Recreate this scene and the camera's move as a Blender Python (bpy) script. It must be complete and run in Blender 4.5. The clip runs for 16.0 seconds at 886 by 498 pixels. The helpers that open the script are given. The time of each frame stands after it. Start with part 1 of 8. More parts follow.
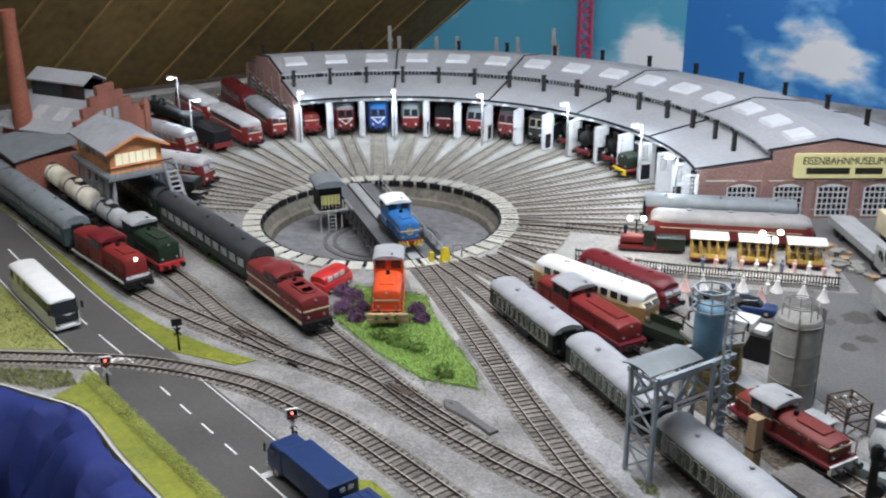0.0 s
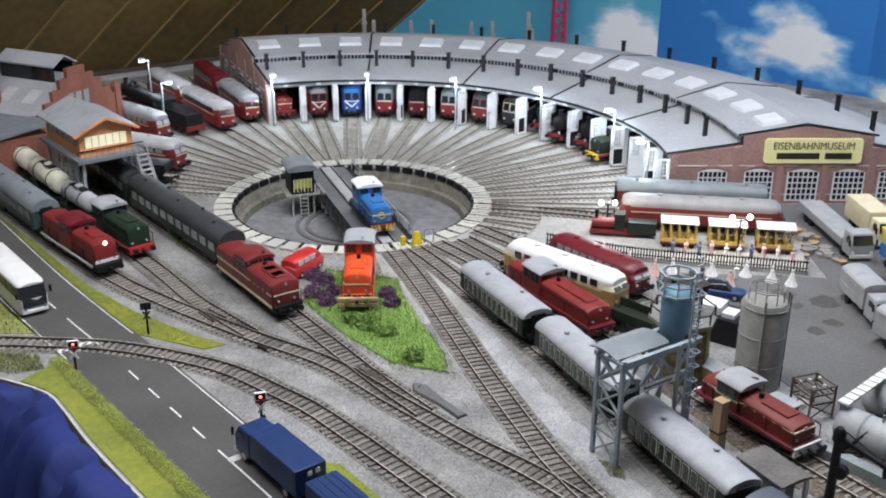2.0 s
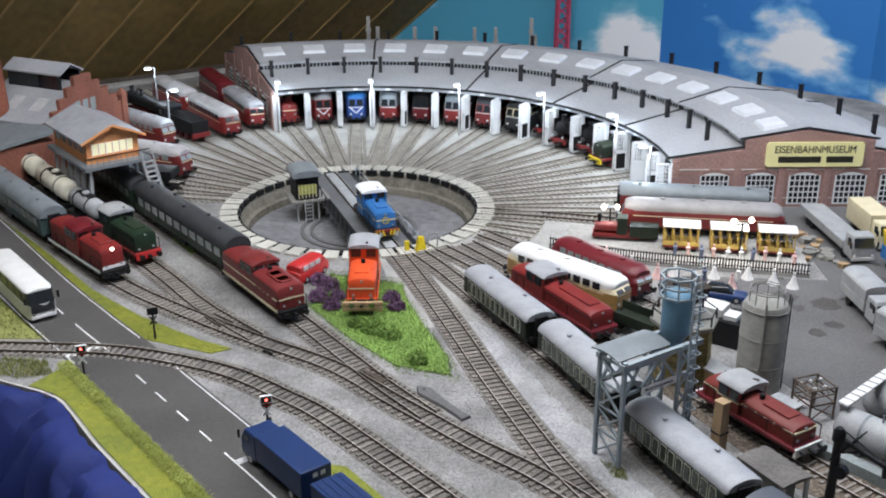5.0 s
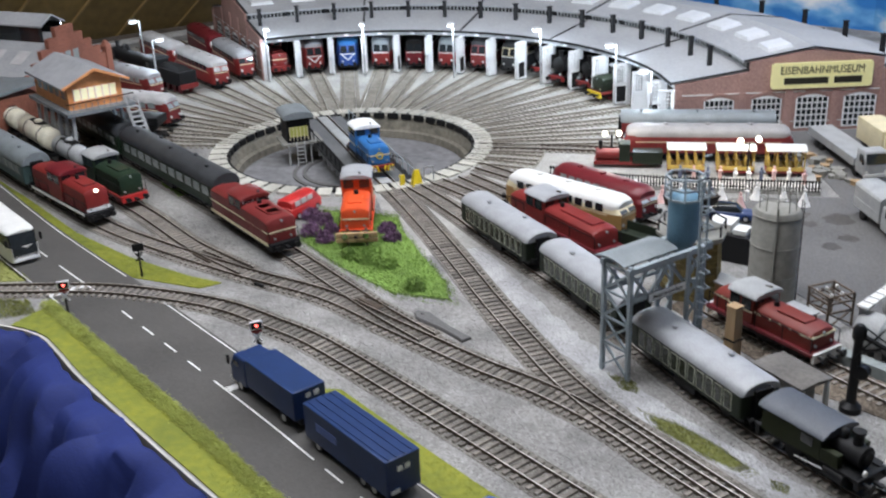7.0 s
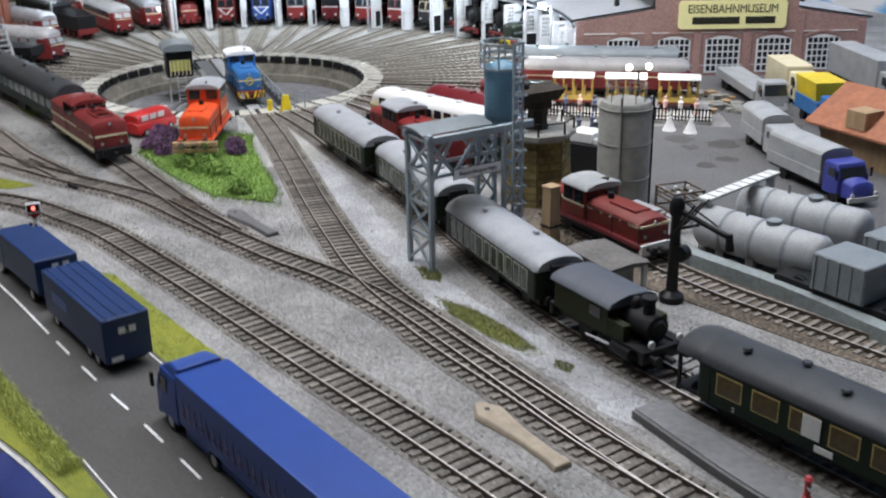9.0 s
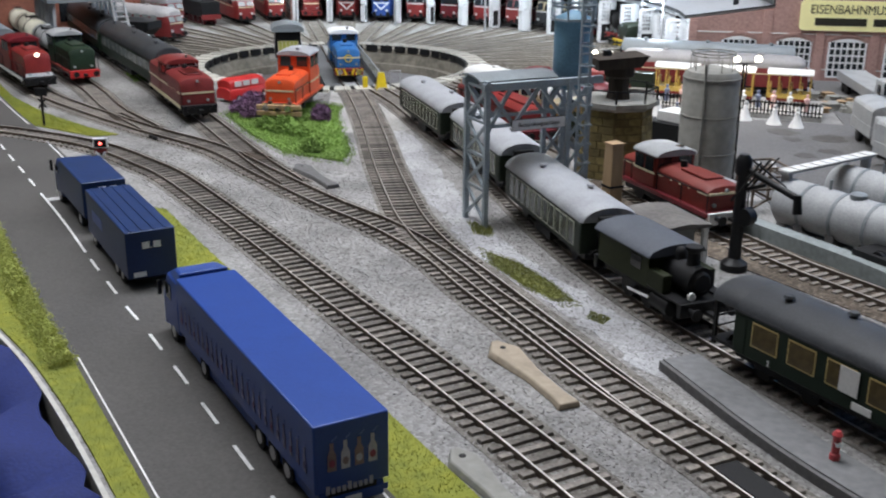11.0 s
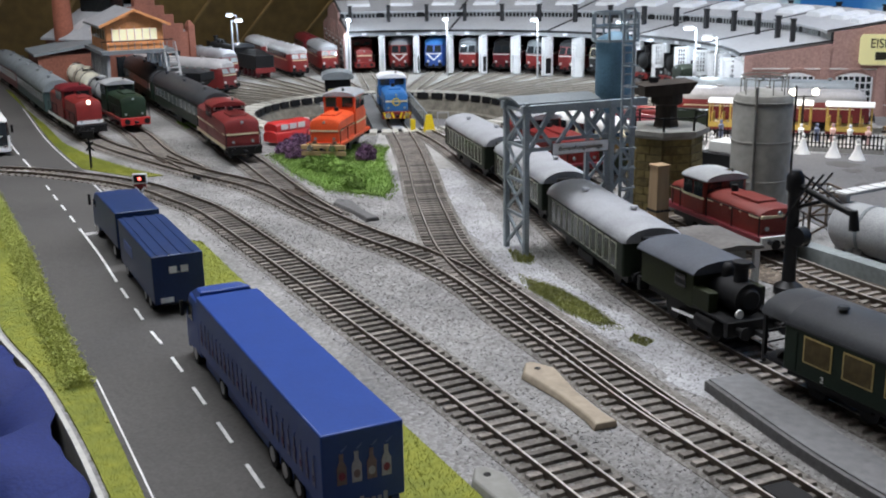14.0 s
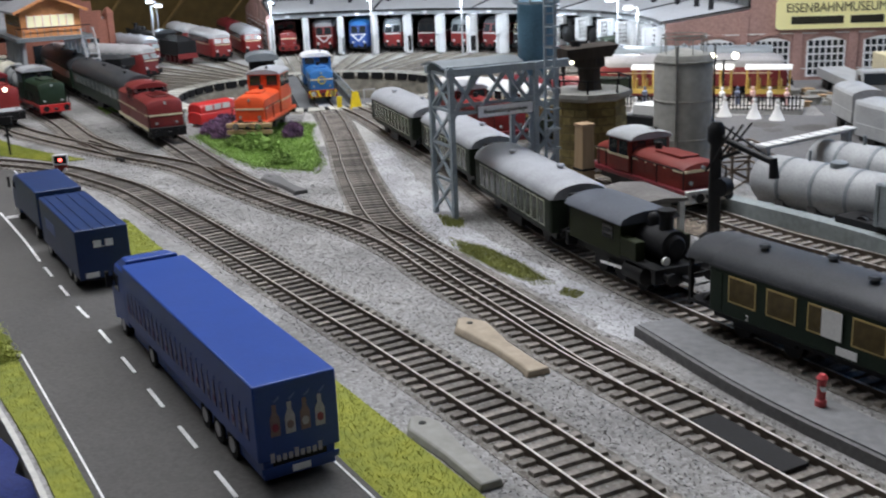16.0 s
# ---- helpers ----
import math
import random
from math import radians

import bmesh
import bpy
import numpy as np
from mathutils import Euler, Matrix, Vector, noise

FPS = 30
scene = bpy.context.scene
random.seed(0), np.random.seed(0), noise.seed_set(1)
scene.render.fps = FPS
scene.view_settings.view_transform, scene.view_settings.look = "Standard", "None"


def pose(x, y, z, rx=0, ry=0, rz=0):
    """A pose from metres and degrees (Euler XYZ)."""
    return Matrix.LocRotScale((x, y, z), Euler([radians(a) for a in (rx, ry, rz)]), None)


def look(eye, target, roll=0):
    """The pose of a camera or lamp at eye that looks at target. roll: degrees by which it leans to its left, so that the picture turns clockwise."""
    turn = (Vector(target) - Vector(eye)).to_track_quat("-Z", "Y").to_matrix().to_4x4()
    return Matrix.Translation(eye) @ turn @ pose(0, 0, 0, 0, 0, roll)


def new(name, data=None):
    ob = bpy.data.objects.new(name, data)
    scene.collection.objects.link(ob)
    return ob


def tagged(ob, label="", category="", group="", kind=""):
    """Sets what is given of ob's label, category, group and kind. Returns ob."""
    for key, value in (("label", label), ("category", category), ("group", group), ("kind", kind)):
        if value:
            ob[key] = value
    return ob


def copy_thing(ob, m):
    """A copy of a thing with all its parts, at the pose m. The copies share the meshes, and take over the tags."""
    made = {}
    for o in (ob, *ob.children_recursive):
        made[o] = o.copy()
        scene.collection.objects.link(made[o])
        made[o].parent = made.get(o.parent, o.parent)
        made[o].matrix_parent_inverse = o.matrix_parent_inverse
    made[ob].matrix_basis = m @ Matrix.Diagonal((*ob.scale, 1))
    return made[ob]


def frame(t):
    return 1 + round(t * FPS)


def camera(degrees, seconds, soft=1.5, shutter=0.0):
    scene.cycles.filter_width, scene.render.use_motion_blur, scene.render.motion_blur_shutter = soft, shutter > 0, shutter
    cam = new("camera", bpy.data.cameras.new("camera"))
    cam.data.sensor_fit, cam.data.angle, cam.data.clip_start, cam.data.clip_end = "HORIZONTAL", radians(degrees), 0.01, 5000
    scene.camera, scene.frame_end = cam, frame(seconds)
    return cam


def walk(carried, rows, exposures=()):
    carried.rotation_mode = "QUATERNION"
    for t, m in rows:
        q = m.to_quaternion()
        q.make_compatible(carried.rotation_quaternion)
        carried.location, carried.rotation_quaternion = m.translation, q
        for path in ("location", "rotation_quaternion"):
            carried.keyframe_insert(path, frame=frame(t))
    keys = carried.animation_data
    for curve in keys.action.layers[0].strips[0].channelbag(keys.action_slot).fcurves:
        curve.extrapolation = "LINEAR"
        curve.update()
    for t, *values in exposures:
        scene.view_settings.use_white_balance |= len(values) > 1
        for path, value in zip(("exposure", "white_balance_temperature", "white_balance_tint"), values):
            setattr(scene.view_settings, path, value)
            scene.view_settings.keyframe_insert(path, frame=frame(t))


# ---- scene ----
cam = camera(45.1, 16.0, soft=2.0, shutter=0.6)
# seconds, eye, target, lean
PATH = [
    (0.0, (-0.0036, -0.0024, 0.4625), (-0.0175, 0.9281, 0.0964), -0.16),
    (0.5, (0.0065, -0.0009, 0.4561), (0.0105, 0.9288, 0.0877), 0.15),
    (1.0, (0.0041, 0.0016, 0.4564), (0.0179, 0.9291, 0.0829), 0.71),
    (1.5, (0.0002, -0.0000, 0.4588), (0.0118, 0.9257, 0.0807), 0.73),
    (2.0, (0.0044, -0.0030, 0.4622), (0.0106, 0.9222, 0.0827), 0.37),
    (2.5, (0.0078, -0.0050, 0.4661), (0.0130, 0.9204, 0.0870), 0.01),
    (3.0, (0.0077, -0.0060, 0.4646), (0.0123, 0.9204, 0.0881), 0.01),
    (3.5, (0.0072, -0.0068, 0.4655), (0.0108, 0.9210, 0.0924), -0.04),
    (6.0, (0.0048, -0.0146, 0.4601), (0.0028, 0.9108, 0.0810), -0.11),
    (6.5, (0.0026, -0.0061, 0.4390), (-0.0023, 0.9164, 0.0529), -0.76),
    (7.0, (0.0142, 0.0060, 0.3996), (0.0095, 0.9264, 0.0087), -2.19),
    (7.5, (0.0533, 0.0242, 0.3650), (0.0536, 0.9503, -0.0121), -3.03),
    (8.0, (0.1017, 0.0305, 0.3294), (0.1038, 0.9652, -0.0261), -4.31),
    (8.5, (0.1333, 0.0394, 0.2928), (0.1308, 0.9837, -0.0365), -2.56),
    (8.7, (0.1408, 0.0443, 0.2818), (0.1359, 0.9818, -0.0661), -2.46),
    (9.0, (0.1563, 0.0429, 0.2639), (0.1450, 0.9761, -0.0954), -0.92),
    (11.5, (0.2120, 0.0636, 0.1992), (0.0348, 0.9977, -0.1109), -0.10),
    (12.0, (0.2126, 0.0675, 0.1959), (0.0093, 1.0010, -0.0994), -0.51),
    (12.5, (0.2195, 0.0675, 0.1899), (0.0179, 1.0059, -0.0906), -0.61),
    (13.0, (0.2180, 0.0705, 0.1862), (0.0168, 1.0106, -0.0889), -0.56),
    (13.5, (0.2188, 0.0715, 0.1837), (0.0134, 1.0121, -0.0867), -0.64),
    (14.0, (0.2228, 0.0747, 0.1757), (0.0192, 1.0167, -0.0909), -1.01),
    (14.5, (0.2221, 0.0754, 0.1733), (0.0221, 1.0179, -0.0943), -1.18),
    (15.0, (0.2289, 0.0729, 0.1712), (0.0402, 1.0176, -0.0972), -1.47),
    (15.5, (0.2290, 0.0709, 0.1667), (0.0535, 1.0176, -0.1034), -1.79),
    (16.0, (0.2257, 0.0717, 0.1624), (0.0823, 1.0215, -0.1159), -2.33),
]
walk(cam, [(t, look(e, a, r)) for t, e, a, r in PATH])

# ---- light ----
world = bpy.data.worlds.new("room_world")
scene.world = world
world.use_nodes = True
world.node_tree.nodes["Background"].inputs[0].default_value = (0.9, 0.95, 1.0, 1)
world.node_tree.nodes["Background"].inputs[1].default_value = 0.05
scene.view_settings.exposure = 0.38


def area(name, at, to, sx, sy, watts, colour):
    d = bpy.data.lights.new(name, "AREA")
    d.shape, d.size, d.size_y, d.energy, d.color = "RECTANGLE", sx, sy, watts, colour
    ob = new(name, d)
    ob.matrix_world = look(at, to)
    return ob


# assumed overhead lamps, out of view: one follows the chimney shadows, two are added fill
area("tube_light", (0.45, 1.15, 1.08), (0.45, 1.15, 0), 1.3, 0.3, 11, (0.92, 0.94, 1.0))
area("tube_light", (0.1, -0.4, 1.5), (0.1, -0.4, 0), 1.4, 0.3, 1.7, (0.92, 0.94, 1.0))
area("tube_light", (-0.3, 0.75, 1.02), (-0.3, 0.75, 0), 1.2, 0.3, 16, (0.92, 0.94, 1.0))

# ---- building tools: all shapes in centimetres ----
CM = 0.01
TAU = 2 * math.pi


def material(name, colour, rough=0.6, metal=0.0, vary=0.25, grain=300.0, bump=0.15, second=None, blotch=25.0, emit=0.0, piece=0.0, streak=(1, 1, 1), sharp=0.5, coat=0.0):
    """Two scales of noise mix the colour with a darker or a second one; fine grain also gives relief."""
    m = bpy.data.materials.new(name)
    m.use_nodes = True
    nt = m.node_tree
    b = nt.nodes["Principled BSDF"]
    b.inputs["Roughness"].default_value, b.inputs["Metallic"].default_value = rough, metal
    b.inputs["Coat Weight"].default_value = coat
    b.inputs["Specular IOR Level"].default_value = 0.22 if max(colour) < 0.06 and rough > 0.3 else 0.45
    co = nt.nodes.new("ShaderNodeTexCoord")
    mp = nt.nodes.new("ShaderNodeMapping")
    mp.inputs["Scale"].default_value = streak
    nt.links.new(co.outputs["Object"], mp.inputs["Vector"])
    n1, n2 = nt.nodes.new("ShaderNodeTexNoise"), nt.nodes.new("ShaderNodeTexNoise")
    n1.inputs["Scale"].default_value, n2.inputs["Scale"].default_value = grain, blotch
    n1.inputs["Detail"].default_value = n2.inputs["Detail"].default_value = 4
    for n in (n1, n2):
        nt.links.new(mp.outputs[0], n.inputs["Vector"])
    add = nt.nodes.new("ShaderNodeMath")
    add.operation = "ADD"
    nt.links.new(n1.outputs["Fac"], add.inputs[0]), nt.links.new(n2.outputs["Fac"], add.inputs[1])
    ramp = nt.nodes.new("ShaderNodeValToRGB")
    half = nt.nodes.new("ShaderNodeMath")
    half.operation, half.inputs[1].default_value = "MULTIPLY", 0.5
    nt.links.new(add.outputs[0], half.inputs[0]), nt.links.new(half.outputs[0], ramp.inputs["Fac"])
    dark = second or tuple(c * (1 - vary) for c in colour)
    w = 0.5 - 0.4 * sharp
    ramp.color_ramp.elements[0].position, ramp.color_ramp.elements[1].position = 0.5 - w * 0.5, 0.5 + w * 0.5
    ramp.color_ramp.elements[0].color, ramp.color_ramp.elements[1].color = (*dark, 1), (*(min(1, c * (1 + vary * 0.35)) for c in colour), 1)
    out = ramp.outputs["Color"]
    if piece:
        info, hsv, rng = nt.nodes.new("ShaderNodeObjectInfo"), nt.nodes.new("ShaderNodeHueSaturation"), nt.nodes.new("ShaderNodeMapRange")
        rng.inputs["To Min"].default_value, rng.inputs["To Max"].default_value = 1 - piece, 1 + piece
        nt.links.new(info.outputs["Random"], rng.inputs["Value"]), nt.links.new(rng.outputs[0], hsv.inputs["Value"]), nt.links.new(out, hsv.inputs["Color"])
        out = hsv.outputs["Color"]
    nt.links.new(out, b.inputs["Base Color"])
    if bump:
        bp = nt.nodes.new("ShaderNodeBump")
        bp.inputs["Strength"].default_value, bp.inputs["Distance"].default_value = bump, 0.0012
        nt.links.new(n1.outputs["Fac"], bp.inputs["Height"]), nt.links.new(bp.outputs[0], b.inputs["Normal"])
    if emit:
        b.inputs["Emission Color"].default_value, b.inputs["Emission Strength"].default_value = (*colour, 1), emit
    return m


def paint(name, colour, rough=0.42, vary=0.3, **k):
    return material(name, colour, rough, vary=vary, grain=900, blotch=60, bump=0.04, **k)


class Shape:
    """Points and faces of one mesh."""

    def __init__(self):
        self.v, self.f = [], []

    def add(self, pts, faces):
        n = len(self.v)
        self.v += [tuple(p) for p in pts]
        self.f += [tuple(n + i for i in f) for f in faces]
        return self

    def box(self, x0, y0, z0, x1, y1, z1):
        p = [(x, y, z) for z in (z0, z1) for y in (y0, y1) for x in (x0, x1)]
        return self.add(p, [(0, 2, 3, 1), (4, 5, 7, 6), (0, 1, 5, 4), (2, 6, 7, 3), (0, 4, 6, 2), (1, 3, 7, 5)])

    def bar(self, a, b, w, h=None):
        """A square bar from a to b."""
        a, b = Vector(a), Vector(b)
        d = (b - a).normalized()
        s = d.cross(Vector((0, 0, 1)))
        s = s.normalized() if s.length > 1e-4 else Vector((1, 0, 0))
        u = s.cross(d)
        s, u = s * w / 2, u * (h or w) / 2
        p = [c + i * s + j * u for c in (a, b) for i, j in ((-1, -1), (1, -1), (1, 1), (-1, 1))]
        return self.add(p, [(3, 2, 1, 0), (4, 5, 6, 7), (0, 1, 5, 4), (1, 2, 6, 5), (2, 3, 7, 6), (3, 0, 4, 7)])

    def cyl(self, a, b, r, r2=None, n=12, caps=True):
        a, b = Vector(a), Vector(b)
        r2 = r if r2 is None else r2
        d = (b - a).normalized()
        s = d.orthogonal().normalized()
        u = d.cross(s)
        p = [c + q * (math.cos(k * TAU / n) * s + math.sin(k * TAU / n) * u) for c, q in ((a, r), (b, r2)) for k in range(n)]
        f = [(k, (k + 1) % n, n + (k + 1) % n, n + k) for k in range(n)]
        if caps:
            f += [tuple(range(n - 1, -1, -1)), tuple(range(n, 2 * n))]
        return self.add(p, f)

    def loft(self, rings, closed=True, caps=True):
        """Rings of equally many points joined one to the next."""
        n, m = len(rings[0]), len(rings)
        p = [q for r in rings for q in r]
        f = []
        for i in range(m - 1):
            for k in range(n if closed else n - 1):
                j = (k + 1) % n
                f.append((i * n + k, i * n + j, (i + 1) * n + j, (i + 1) * n + k))
        if caps and closed:
            f += [tuple(range(n - 1, -1, -1)), tuple((m - 1) * n + k for k in range(n))]
        return self.add(p, f)

    def extrude(self, profile, x0, x1):
        """A (y, z) outline drawn along x."""
        return self.loft([[(x, y, z) for y, z in profile] for x in (x0, x1)])

    def slab(self, outline, z0, z1):
        return self.loft([[(x, y, z) for x, y in outline] for z in (z0, z1)])

    def sphere(self, c, r, n=10, squash=1.0):
        rings = []
        for i in range(1, n // 2 + 1):
            a = math.pi * i / (n // 2 + 1)
            rings.append([(c[0] + r * math.sin(a) * math.cos(k * TAU / n), c[1] + r * math.sin(a) * math.sin(k * TAU / n), c[2] - r * squash * math.cos(a)) for k in range(n)])
        return self.loft(rings)

    def lathe(self, c, prof, n=16):
        """(radius, z) outline turned about the upright through c."""
        return self.loft([[(c[0] + r * math.cos(k * TAU / n), c[1] + r * math.sin(k * TAU / n), z) for k in range(n)] for r, z in prof])

    def mesh(self, name, mat, smooth=40):
        me = bpy.data.meshes.new(name)
        me.from_pydata([(x * CM, y * CM, z * CM) for x, y, z in self.v], [], self.f)
        bm = bmesh.new()
        bm.from_mesh(me)
        if len(bm.faces) < 4000:
            bmesh.ops.recalc_face_normals(bm, faces=bm.faces)
        bm.to_mesh(me)
        bm.free()
        me.materials.append(mat)
        if smooth:
            me.shade_smooth()
            me.set_sharp_from_angle(angle=radians(smooth))
        return me


def part(name, shape, mat, parent=None, label="", at=None, bevel=0.0, smooth=40, turn=0.0):
    me = shape if isinstance(shape, bpy.types.Mesh) else shape.mesh(name, mat, smooth)
    ob = new(name, me)
    ob.parent = parent
    if at:
        ob.matrix_basis = pose(at[0] * CM, at[1] * CM, at[2] * CM, 0, 0, turn)
    if label:
        ob["label"] = label
    if bevel:
        mod = ob.modifiers.new("bevel", "BEVEL")
        mod.width, mod.segments, mod.limit_method, mod.angle_limit = bevel * CM, 2, "ANGLE", radians(35)
    return ob


def thing(name, x, y, z=0.0, turn=0.0, label="", category="", group="", kind=""):
    ob = new(name)
    ob.empty_display_size = 0.01
    ob.matrix_basis = pose(x * CM, y * CM, z * CM, 0, 0, turn)
    return tagged(ob, label, category, group, kind)


def structure(name, shape, mat, label, category="", smooth=0, kind="structure"):
    return tagged(part(name, shape, mat, None, "", smooth=smooth), label, category, "", kind)


def stuff(name, pts, faces, mat, label, category, parent=None):
    me = bpy.data.meshes.new(name)
    me.from_pydata((np.asarray(pts) * CM).tolist(), [], faces)
    me.materials.append(mat)
    ob = new(name, me)
    ob.parent = parent
    return tagged(ob, label, category, "", "stuff")


def heading(a, b):
    return math.degrees(math.atan2(b[1] - a[1], b[0] - a[0]))


class Line:
    """A smooth line through plan points (Catmull-Rom), walked by length."""

    def __init__(self, pts, step=0.25):
        p = [Vector(q) for q in pts]
        p = [2 * p[0] - p[1]] + p + [2 * p[-1] - p[-2]]
        self.p = []
        for i in range(1, len(p) - 2):
            a, b, c, d = p[i - 1 : i + 3]
            n = max(2, int((c - b).length / step))
            for k in range(n):
                t = k / n
                self.p.append(0.5 * (2 * b + (c - a) * t + (2 * a - 5 * b + 4 * c - d) * t * t + (3 * b - a - 3 * c + d) * t**3))
        self.p.append(p[-2])
        self.s = [0.0]
        for a, b in zip(self.p, self.p[1:]):
            self.s.append(self.s[-1] + (b - a).length)
        self.length = self.s[-1]

    def at(self, s):
        s = min(max(s, 0), self.length)
        i = min(int(np.searchsorted(self.s, s, "right")) - 1, len(self.p) - 2)
        a, b = self.p[i], self.p[i + 1]
        d = (b - a).normalized()
        return a + (b - a) * ((s - self.s[i]) / max(1e-9, self.s[i + 1] - self.s[i])), d

    def near(self, x, y):
        return self.s[min(range(len(self.p)), key=lambda i: (self.p[i] - Vector((x, y))).length)]

    def side(self, off, s0=0, s1=None, step=0.5):
        s1 = self.length if s1 is None else s1
        n = max(2, int((s1 - s0) / step))
        out = []
        for k in range(n + 1):
            q, d = self.at(s0 + (s1 - s0) * k / n)
            out.append((q.x - d.y * off, q.y + d.x * off))
        return out

    def ribbon(self, o0, o1, z0, z1, s0=0, s1=None, step=0.5, shape=None):
        a, b = self.side(o0, s0, s1, step), self.side(o1, s0, s1, step)
        rings = [[(p[0], p[1], z0), (q[0], q[1], z0), (q[0], q[1], z1), (p[0], p[1], z1)] for p, q in zip(a, b)]
        return (shape or Shape()).loft(rings)


def gravel_material(name, tones, cell=600.0, blotch=16.0, island=False):
    """Stones of several tones, each a cell with its own colour and a rounded top, and broad dusty patches."""
    m = bpy.data.materials.new(name)
    m.use_nodes = True
    nt = m.node_tree
    b = nt.nodes["Principled BSDF"]
    b.inputs["Roughness"].default_value, b.inputs["Specular IOR Level"].default_value = 0.95, 0.25
    co, vo = nt.nodes.new("ShaderNodeTexCoord"), nt.nodes.new("ShaderNodeTexVoronoi")
    vo.inputs["Scale"].default_value = cell
    nt.links.new(co.outputs["Object"], vo.inputs["Vector"])
    pick = vo.outputs["Color"]
    if island:
        pick = nt.nodes.new("ShaderNodeNewGeometry").outputs["Random Per Island"]
    ramp = nt.nodes.new("ShaderNodeValToRGB")
    e = ramp.color_ramp.elements
    while len(e) < len(tones):
        e.new(0.5)
    for k in range(len(tones)):
        e[k].position = k / (len(tones) - 1)
        e[k].color = (*tones[k], 1)
    nt.links.new(pick, ramp.inputs["Fac"])
    no, rng_ = nt.nodes.new("ShaderNodeTexNoise"), nt.nodes.new("ShaderNodeMapRange")
    no.inputs["Scale"].default_value, no.inputs["Detail"].default_value = blotch, 6
    rng_.inputs["From Min"].default_value, rng_.inputs["From Max"].default_value = 0.3, 0.7
    rng_.inputs["To Min"].default_value, rng_.inputs["To Max"].default_value = 0.62, 1.22
    hs = nt.nodes.new("ShaderNodeHueSaturation")
    nt.links.new(co.outputs["Object"], no.inputs["Vector"])
    nt.links.new(no.outputs["Fac"], rng_.inputs["Value"]), nt.links.new(rng_.outputs[0], hs.inputs["Value"])
    nt.links.new(ramp.outputs["Color"], hs.inputs["Color"]), nt.links.new(hs.outputs["Color"], b.inputs["Base Color"])
    bp = nt.nodes.new("ShaderNodeBump")
    bp.invert = True
    bp.inputs["Strength"].default_value, bp.inputs["Distance"].default_value = 0.4, 0.0008
    nt.links.new(vo.outputs["Distance"], bp.inputs["Height"]), nt.links.new(bp.outputs[0], b.inputs["Normal"])
    return m


# ---- materials ----
GRAVEL = gravel_material("gravel", ((0.17, 0.163, 0.155), (0.235, 0.229, 0.222), (0.285, 0.279, 0.271), (0.36, 0.352, 0.342)), 620)
PEBBLE = gravel_material("pebble", ((0.2, 0.193, 0.185), (0.26, 0.253, 0.245), (0.3, 0.293, 0.284), (0.36, 0.352, 0.342)), 900, 16, True)
BED = gravel_material("track_ballast", ((0.075, 0.066, 0.056), (0.13, 0.118, 0.105), (0.19, 0.178, 0.16), (0.28, 0.265, 0.245)), 560)
ASPHALT = material("asphalt", (0.082, 0.078, 0.074), 0.8, vary=0.42, grain=700, blotch=11, bump=0.3, sharp=0.25)
YARD = material("yard_concrete", (0.125, 0.122, 0.122), 0.8, vary=0.42, grain=420, blotch=7, bump=0.3, sharp=0.3)
PALE = gravel_material("pale_gravel", ((0.27, 0.27, 0.275), (0.34, 0.34, 0.347), (0.38, 0.38, 0.388), (0.45, 0.45, 0.46)), 620)
APRON = material("concrete_apron", (0.38, 0.372, 0.35), 0.9, vary=0.35, grain=260, blotch=20, bump=0.3)
KERB = material("concrete_segment", (0.55, 0.535, 0.47), 0.85, vary=0.3, grain=300, blotch=40, bump=0.25, piece=0.15)
PIT = material("pit_concrete", (0.2, 0.2, 0.21), 0.8, vary=0.45, grain=120, blotch=9, bump=0.2)
PITDARK = material("pit_wall", (0.2, 0.185, 0.15), 0.85, vary=0.5, grain=160, blotch=25, bump=0.3)
RAIL = material("rail_side", (0.13, 0.105, 0.085), 0.5, metal=0.6, vary=0.4, grain=300, blotch=30, bump=0.1)
RAILPALE = material("rail_side_dusty", (0.3, 0.27, 0.23), 0.6, metal=0.3, vary=0.4, grain=300, blotch=30, bump=0.1)
RAILTOP = material("rail_top", (0.72, 0.69, 0.65), 0.46, metal=1.0, vary=0.35, grain=300, blotch=20, bump=0.02)
SLEEPER = material("sleeper", (0.19, 0.17, 0.15), 0.85, vary=0.5, grain=500, blotch=60, bump=0.4, piece=0.4)
SLEEPER_PALE = material("weathered_sleeper", (0.33, 0.31, 0.27), 0.9, vary=0.45, grain=500, blotch=60, bump=0.4, piece=0.3)
MARK = material("road_paint", (0.78, 0.78, 0.78), 0.7, vary=0.3, grain=500, blotch=50, bump=0.1)
GRASS = material("grass", (0.2, 0.32, 0.07), 0.9, vary=0.45, grain=260, blotch=30, bump=0.2)
YGRASS = material("yellow_grass", (0.27, 0.275, 0.032), 0.9, second=(0.13, 0.16, 0.03), grain=150, blotch=13, bump=0.3, sharp=0.2)
HEDGE = material("hedge_leaf", (0.42, 0.46, 0.12), 0.9, vary=0.3, grain=300, blotch=40, bump=0.2)
OLIVE = material("olive_tuft", (0.27, 0.285, 0.085), 0.9, vary=0.4, grain=260, blotch=40, bump=0.2)
HEATHER = material("heather", (0.17, 0.09, 0.17), 0.9, vary=0.6, grain=260, blotch=60, bump=0.2)
SHEDROOF = material("grey_roofing", (0.36, 0.37, 0.385), 0.75, vary=0.22, grain=260, blotch=10, bump=0.12)
SEAM = material("black_seam", (0.02, 0.02, 0.022), 0.6)
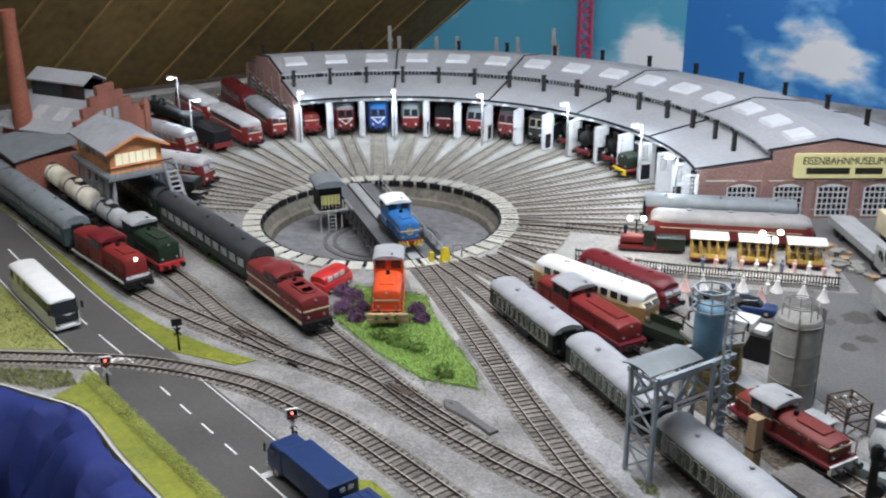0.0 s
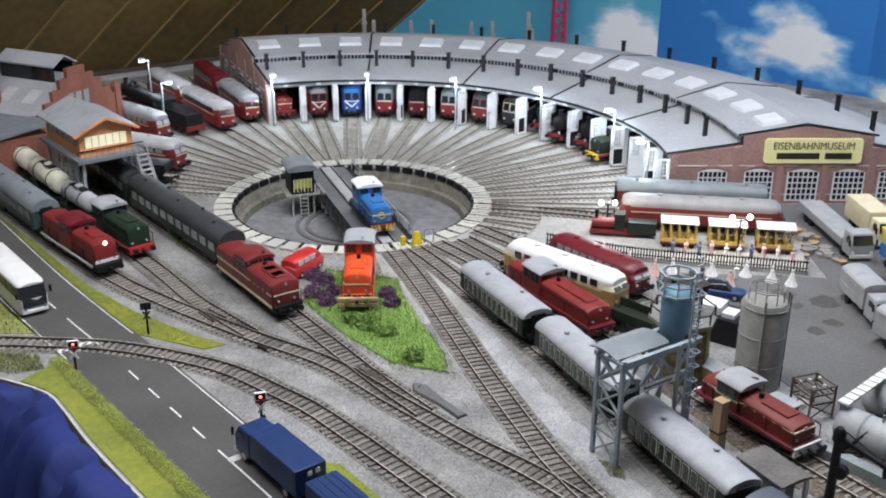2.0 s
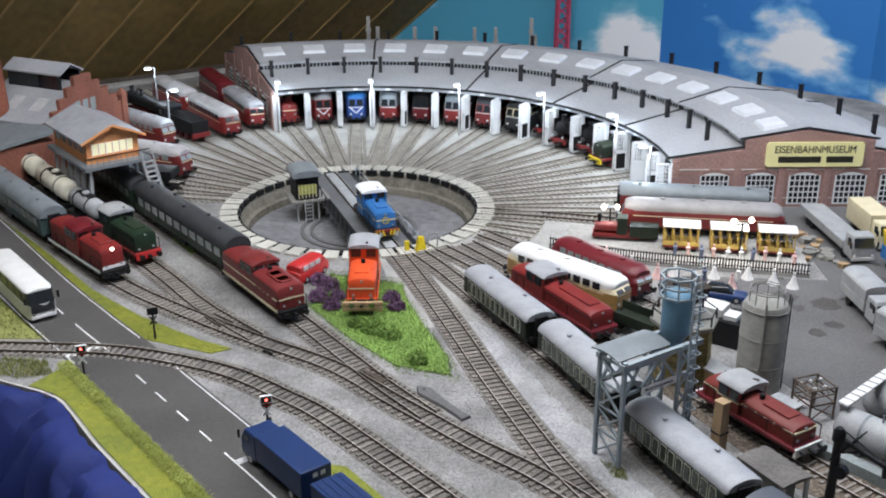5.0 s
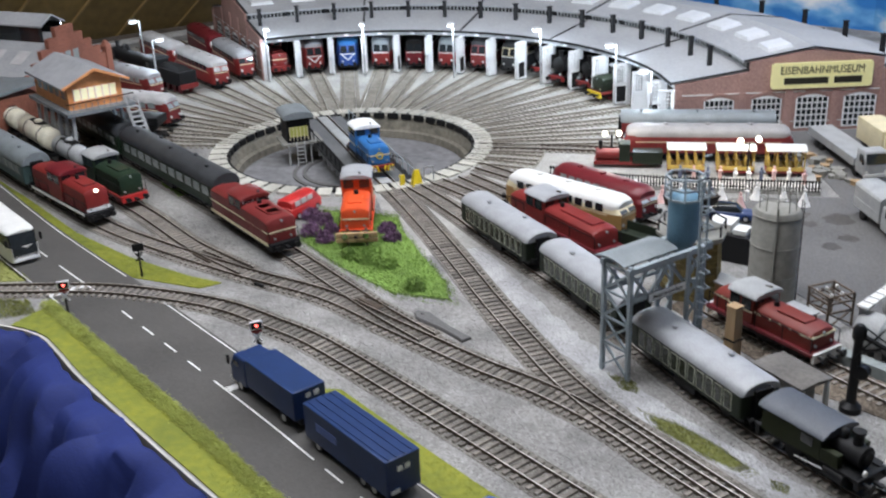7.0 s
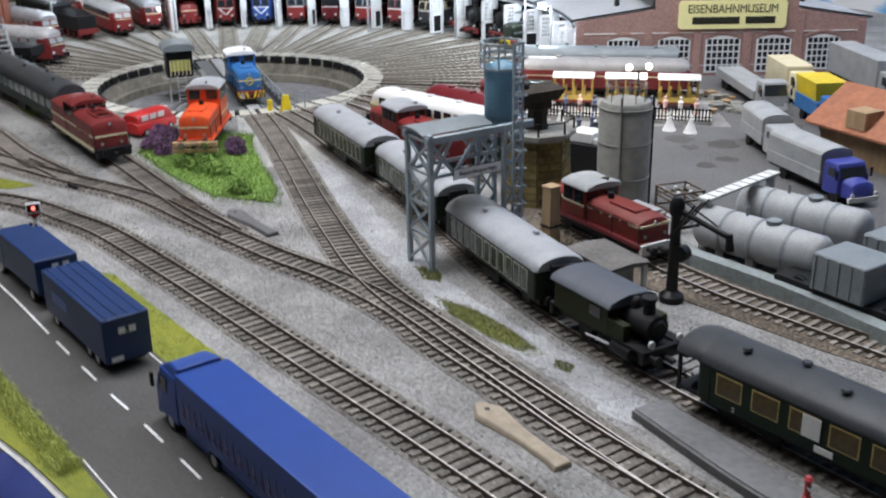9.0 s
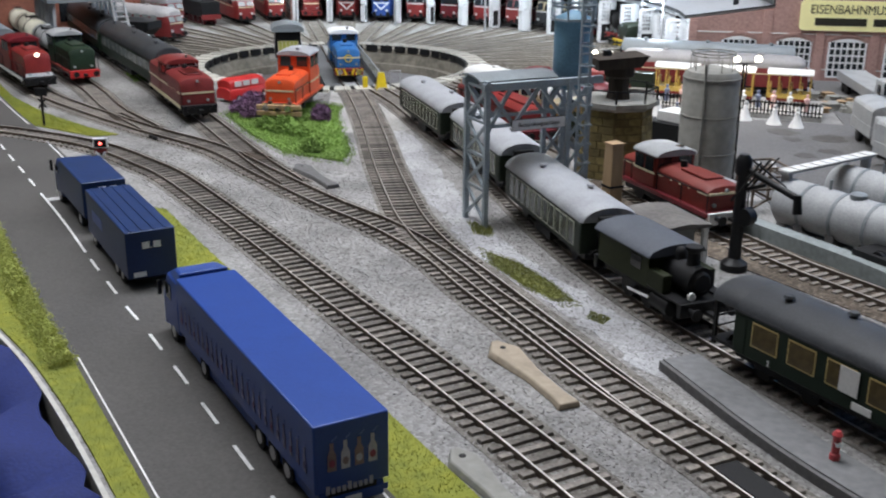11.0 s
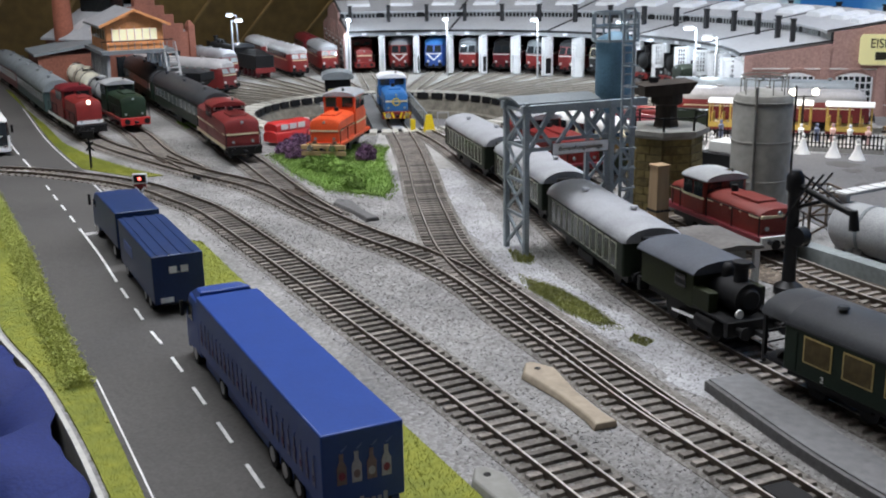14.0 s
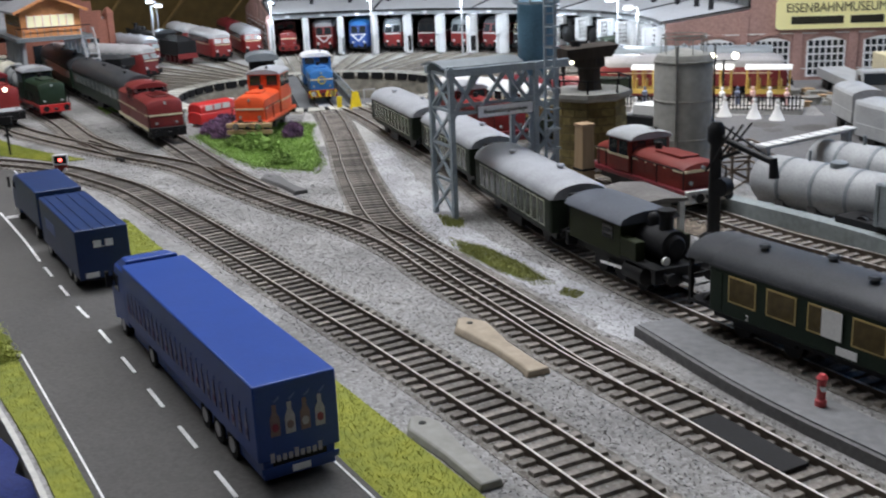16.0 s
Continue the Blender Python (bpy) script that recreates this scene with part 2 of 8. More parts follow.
BRICKWALL = material("brick_red", (0.4, 0.245, 0.215), 0.85, vary=0.35, grain=400, blotch=14, bump=0.25, piece=0.12)
BRICK_OCHRE = material("brick_ochre", (0.13, 0.1, 0.045), 0.85, vary=0.35, grain=400, blotch=30, bump=0.25)
MORTAR = material("mortar", (0.3, 0.2, 0.17), 0.9, vary=0.3)
WHITE = paint("white_plastic", (0.82, 0.83, 0.84), 0.4, 0.1)
CREAM = paint("cream_paint", (0.72, 0.64, 0.43), 0.45, 0.2)
OFFWHITE = paint("off_white", (0.68, 0.68, 0.66), 0.5, 0.15)
RED = paint("traffic_red", (0.21, 0.022, 0.021))
DARKRED = paint("wine_red", (0.175, 0.024, 0.024))
MAROON = paint("maroon", (0.15, 0.013, 0.02))
ORANGE = paint("orange_red", (0.72, 0.09, 0.025), 0.38)
BLUE = paint("loco_blue", (0.035, 0.16, 0.42), 0.35)
NAVY = paint("navy_paint", (0.012, 0.035, 0.12), 0.4)
TRUCKBLUE = paint("truck_blue", (0.018, 0.06, 0.27), 0.38, 0.15)
GREEN = paint("bottle_green", (0.018, 0.034, 0.02), 0.45)
OLIVEGREEN = paint("coach_olive", (0.022, 0.03, 0.02), 0.5)
TEAL = paint("coach_teal", (0.05, 0.085, 0.085), 0.5)
BLACK = paint("black_metal", (0.012, 0.012, 0.013), 0.45)
MATTBLACK = paint("matt_black", (0.012, 0.012, 0.013), 0.6)
GREYROOF = paint("grey_roof", (0.35, 0.36, 0.38), 0.45)
MIDROOF = paint("blue_grey_roof", (0.2, 0.225, 0.24), 0.5)
DARKROOF = paint("dark_roof", (0.05, 0.053, 0.058), 0.45)
SILVER = paint("silver_roof", (0.5, 0.495, 0.5), 0.4)
STEEL = paint("grey_blue_steel", (0.33, 0.385, 0.42), 0.5)
TANKBLUE = paint("tank_blue", (0.13, 0.26, 0.36), 0.5)
CONCRETE = material("silo_grey", (0.27, 0.265, 0.24), 0.8, vary=0.25, grain=200, blotch=14, bump=0.15)
LIGHTGREY = paint("light_grey", (0.36, 0.37, 0.375), 0.5)
TIMBER = material("timber", (0.4, 0.27, 0.15), 0.8, vary=0.35, grain=200, blotch=40, bump=0.3, streak=(1, 1, 0.15))
YELLOW = paint("yellow_paint", (0.75, 0.56, 0.02), 0.45)
SIGNYEL = paint("sign_yellow", (0.93, 0.87, 0.43), 0.5, 0.06)
GLASS = material("dark_glass", (0.02, 0.024, 0.028), 0.08, vary=0.2, bump=0.0, coat=0.5)
PALEGLASS = material("pale_glass", (0.32, 0.36, 0.36), 0.1, vary=0.3, bump=0.0, coat=0.5)
CHROME = material("chrome", (0.75, 0.75, 0.75), 0.2, metal=1.0, bump=0.0)
TYRE = material("tyre", (0.02, 0.02, 0.02), 0.8)
LED = material("led_lamp", (0.75, 0.87, 1.0), 0.4, emit=5.0)
WARMLED = material("warm_lamp", (1.0, 0.93, 0.75), 0.4, emit=4.0)
REDLED = material("red_lamp", (1.0, 0.1, 0.08), 0.4, emit=5.0)
LITWIN = material("lit_window", (1.0, 0.9, 0.6), 0.4, emit=0.25)
FIGURE = paint("figure_white", (0.8, 0.79, 0.77), 0.6, 0.1)
FIGPINK = paint("figure_pink", (0.7, 0.45, 0.42), 0.6, 0.1)
FIGDARK = paint("figure_blue", (0.12, 0.14, 0.22), 0.6, 0.1)

# ---- the layout: ground, roads, tracks ----
TX, TY, PITR = -10.1, 127.8, 15.2  # turntable
EDGE = [(-120, 90), (-90, 89), (-60, 88), (-44, 84.5), (-37.5, 81.8), (-33, 79.5), (-30.5, 76.6), (-27, 71.8), (-20.6, 64), (-14.1, 56.3), (-9.6, 51.0), (-3.5, 45.2), (3.1, 37.7), (9, 30), (16, 20), (24, 8)]
edge_line = Line(EDGE)
edge_pts = edge_line.side(0, step=2.0)


def pit_ring(r, n=96):
    return [(TX + r * math.cos(TAU * k / n), TY + r * math.sin(TAU * k / n)) for k in range(n)]


def sheet_with_hole(outer, hole):
    """Flat sheet between an outline and a round hole."""
    bm = bmesh.new()
    loops = []
    for pts in (outer, hole):
        vs = [bm.verts.new((x * CM, y * CM, 0)) for x, y in pts]
        loops += [bm.edges.new((vs[i], vs[(i + 1) % len(vs)])) for i in range(len(vs))]
    bmesh.ops.triangle_fill(bm, edges=loops, use_beauty=True)
    bmesh.ops.recalc_face_normals(bm, faces=bm.faces)
    if sum(f.normal.z for f in bm.faces) < 0:
        bmesh.ops.reverse_faces(bm, faces=bm.faces)
    me = bpy.data.meshes.new("ground")
    bm.to_mesh(me)
    bm.free()
    me.materials.append(GRAVEL)
    return me


ground = tagged(new("ground", sheet_with_hole(edge_pts + [(150, 8), (150, 231), (-20, 231), (-120, 160)], pit_ring(PITR + 0.3))), "grey gravel ground of a model railway layout", "ground", "", "structure")
sh = Shape()
edge_line.ribbon(-0.0, 0.2, -6, 0.1, shape=sh)
structure("board_edge", sh, material("board_edge_white", (0.5, 0.49, 0.46), 0.7, vary=0.25), "white painted edge strip of the layout board", "edge strip")

# road
road = Line([(-78, 148), (-60, 125), (-43.5, 103.5), (-35.4, 93.6), (-30, 87.3), (-24.8, 80.9), (-19.4, 74.3), (-12.1, 65.3), (-7, 58.7), (-2, 52.4), (0.5, 49.4), (9, 38.6), (18, 27), (24, 19)])
HALF = 3.75
road_ob = structure("road", road.ribbon(-HALF, HALF, -0.3, 0.06), ASPHALT, "dark grey asphalt model road with white markings", "road")
cross = road.near(-28.5, 85.5)


def mark(s0, s1, off, w=0.14):
    part("road_marking", road.ribbon(off - w / 2, off + w / 2, 0.06, 0.085, s0, s1), MARK, road_ob, "white painted line")


stop = road.near(-15.6, 69.6)
solid_end = road.near(-8.03, 59.81)
mark(stop - 1.5, solid_end, 0.0)
s = solid_end + 1.4
while s < road.length - 3:
    mark(s, s + 2.0, 0.0)
    s += 4.0
s = stop - 1.5 - 4.2
while s > cross + 2:
    mark(s, s + 2.0, 0.0)
    s -= 4.05
mark(cross - 11, cross - 3.2, 0.0)
mark(cross - 40, cross - 14, 0.0)
mark(cross + 1.5, stop + 1, 3.45, 0.1)
mark(cross - 48, cross - 4.0, 3.45, 0.1)
mark(cross - 48, cross - 3.0, -3.45, 0.1)
mark(road.near(-1.8, 46.1), road.length - 2, -3.5, 0.07)
mark(stop + 18, road.length - 2, 3.5, 0.08)
part("stop_line", road.ribbon(0.1, 3.4, 0.06, 0.09, stop, stop + 0.7), MARK, road_ob, "white stop line")
part("stop_line", road.ribbon(-3.4, -0.1, 0.06, 0.09, cross - 5.2, cross - 4.5), MARK, road_ob, "white stop line")

# yard on the right and pale strips
structure("yard", Shape().slab([(24.5, 96), (29.5, 86), (33, 76), (38, 69), (48, 58), (110, 40), (110, 128), (43, 128), (42.5, 104.5), (24, 106)], -0.3, 0.05), YARD, "worn grey concrete yard beside the engine shed", "yard")
random.seed(8)
YARDSTAIN = material("yard_stain", (0.075, 0.07, 0.066), 0.7, vary=0.4, grain=300, blotch=20)
for k in range(14):
    x, y, r = random.uniform(35, 52), random.uniform(82, 112), random.uniform(0.4, 1.5)
    st_ = Shape().slab([(x + r * random.uniform(0.6, 1.3) * math.cos(TAU * q / 10), y + r * random.uniform(0.6, 1.3) * math.sin(TAU * q / 10)) for q in range(10)], 0.04, 0.054 + 0.0006 * k)
    structure("oil_stain", st_, YARDSTAIN, "dark oil stain on the yard concrete", "stain")
pale = Line([(-1.8, 103), (3.6, 92.5), (7.4, 82.5), (11.3, 72.5), (15.0, 64.0), (20.2, 56.3), (24.0, 50.5)])
random.seed(21)
pale_left = [(x + random.uniform(-0.3, 0.3), y + random.uniform(-0.3, 0.3)) for x, y in pale.side(-0.9, step=0.8)]
pale_right = [(x + random.uniform(-0.3, 0.3), y + random.uniform(-0.3, 0.3)) for x, y in pale.side(1.6, step=0.8)]
structure("pale_path", Shape().slab(pale_left + [(23.6, 49.3), (24.4, 48.6)] + pale_right[::-1], -0.3, 0.014), PALE, "pale sandy strip beside the track", "path")
structure("apron", Shape().slab([(TX + r * math.cos(radians(a)), TY + r * math.sin(radians(a))) for r, a in [(16.9, q) for q in range(-78, 171, 4)] + [(41.5, q) for q in range(170, 0, -4)] + [(36, q) for q in range(0, -79, -6)]], -0.3, 0.03), APRON, "dusty concrete apron round the turntable", "apron")

structure("oily_ground", Shape().slab([(19.6, 80.6), (22.5, 83.0), (27.4, 78.6), (31.6, 71.6), (37.0, 64.0), (46.0, 53.5), (43.0, 49.5), (35.6, 56.6), (29.6, 63.4), (26.0, 67.2), (23.2, 73.4)], -0.3, 0.056), gravel_material("oily_gravel", ((0.05, 0.04, 0.032), (0.1, 0.08, 0.062), (0.16, 0.13, 0.1), (0.25, 0.21, 0.17)), 560, 9), "brown oil-stained gravel round the shunter", "ground")

# tracks: sleepers, rails with bright heads
GAUGE, RAILH = 1.65, 0.34
sleepers_near, sleepers_far, pale_far, beds = [], [], [], []


def track(name, pts, near=False, pale=False, label="track with brown rails on dark wooden sleepers", skip=(), pitch=0.72, deep=0.0):
    line = pts if isinstance(pts, Line) else Line(pts)
    ob = thing(name, 0, 0, deep, 0, label, "railway track", "", "structure")
    if name != "fan_track":
        beds.append(ob)
        part("ballast_bed", line.ribbon(-1.7, 1.7, -0.1, 0.02 + 0.0025 * len(beds), step=0.8), BED, ob, "brownish ballast between the sleepers")
    for sgn in (-1, 1):
        o = sgn * GAUGE / 2
        part("rail", line.ribbon(o - 0.05, o + 0.05, 0.06, RAILH, step=0.8), RAILPALE if name == "fan_track" else RAIL, ob)
        part("rail_head", line.ribbon(o - 0.036, o + 0.036, RAILH, RAILH + 0.02, step=0.8), RAILTOP, ob, "shiny worn rail head")
    s = 0.3
    while s < line.length:
        q, d = line.at(s)
        a = math.degrees(math.atan2(d.y, d.x))
        if not any((q - Vector(c)).length < r for *c, r in skip):
            (sleepers_near if near else pale_far if pale else sleepers_far).append((ob, q.x, q.y, a))
        s += pitch
    return line, ob


T_A, _ = track("track", [(-80, 91.5), (-60, 90), (-46, 89), (-36.4, 88.5), (-30, 87.9), (-23.6, 86.0), (-18.0, 83.4), (-13.0, 79.5), (-9.3, 76.2), (-3.2, 69.1), (2.4, 62.3), (7.8, 55.6), (13.2, 49.0), (17.0, 44.2), (20.5, 39.7), (24, 35), (32, 24.5), (40, 14)], near=True)
T_B, _ = track("track", [(-86, 164), (-66, 141), (-47, 118.3), (-34.4, 104.2), (-26.6, 97.3), (-17.2, 90.2), (-9.3, 84.8), (-3.0, 78.2), (3.2, 71.8), (7.9, 67.5), (12.0, 62.6), (15.2, 57.4), (18.6, 52.4), (22.0, 47.2), (25.4, 42.6), (29.2, 37.2), (36, 28), (44, 17)], near=True)
T_C, _ = track("track", [(-82, 170), (-62, 146), (-44, 123), (-31.6, 108.2), (-24.5, 98.6), (-21.2, 94.8), (-17.2, 90.6)], near=True)
T_D, _ = track("track", [(-72, 178), (-56, 153), (-38, 127.4), (-22, 106.4), (-13.6, 94.6), (-8.4, 87.0), (-4.3, 81.1), (-0.5, 76.2)], near=True)
ANGLE_E = math.atan2(105.0 - TY, -2.0 - TX)
T_E, _ = track("track", [(TX + 15.6 * math.cos(ANGLE_E), TY + 15.6 * math.sin(ANGLE_E)), (-1.7, 104), (1.8, 93.0), (4.9, 82.6), (7.6, 74.3), (9.5, 69.0), (11.8, 64.2), (15.3, 58.6), (18.8, 52.9), (22.1, 47.5), (24.2, 44.3)], near=True, skip=((14.9, 59.2, 2.0), (17.6, 55.0, 3.2), (21.0, 49.4, 4.0), (23.6, 45.2, 2.4)))
T_F, _ = track("track", [(-2.8, 113.6), (0.4, 108), (3.2, 102.4), (6.5, 95.2), (13.1, 81.6), (18.8, 67.6), (23.6, 58.2), (28.6, 50.6), (34, 43), (42, 33), (50, 23)])
T_G, _ = track("track", [(0.5, 113.8), (5.4, 107.2), (10.5, 99), (15.5, 90.4), (17.4, 87.0)], label="siding with rails sunk in gravel")
T_H, _ = track("track", [(22.6, 79.8), (26.0, 74), (28.9, 69.4), (32.2, 64.4), (35.4, 60.6), (40, 55), (48, 46)], label="brown rails on rusty brown sleepers")
T_I, _ = track("track", [(3.6, 115.4), (9.0, 107.4), (13.7, 100.1), (18.7, 93.6)], label="siding with rails sunk in gravel")
T_J, _ = track("track", [(5.5, 118.5), (12.5, 110.6), (17.5, 103.9), (22.0, 97.4)], label="siding with rails sunk in gravel")
T_K, _ = track("track", [(5.6, 126.4), (16, 124.3), (30, 120.6), (43, 117.6)], label="siding with rails sunk in gravel")

# fan of radial tracks round the turntable, one to each stall and the open stubs
fan_lines = {}


def radial(a, r0=15.6, r1=73.0):
    c, s_ = math.cos(radians(a)), math.sin(radians(a))
    return [(TX + r * c, TY + r * s_) for r in (r0, (r0 + r1) / 2, r1)]


FIRST, STEP = 109.55, 7.5
for i in range(-8, 15):
    a = FIRST - STEP * i
    fan_lines[i], _ = track("fan_track", radial(a, r1=70 if i >= 0 else 78 if i > -6 else 50), label="radial track to the turntable, rails set in pale concrete", pale=True, pitch=0.8)
for i in range(15, 19):
    a = FIRST - STEP * i
    track("fan_track", radial(a, r1=24 if i > 15 else 33), label="short radial stub track at the turntable", pale=True, pitch=0.8)

# turntable pit
pit = thing("turntable_pit", TX, TY, 0, 0, "round concrete turntable pit with inner ring rail", "turntable pit", "", "structure")
part("pit_floor", Shape().lathe((0, 0), [(0.01, -3.3), (7, -3.3), (PITR - 1.6, -3.1), (PITR - 1.2, -2.9)], 96), PIT, pit, "smooth grey pit floor")
part("pit_wall", Shape().loft([[(r * math.cos(TAU * k / 96), r * math.sin(TAU * k / 96), z) for k in range(96)] for r, z in ((PITR - 1.3, -3.2), (PITR - 1.1, -2.0), (PITR - 0.5, -1.9), (PITR, -0.3), (PITR + 0.4, 0.1))], caps=False), PITDARK, pit, "brownish stained pit wall")
for r in (6.1, 7.3):
    part("ring_rail", Shape().loft([[((r + dr) * math.cos(TAU * k / 72), (r + dr) * math.sin(TAU * k / 72), z) for k in range(72)] for dr, z in ((0.25, -3.3), (0.25, -2.75), (-0.25, -2.75), (-0.25, -3.3))], caps=False), YARD, pit, "dark running ring")
part("pivot", Shape().lathe((0, 0), [(2.2, -3.3), (2.2, -2.7), (1.2, -2.5), (1.2, -1.2)], 24), MATTBLACK, pit)
SEG = 48
g = Shape()
a0, a1 = radians(-2.9), radians(2.9)
ring = [(r, a) for a in (a0, 0, a1) for r in (PITR + 0.1,)] + [(r, a) for a in (a1, 0, a0) for r in (PITR + 2.3,)]
g.slab([(r * math.cos(a), r * math.sin(a)) for r, a in ring], -0.4, 0.3)
seg_mesh = g.mesh("rim_segment", KERB, 0)
for k in range(SEG):
    part("rim_segment", seg_mesh, KERB, pit, at=(0, 0, 0), turn=FIRST + STEP * (k + 0.5))
notch = Shape().box(PITR - 0.25, -0.75, -0.5, PITR + 0.9, 0.75, 0.24).mesh("rim_notch", MATTBLACK, 0)
for k in range(SEG):
    part("rim_notch", notch, MATTBLACK, pit, at=(0, 0, 0), turn=FIRST + STEP * k)

# bridge: track decks with walkways and railings
BRIDGE_TURN = math.degrees(ANGLE_E)
br = thing("turntable_bridge", TX, TY, 0, BRIDGE_TURN, "dark grey turntable bridge with pale centre strip and railings", "turntable bridge")
L = PITR - 0.25
part("girder", Shape().box(-L, -2.5, -2.2, L, 2.5, -0.05), MATTBLACK, br, bevel=0.05)
part("deck", Shape().box(-L, -2.6, -0.05, L, 2.6, 0.08), material("bridge_deck", (0.13, 0.135, 0.14), 0.7, vary=0.3), br, "dark plate deck")
part("centre_strip", Shape().box(-L, -0.62, 0.08, L, 0.62, 0.2), LIGHTGREY, br, "pale grey plate between the rails")
for sgn in (-1, 1):
    part("rail", Shape().box(-L, sgn * 0.825 - 0.05, 0.08, L, sgn * 0.825 + 0.05, 0.34), RAIL, br)
    part("rail_head", Shape().box(-L, sgn * 0.825 - 0.035, 0.34, L, sgn * 0.825 + 0.035, 0.36), RAILTOP, br)
    part("walkway", Shape().box(-L, sgn * 3.1 - 0.5, -0.35, L, sgn * 3.1 + 0.5, -0.2), MATTBLACK, br)
    for k in range(14):
        x = -L + 1 + k * (2 * L - 2) / 13
        part("bracket", Shape().box(x - 0.12, min(sgn * 2.5, sgn * 3.5), -1.4, x + 0.12, max(sgn * 2.5, sgn * 3.5), -0.35), LIGHTGREY, br)
    for k in range(14):
        x = -L + 1 + k * (2 * L - 2) / 13
        part("railing_post", Shape().box(x - 0.05, sgn * 3.5 - 0.05, -0.3, x + 0.05, sgn * 3.5 + 0.05, 1.0), STEEL if sgn > 0 else MATTBLACK, br)
    part("handrail", Shape().box(-L + 1, sgn * 3.5 - 0.04, 0.95, L - 1, sgn * 3.5 + 0.04, 1.03), STEEL if sgn > 0 else MATTBLACK, br)


# ---- roundhouse ----
PROFILE = [(40.3, 6.5), (49.0, 7.7), (49.0, 8.9), (56.8, 10.2), (65.4, 8.9), (65.4, 7.6), (73.3, 6.4)]
A_HI, BAYS = FIRST + STEP / 2, 15


def pol(r, a, z):
    return (TX + r * math.cos(radians(a)), TY + r * math.sin(radians(a)), z)


shed = thing("roundhouse", 0, 0, 0, 0, "red-brick roundhouse with grey roofs and white folding doors", "engine shed")
for k in range(5):
    hi = A_HI - k * 3 * STEP
    angs = [hi - STEP * j for j in range(4)]

    def roof_strip(name, prof, mat, lab=""):
        g = Shape()
        for t0 in range(3):
            rings = []
            for a in angs[t0 : t0 + 2]:
                rings.append([pol(r, a, z) for r, z in prof])
            g.loft(rings)
        return part(name, g, mat, shed, lab, smooth=0)

    lift = 0.25
    roof_strip("front_roof", [(39.6, 6.35), (39.6, 6.6), (49.1, 7.75 + lift), (49.1, 7.5)], SHEDROOF, "grey felt roof")
    roof_strip("clerestory", [(48.9, 7.6), (48.9, 8.9), (49.2, 8.9), (49.2, 7.6)], MATTBLACK, "dark clerestory band")
    roof_strip("upper_roof", [(48.3, 8.75), (48.3, 9.0), (56.8, 10.45), (56.8, 10.2)], SHEDROOF, "grey felt roof")
    roof_strip("rear_upper_roof", [(56.8, 10.2), (56.8, 10.45), (66.0, 9.0), (66.0, 8.75)], SHEDROOF)
    roof_strip("rear_clerestory", [(65.2, 7.5), (65.2, 8.8), (65.5, 8.8), (65.5, 7.5)], SHEDROOF)
    roof_strip("rear_roof", [(65.2, 7.4), (65.2, 7.85), (74.0, 6.5), (74.0, 6.25)], SHEDROOF)
    roof_strip("rear_wall", [(72.8, 0), (72.8, 6.4), (73.3, 6.4), (73.3, 0)], BRICKWALL, "red brick wall")
    roof_strip("lintel", [(40.0, 5.75), (40.0, 6.4), (40.5, 6.4), (40.5, 5.75)], LIGHTGREY, "pale lintel band")
    roof_strip("eaves_edge", [(39.45, 6.3), (39.45, 6.62), (39.6, 6.62), (39.6, 6.3)], MATTBLACK, "dark gutter")
for k in range(6):
    a = A_HI - k * 3 * STEP
    a += -0.15 if k == 5 else 0.0
    g = Shape()
    for (r0, z0), (r1, z1) in (((39.5, 6.6), (49.0, 8.0)), ((48.3, 9.0), (56.8, 10.45)), ((56.8, 10.45), (66, 9.0)), ((65.4, 7.85), (74, 6.5))):
        g.bar(pol(r0, a, z0 + 0.03), pol(r1, a, z1 + 0.03), 0.28, 0.14)
    part("roof_seam", g, SEAM, shed, "black roof seam")
g = Shape()
post_mesh = g.box(-0.3, -0.32, 0, 0.3, 0.32, 5.8).mesh("door_post", WHITE)
win_bar = Shape()
for k in range(9):
    y = -2.4 + k * 0.6
    win_bar.box(-0.06, y - 0.09, 7.85, 0.06, y + 0.09, 8.75)
win_bar.box(-0.05, -2.7, 8.6, 0.05, 2.7, 8.78).box(-0.05, -2.7, 7.8, 0.05, 2.7, 7.95)
win_mesh = win_bar.mesh("clerestory_window", LIGHTGREY)
sky_mesh = Shape().loft([[(-1.6, -1.9, 0), (1.6, -1.9, 0), (1.6, 1.9, 0), (-1.6, 1.9, 0)], [(-1.4, -1.7, 0.45), (1.4, -1.7, 0.45), (1.4, 1.7, 0.45), (-1.4, 1.7, 0.45)]]).mesh("skylight", material("skylight_glass", (0.66, 0.68, 0.7), 0.35, vary=0.15, bump=0.03), 0)
chim = Shape().box(-0.26, -0.26, 0, 0.26, 0.26, 2.8).box(-0.34, -0.34, 2.8, 0.34, 0.34, 2.95)
chim_mesh = chim.mesh("chimney", SEAM)
lant_mesh = Shape().box(-0.1, -0.35, -0.25, 0.1, 0.35, 0.25).mesh("stall_plate", WHITE)
for i in range(BAYS + 1):
    a = A_HI - STEP * i
    x, y, _z = pol(40.2, a, 0)
    part("door_post", post_mesh, WHITE, shed, at=(x, y, 0), turn=a)
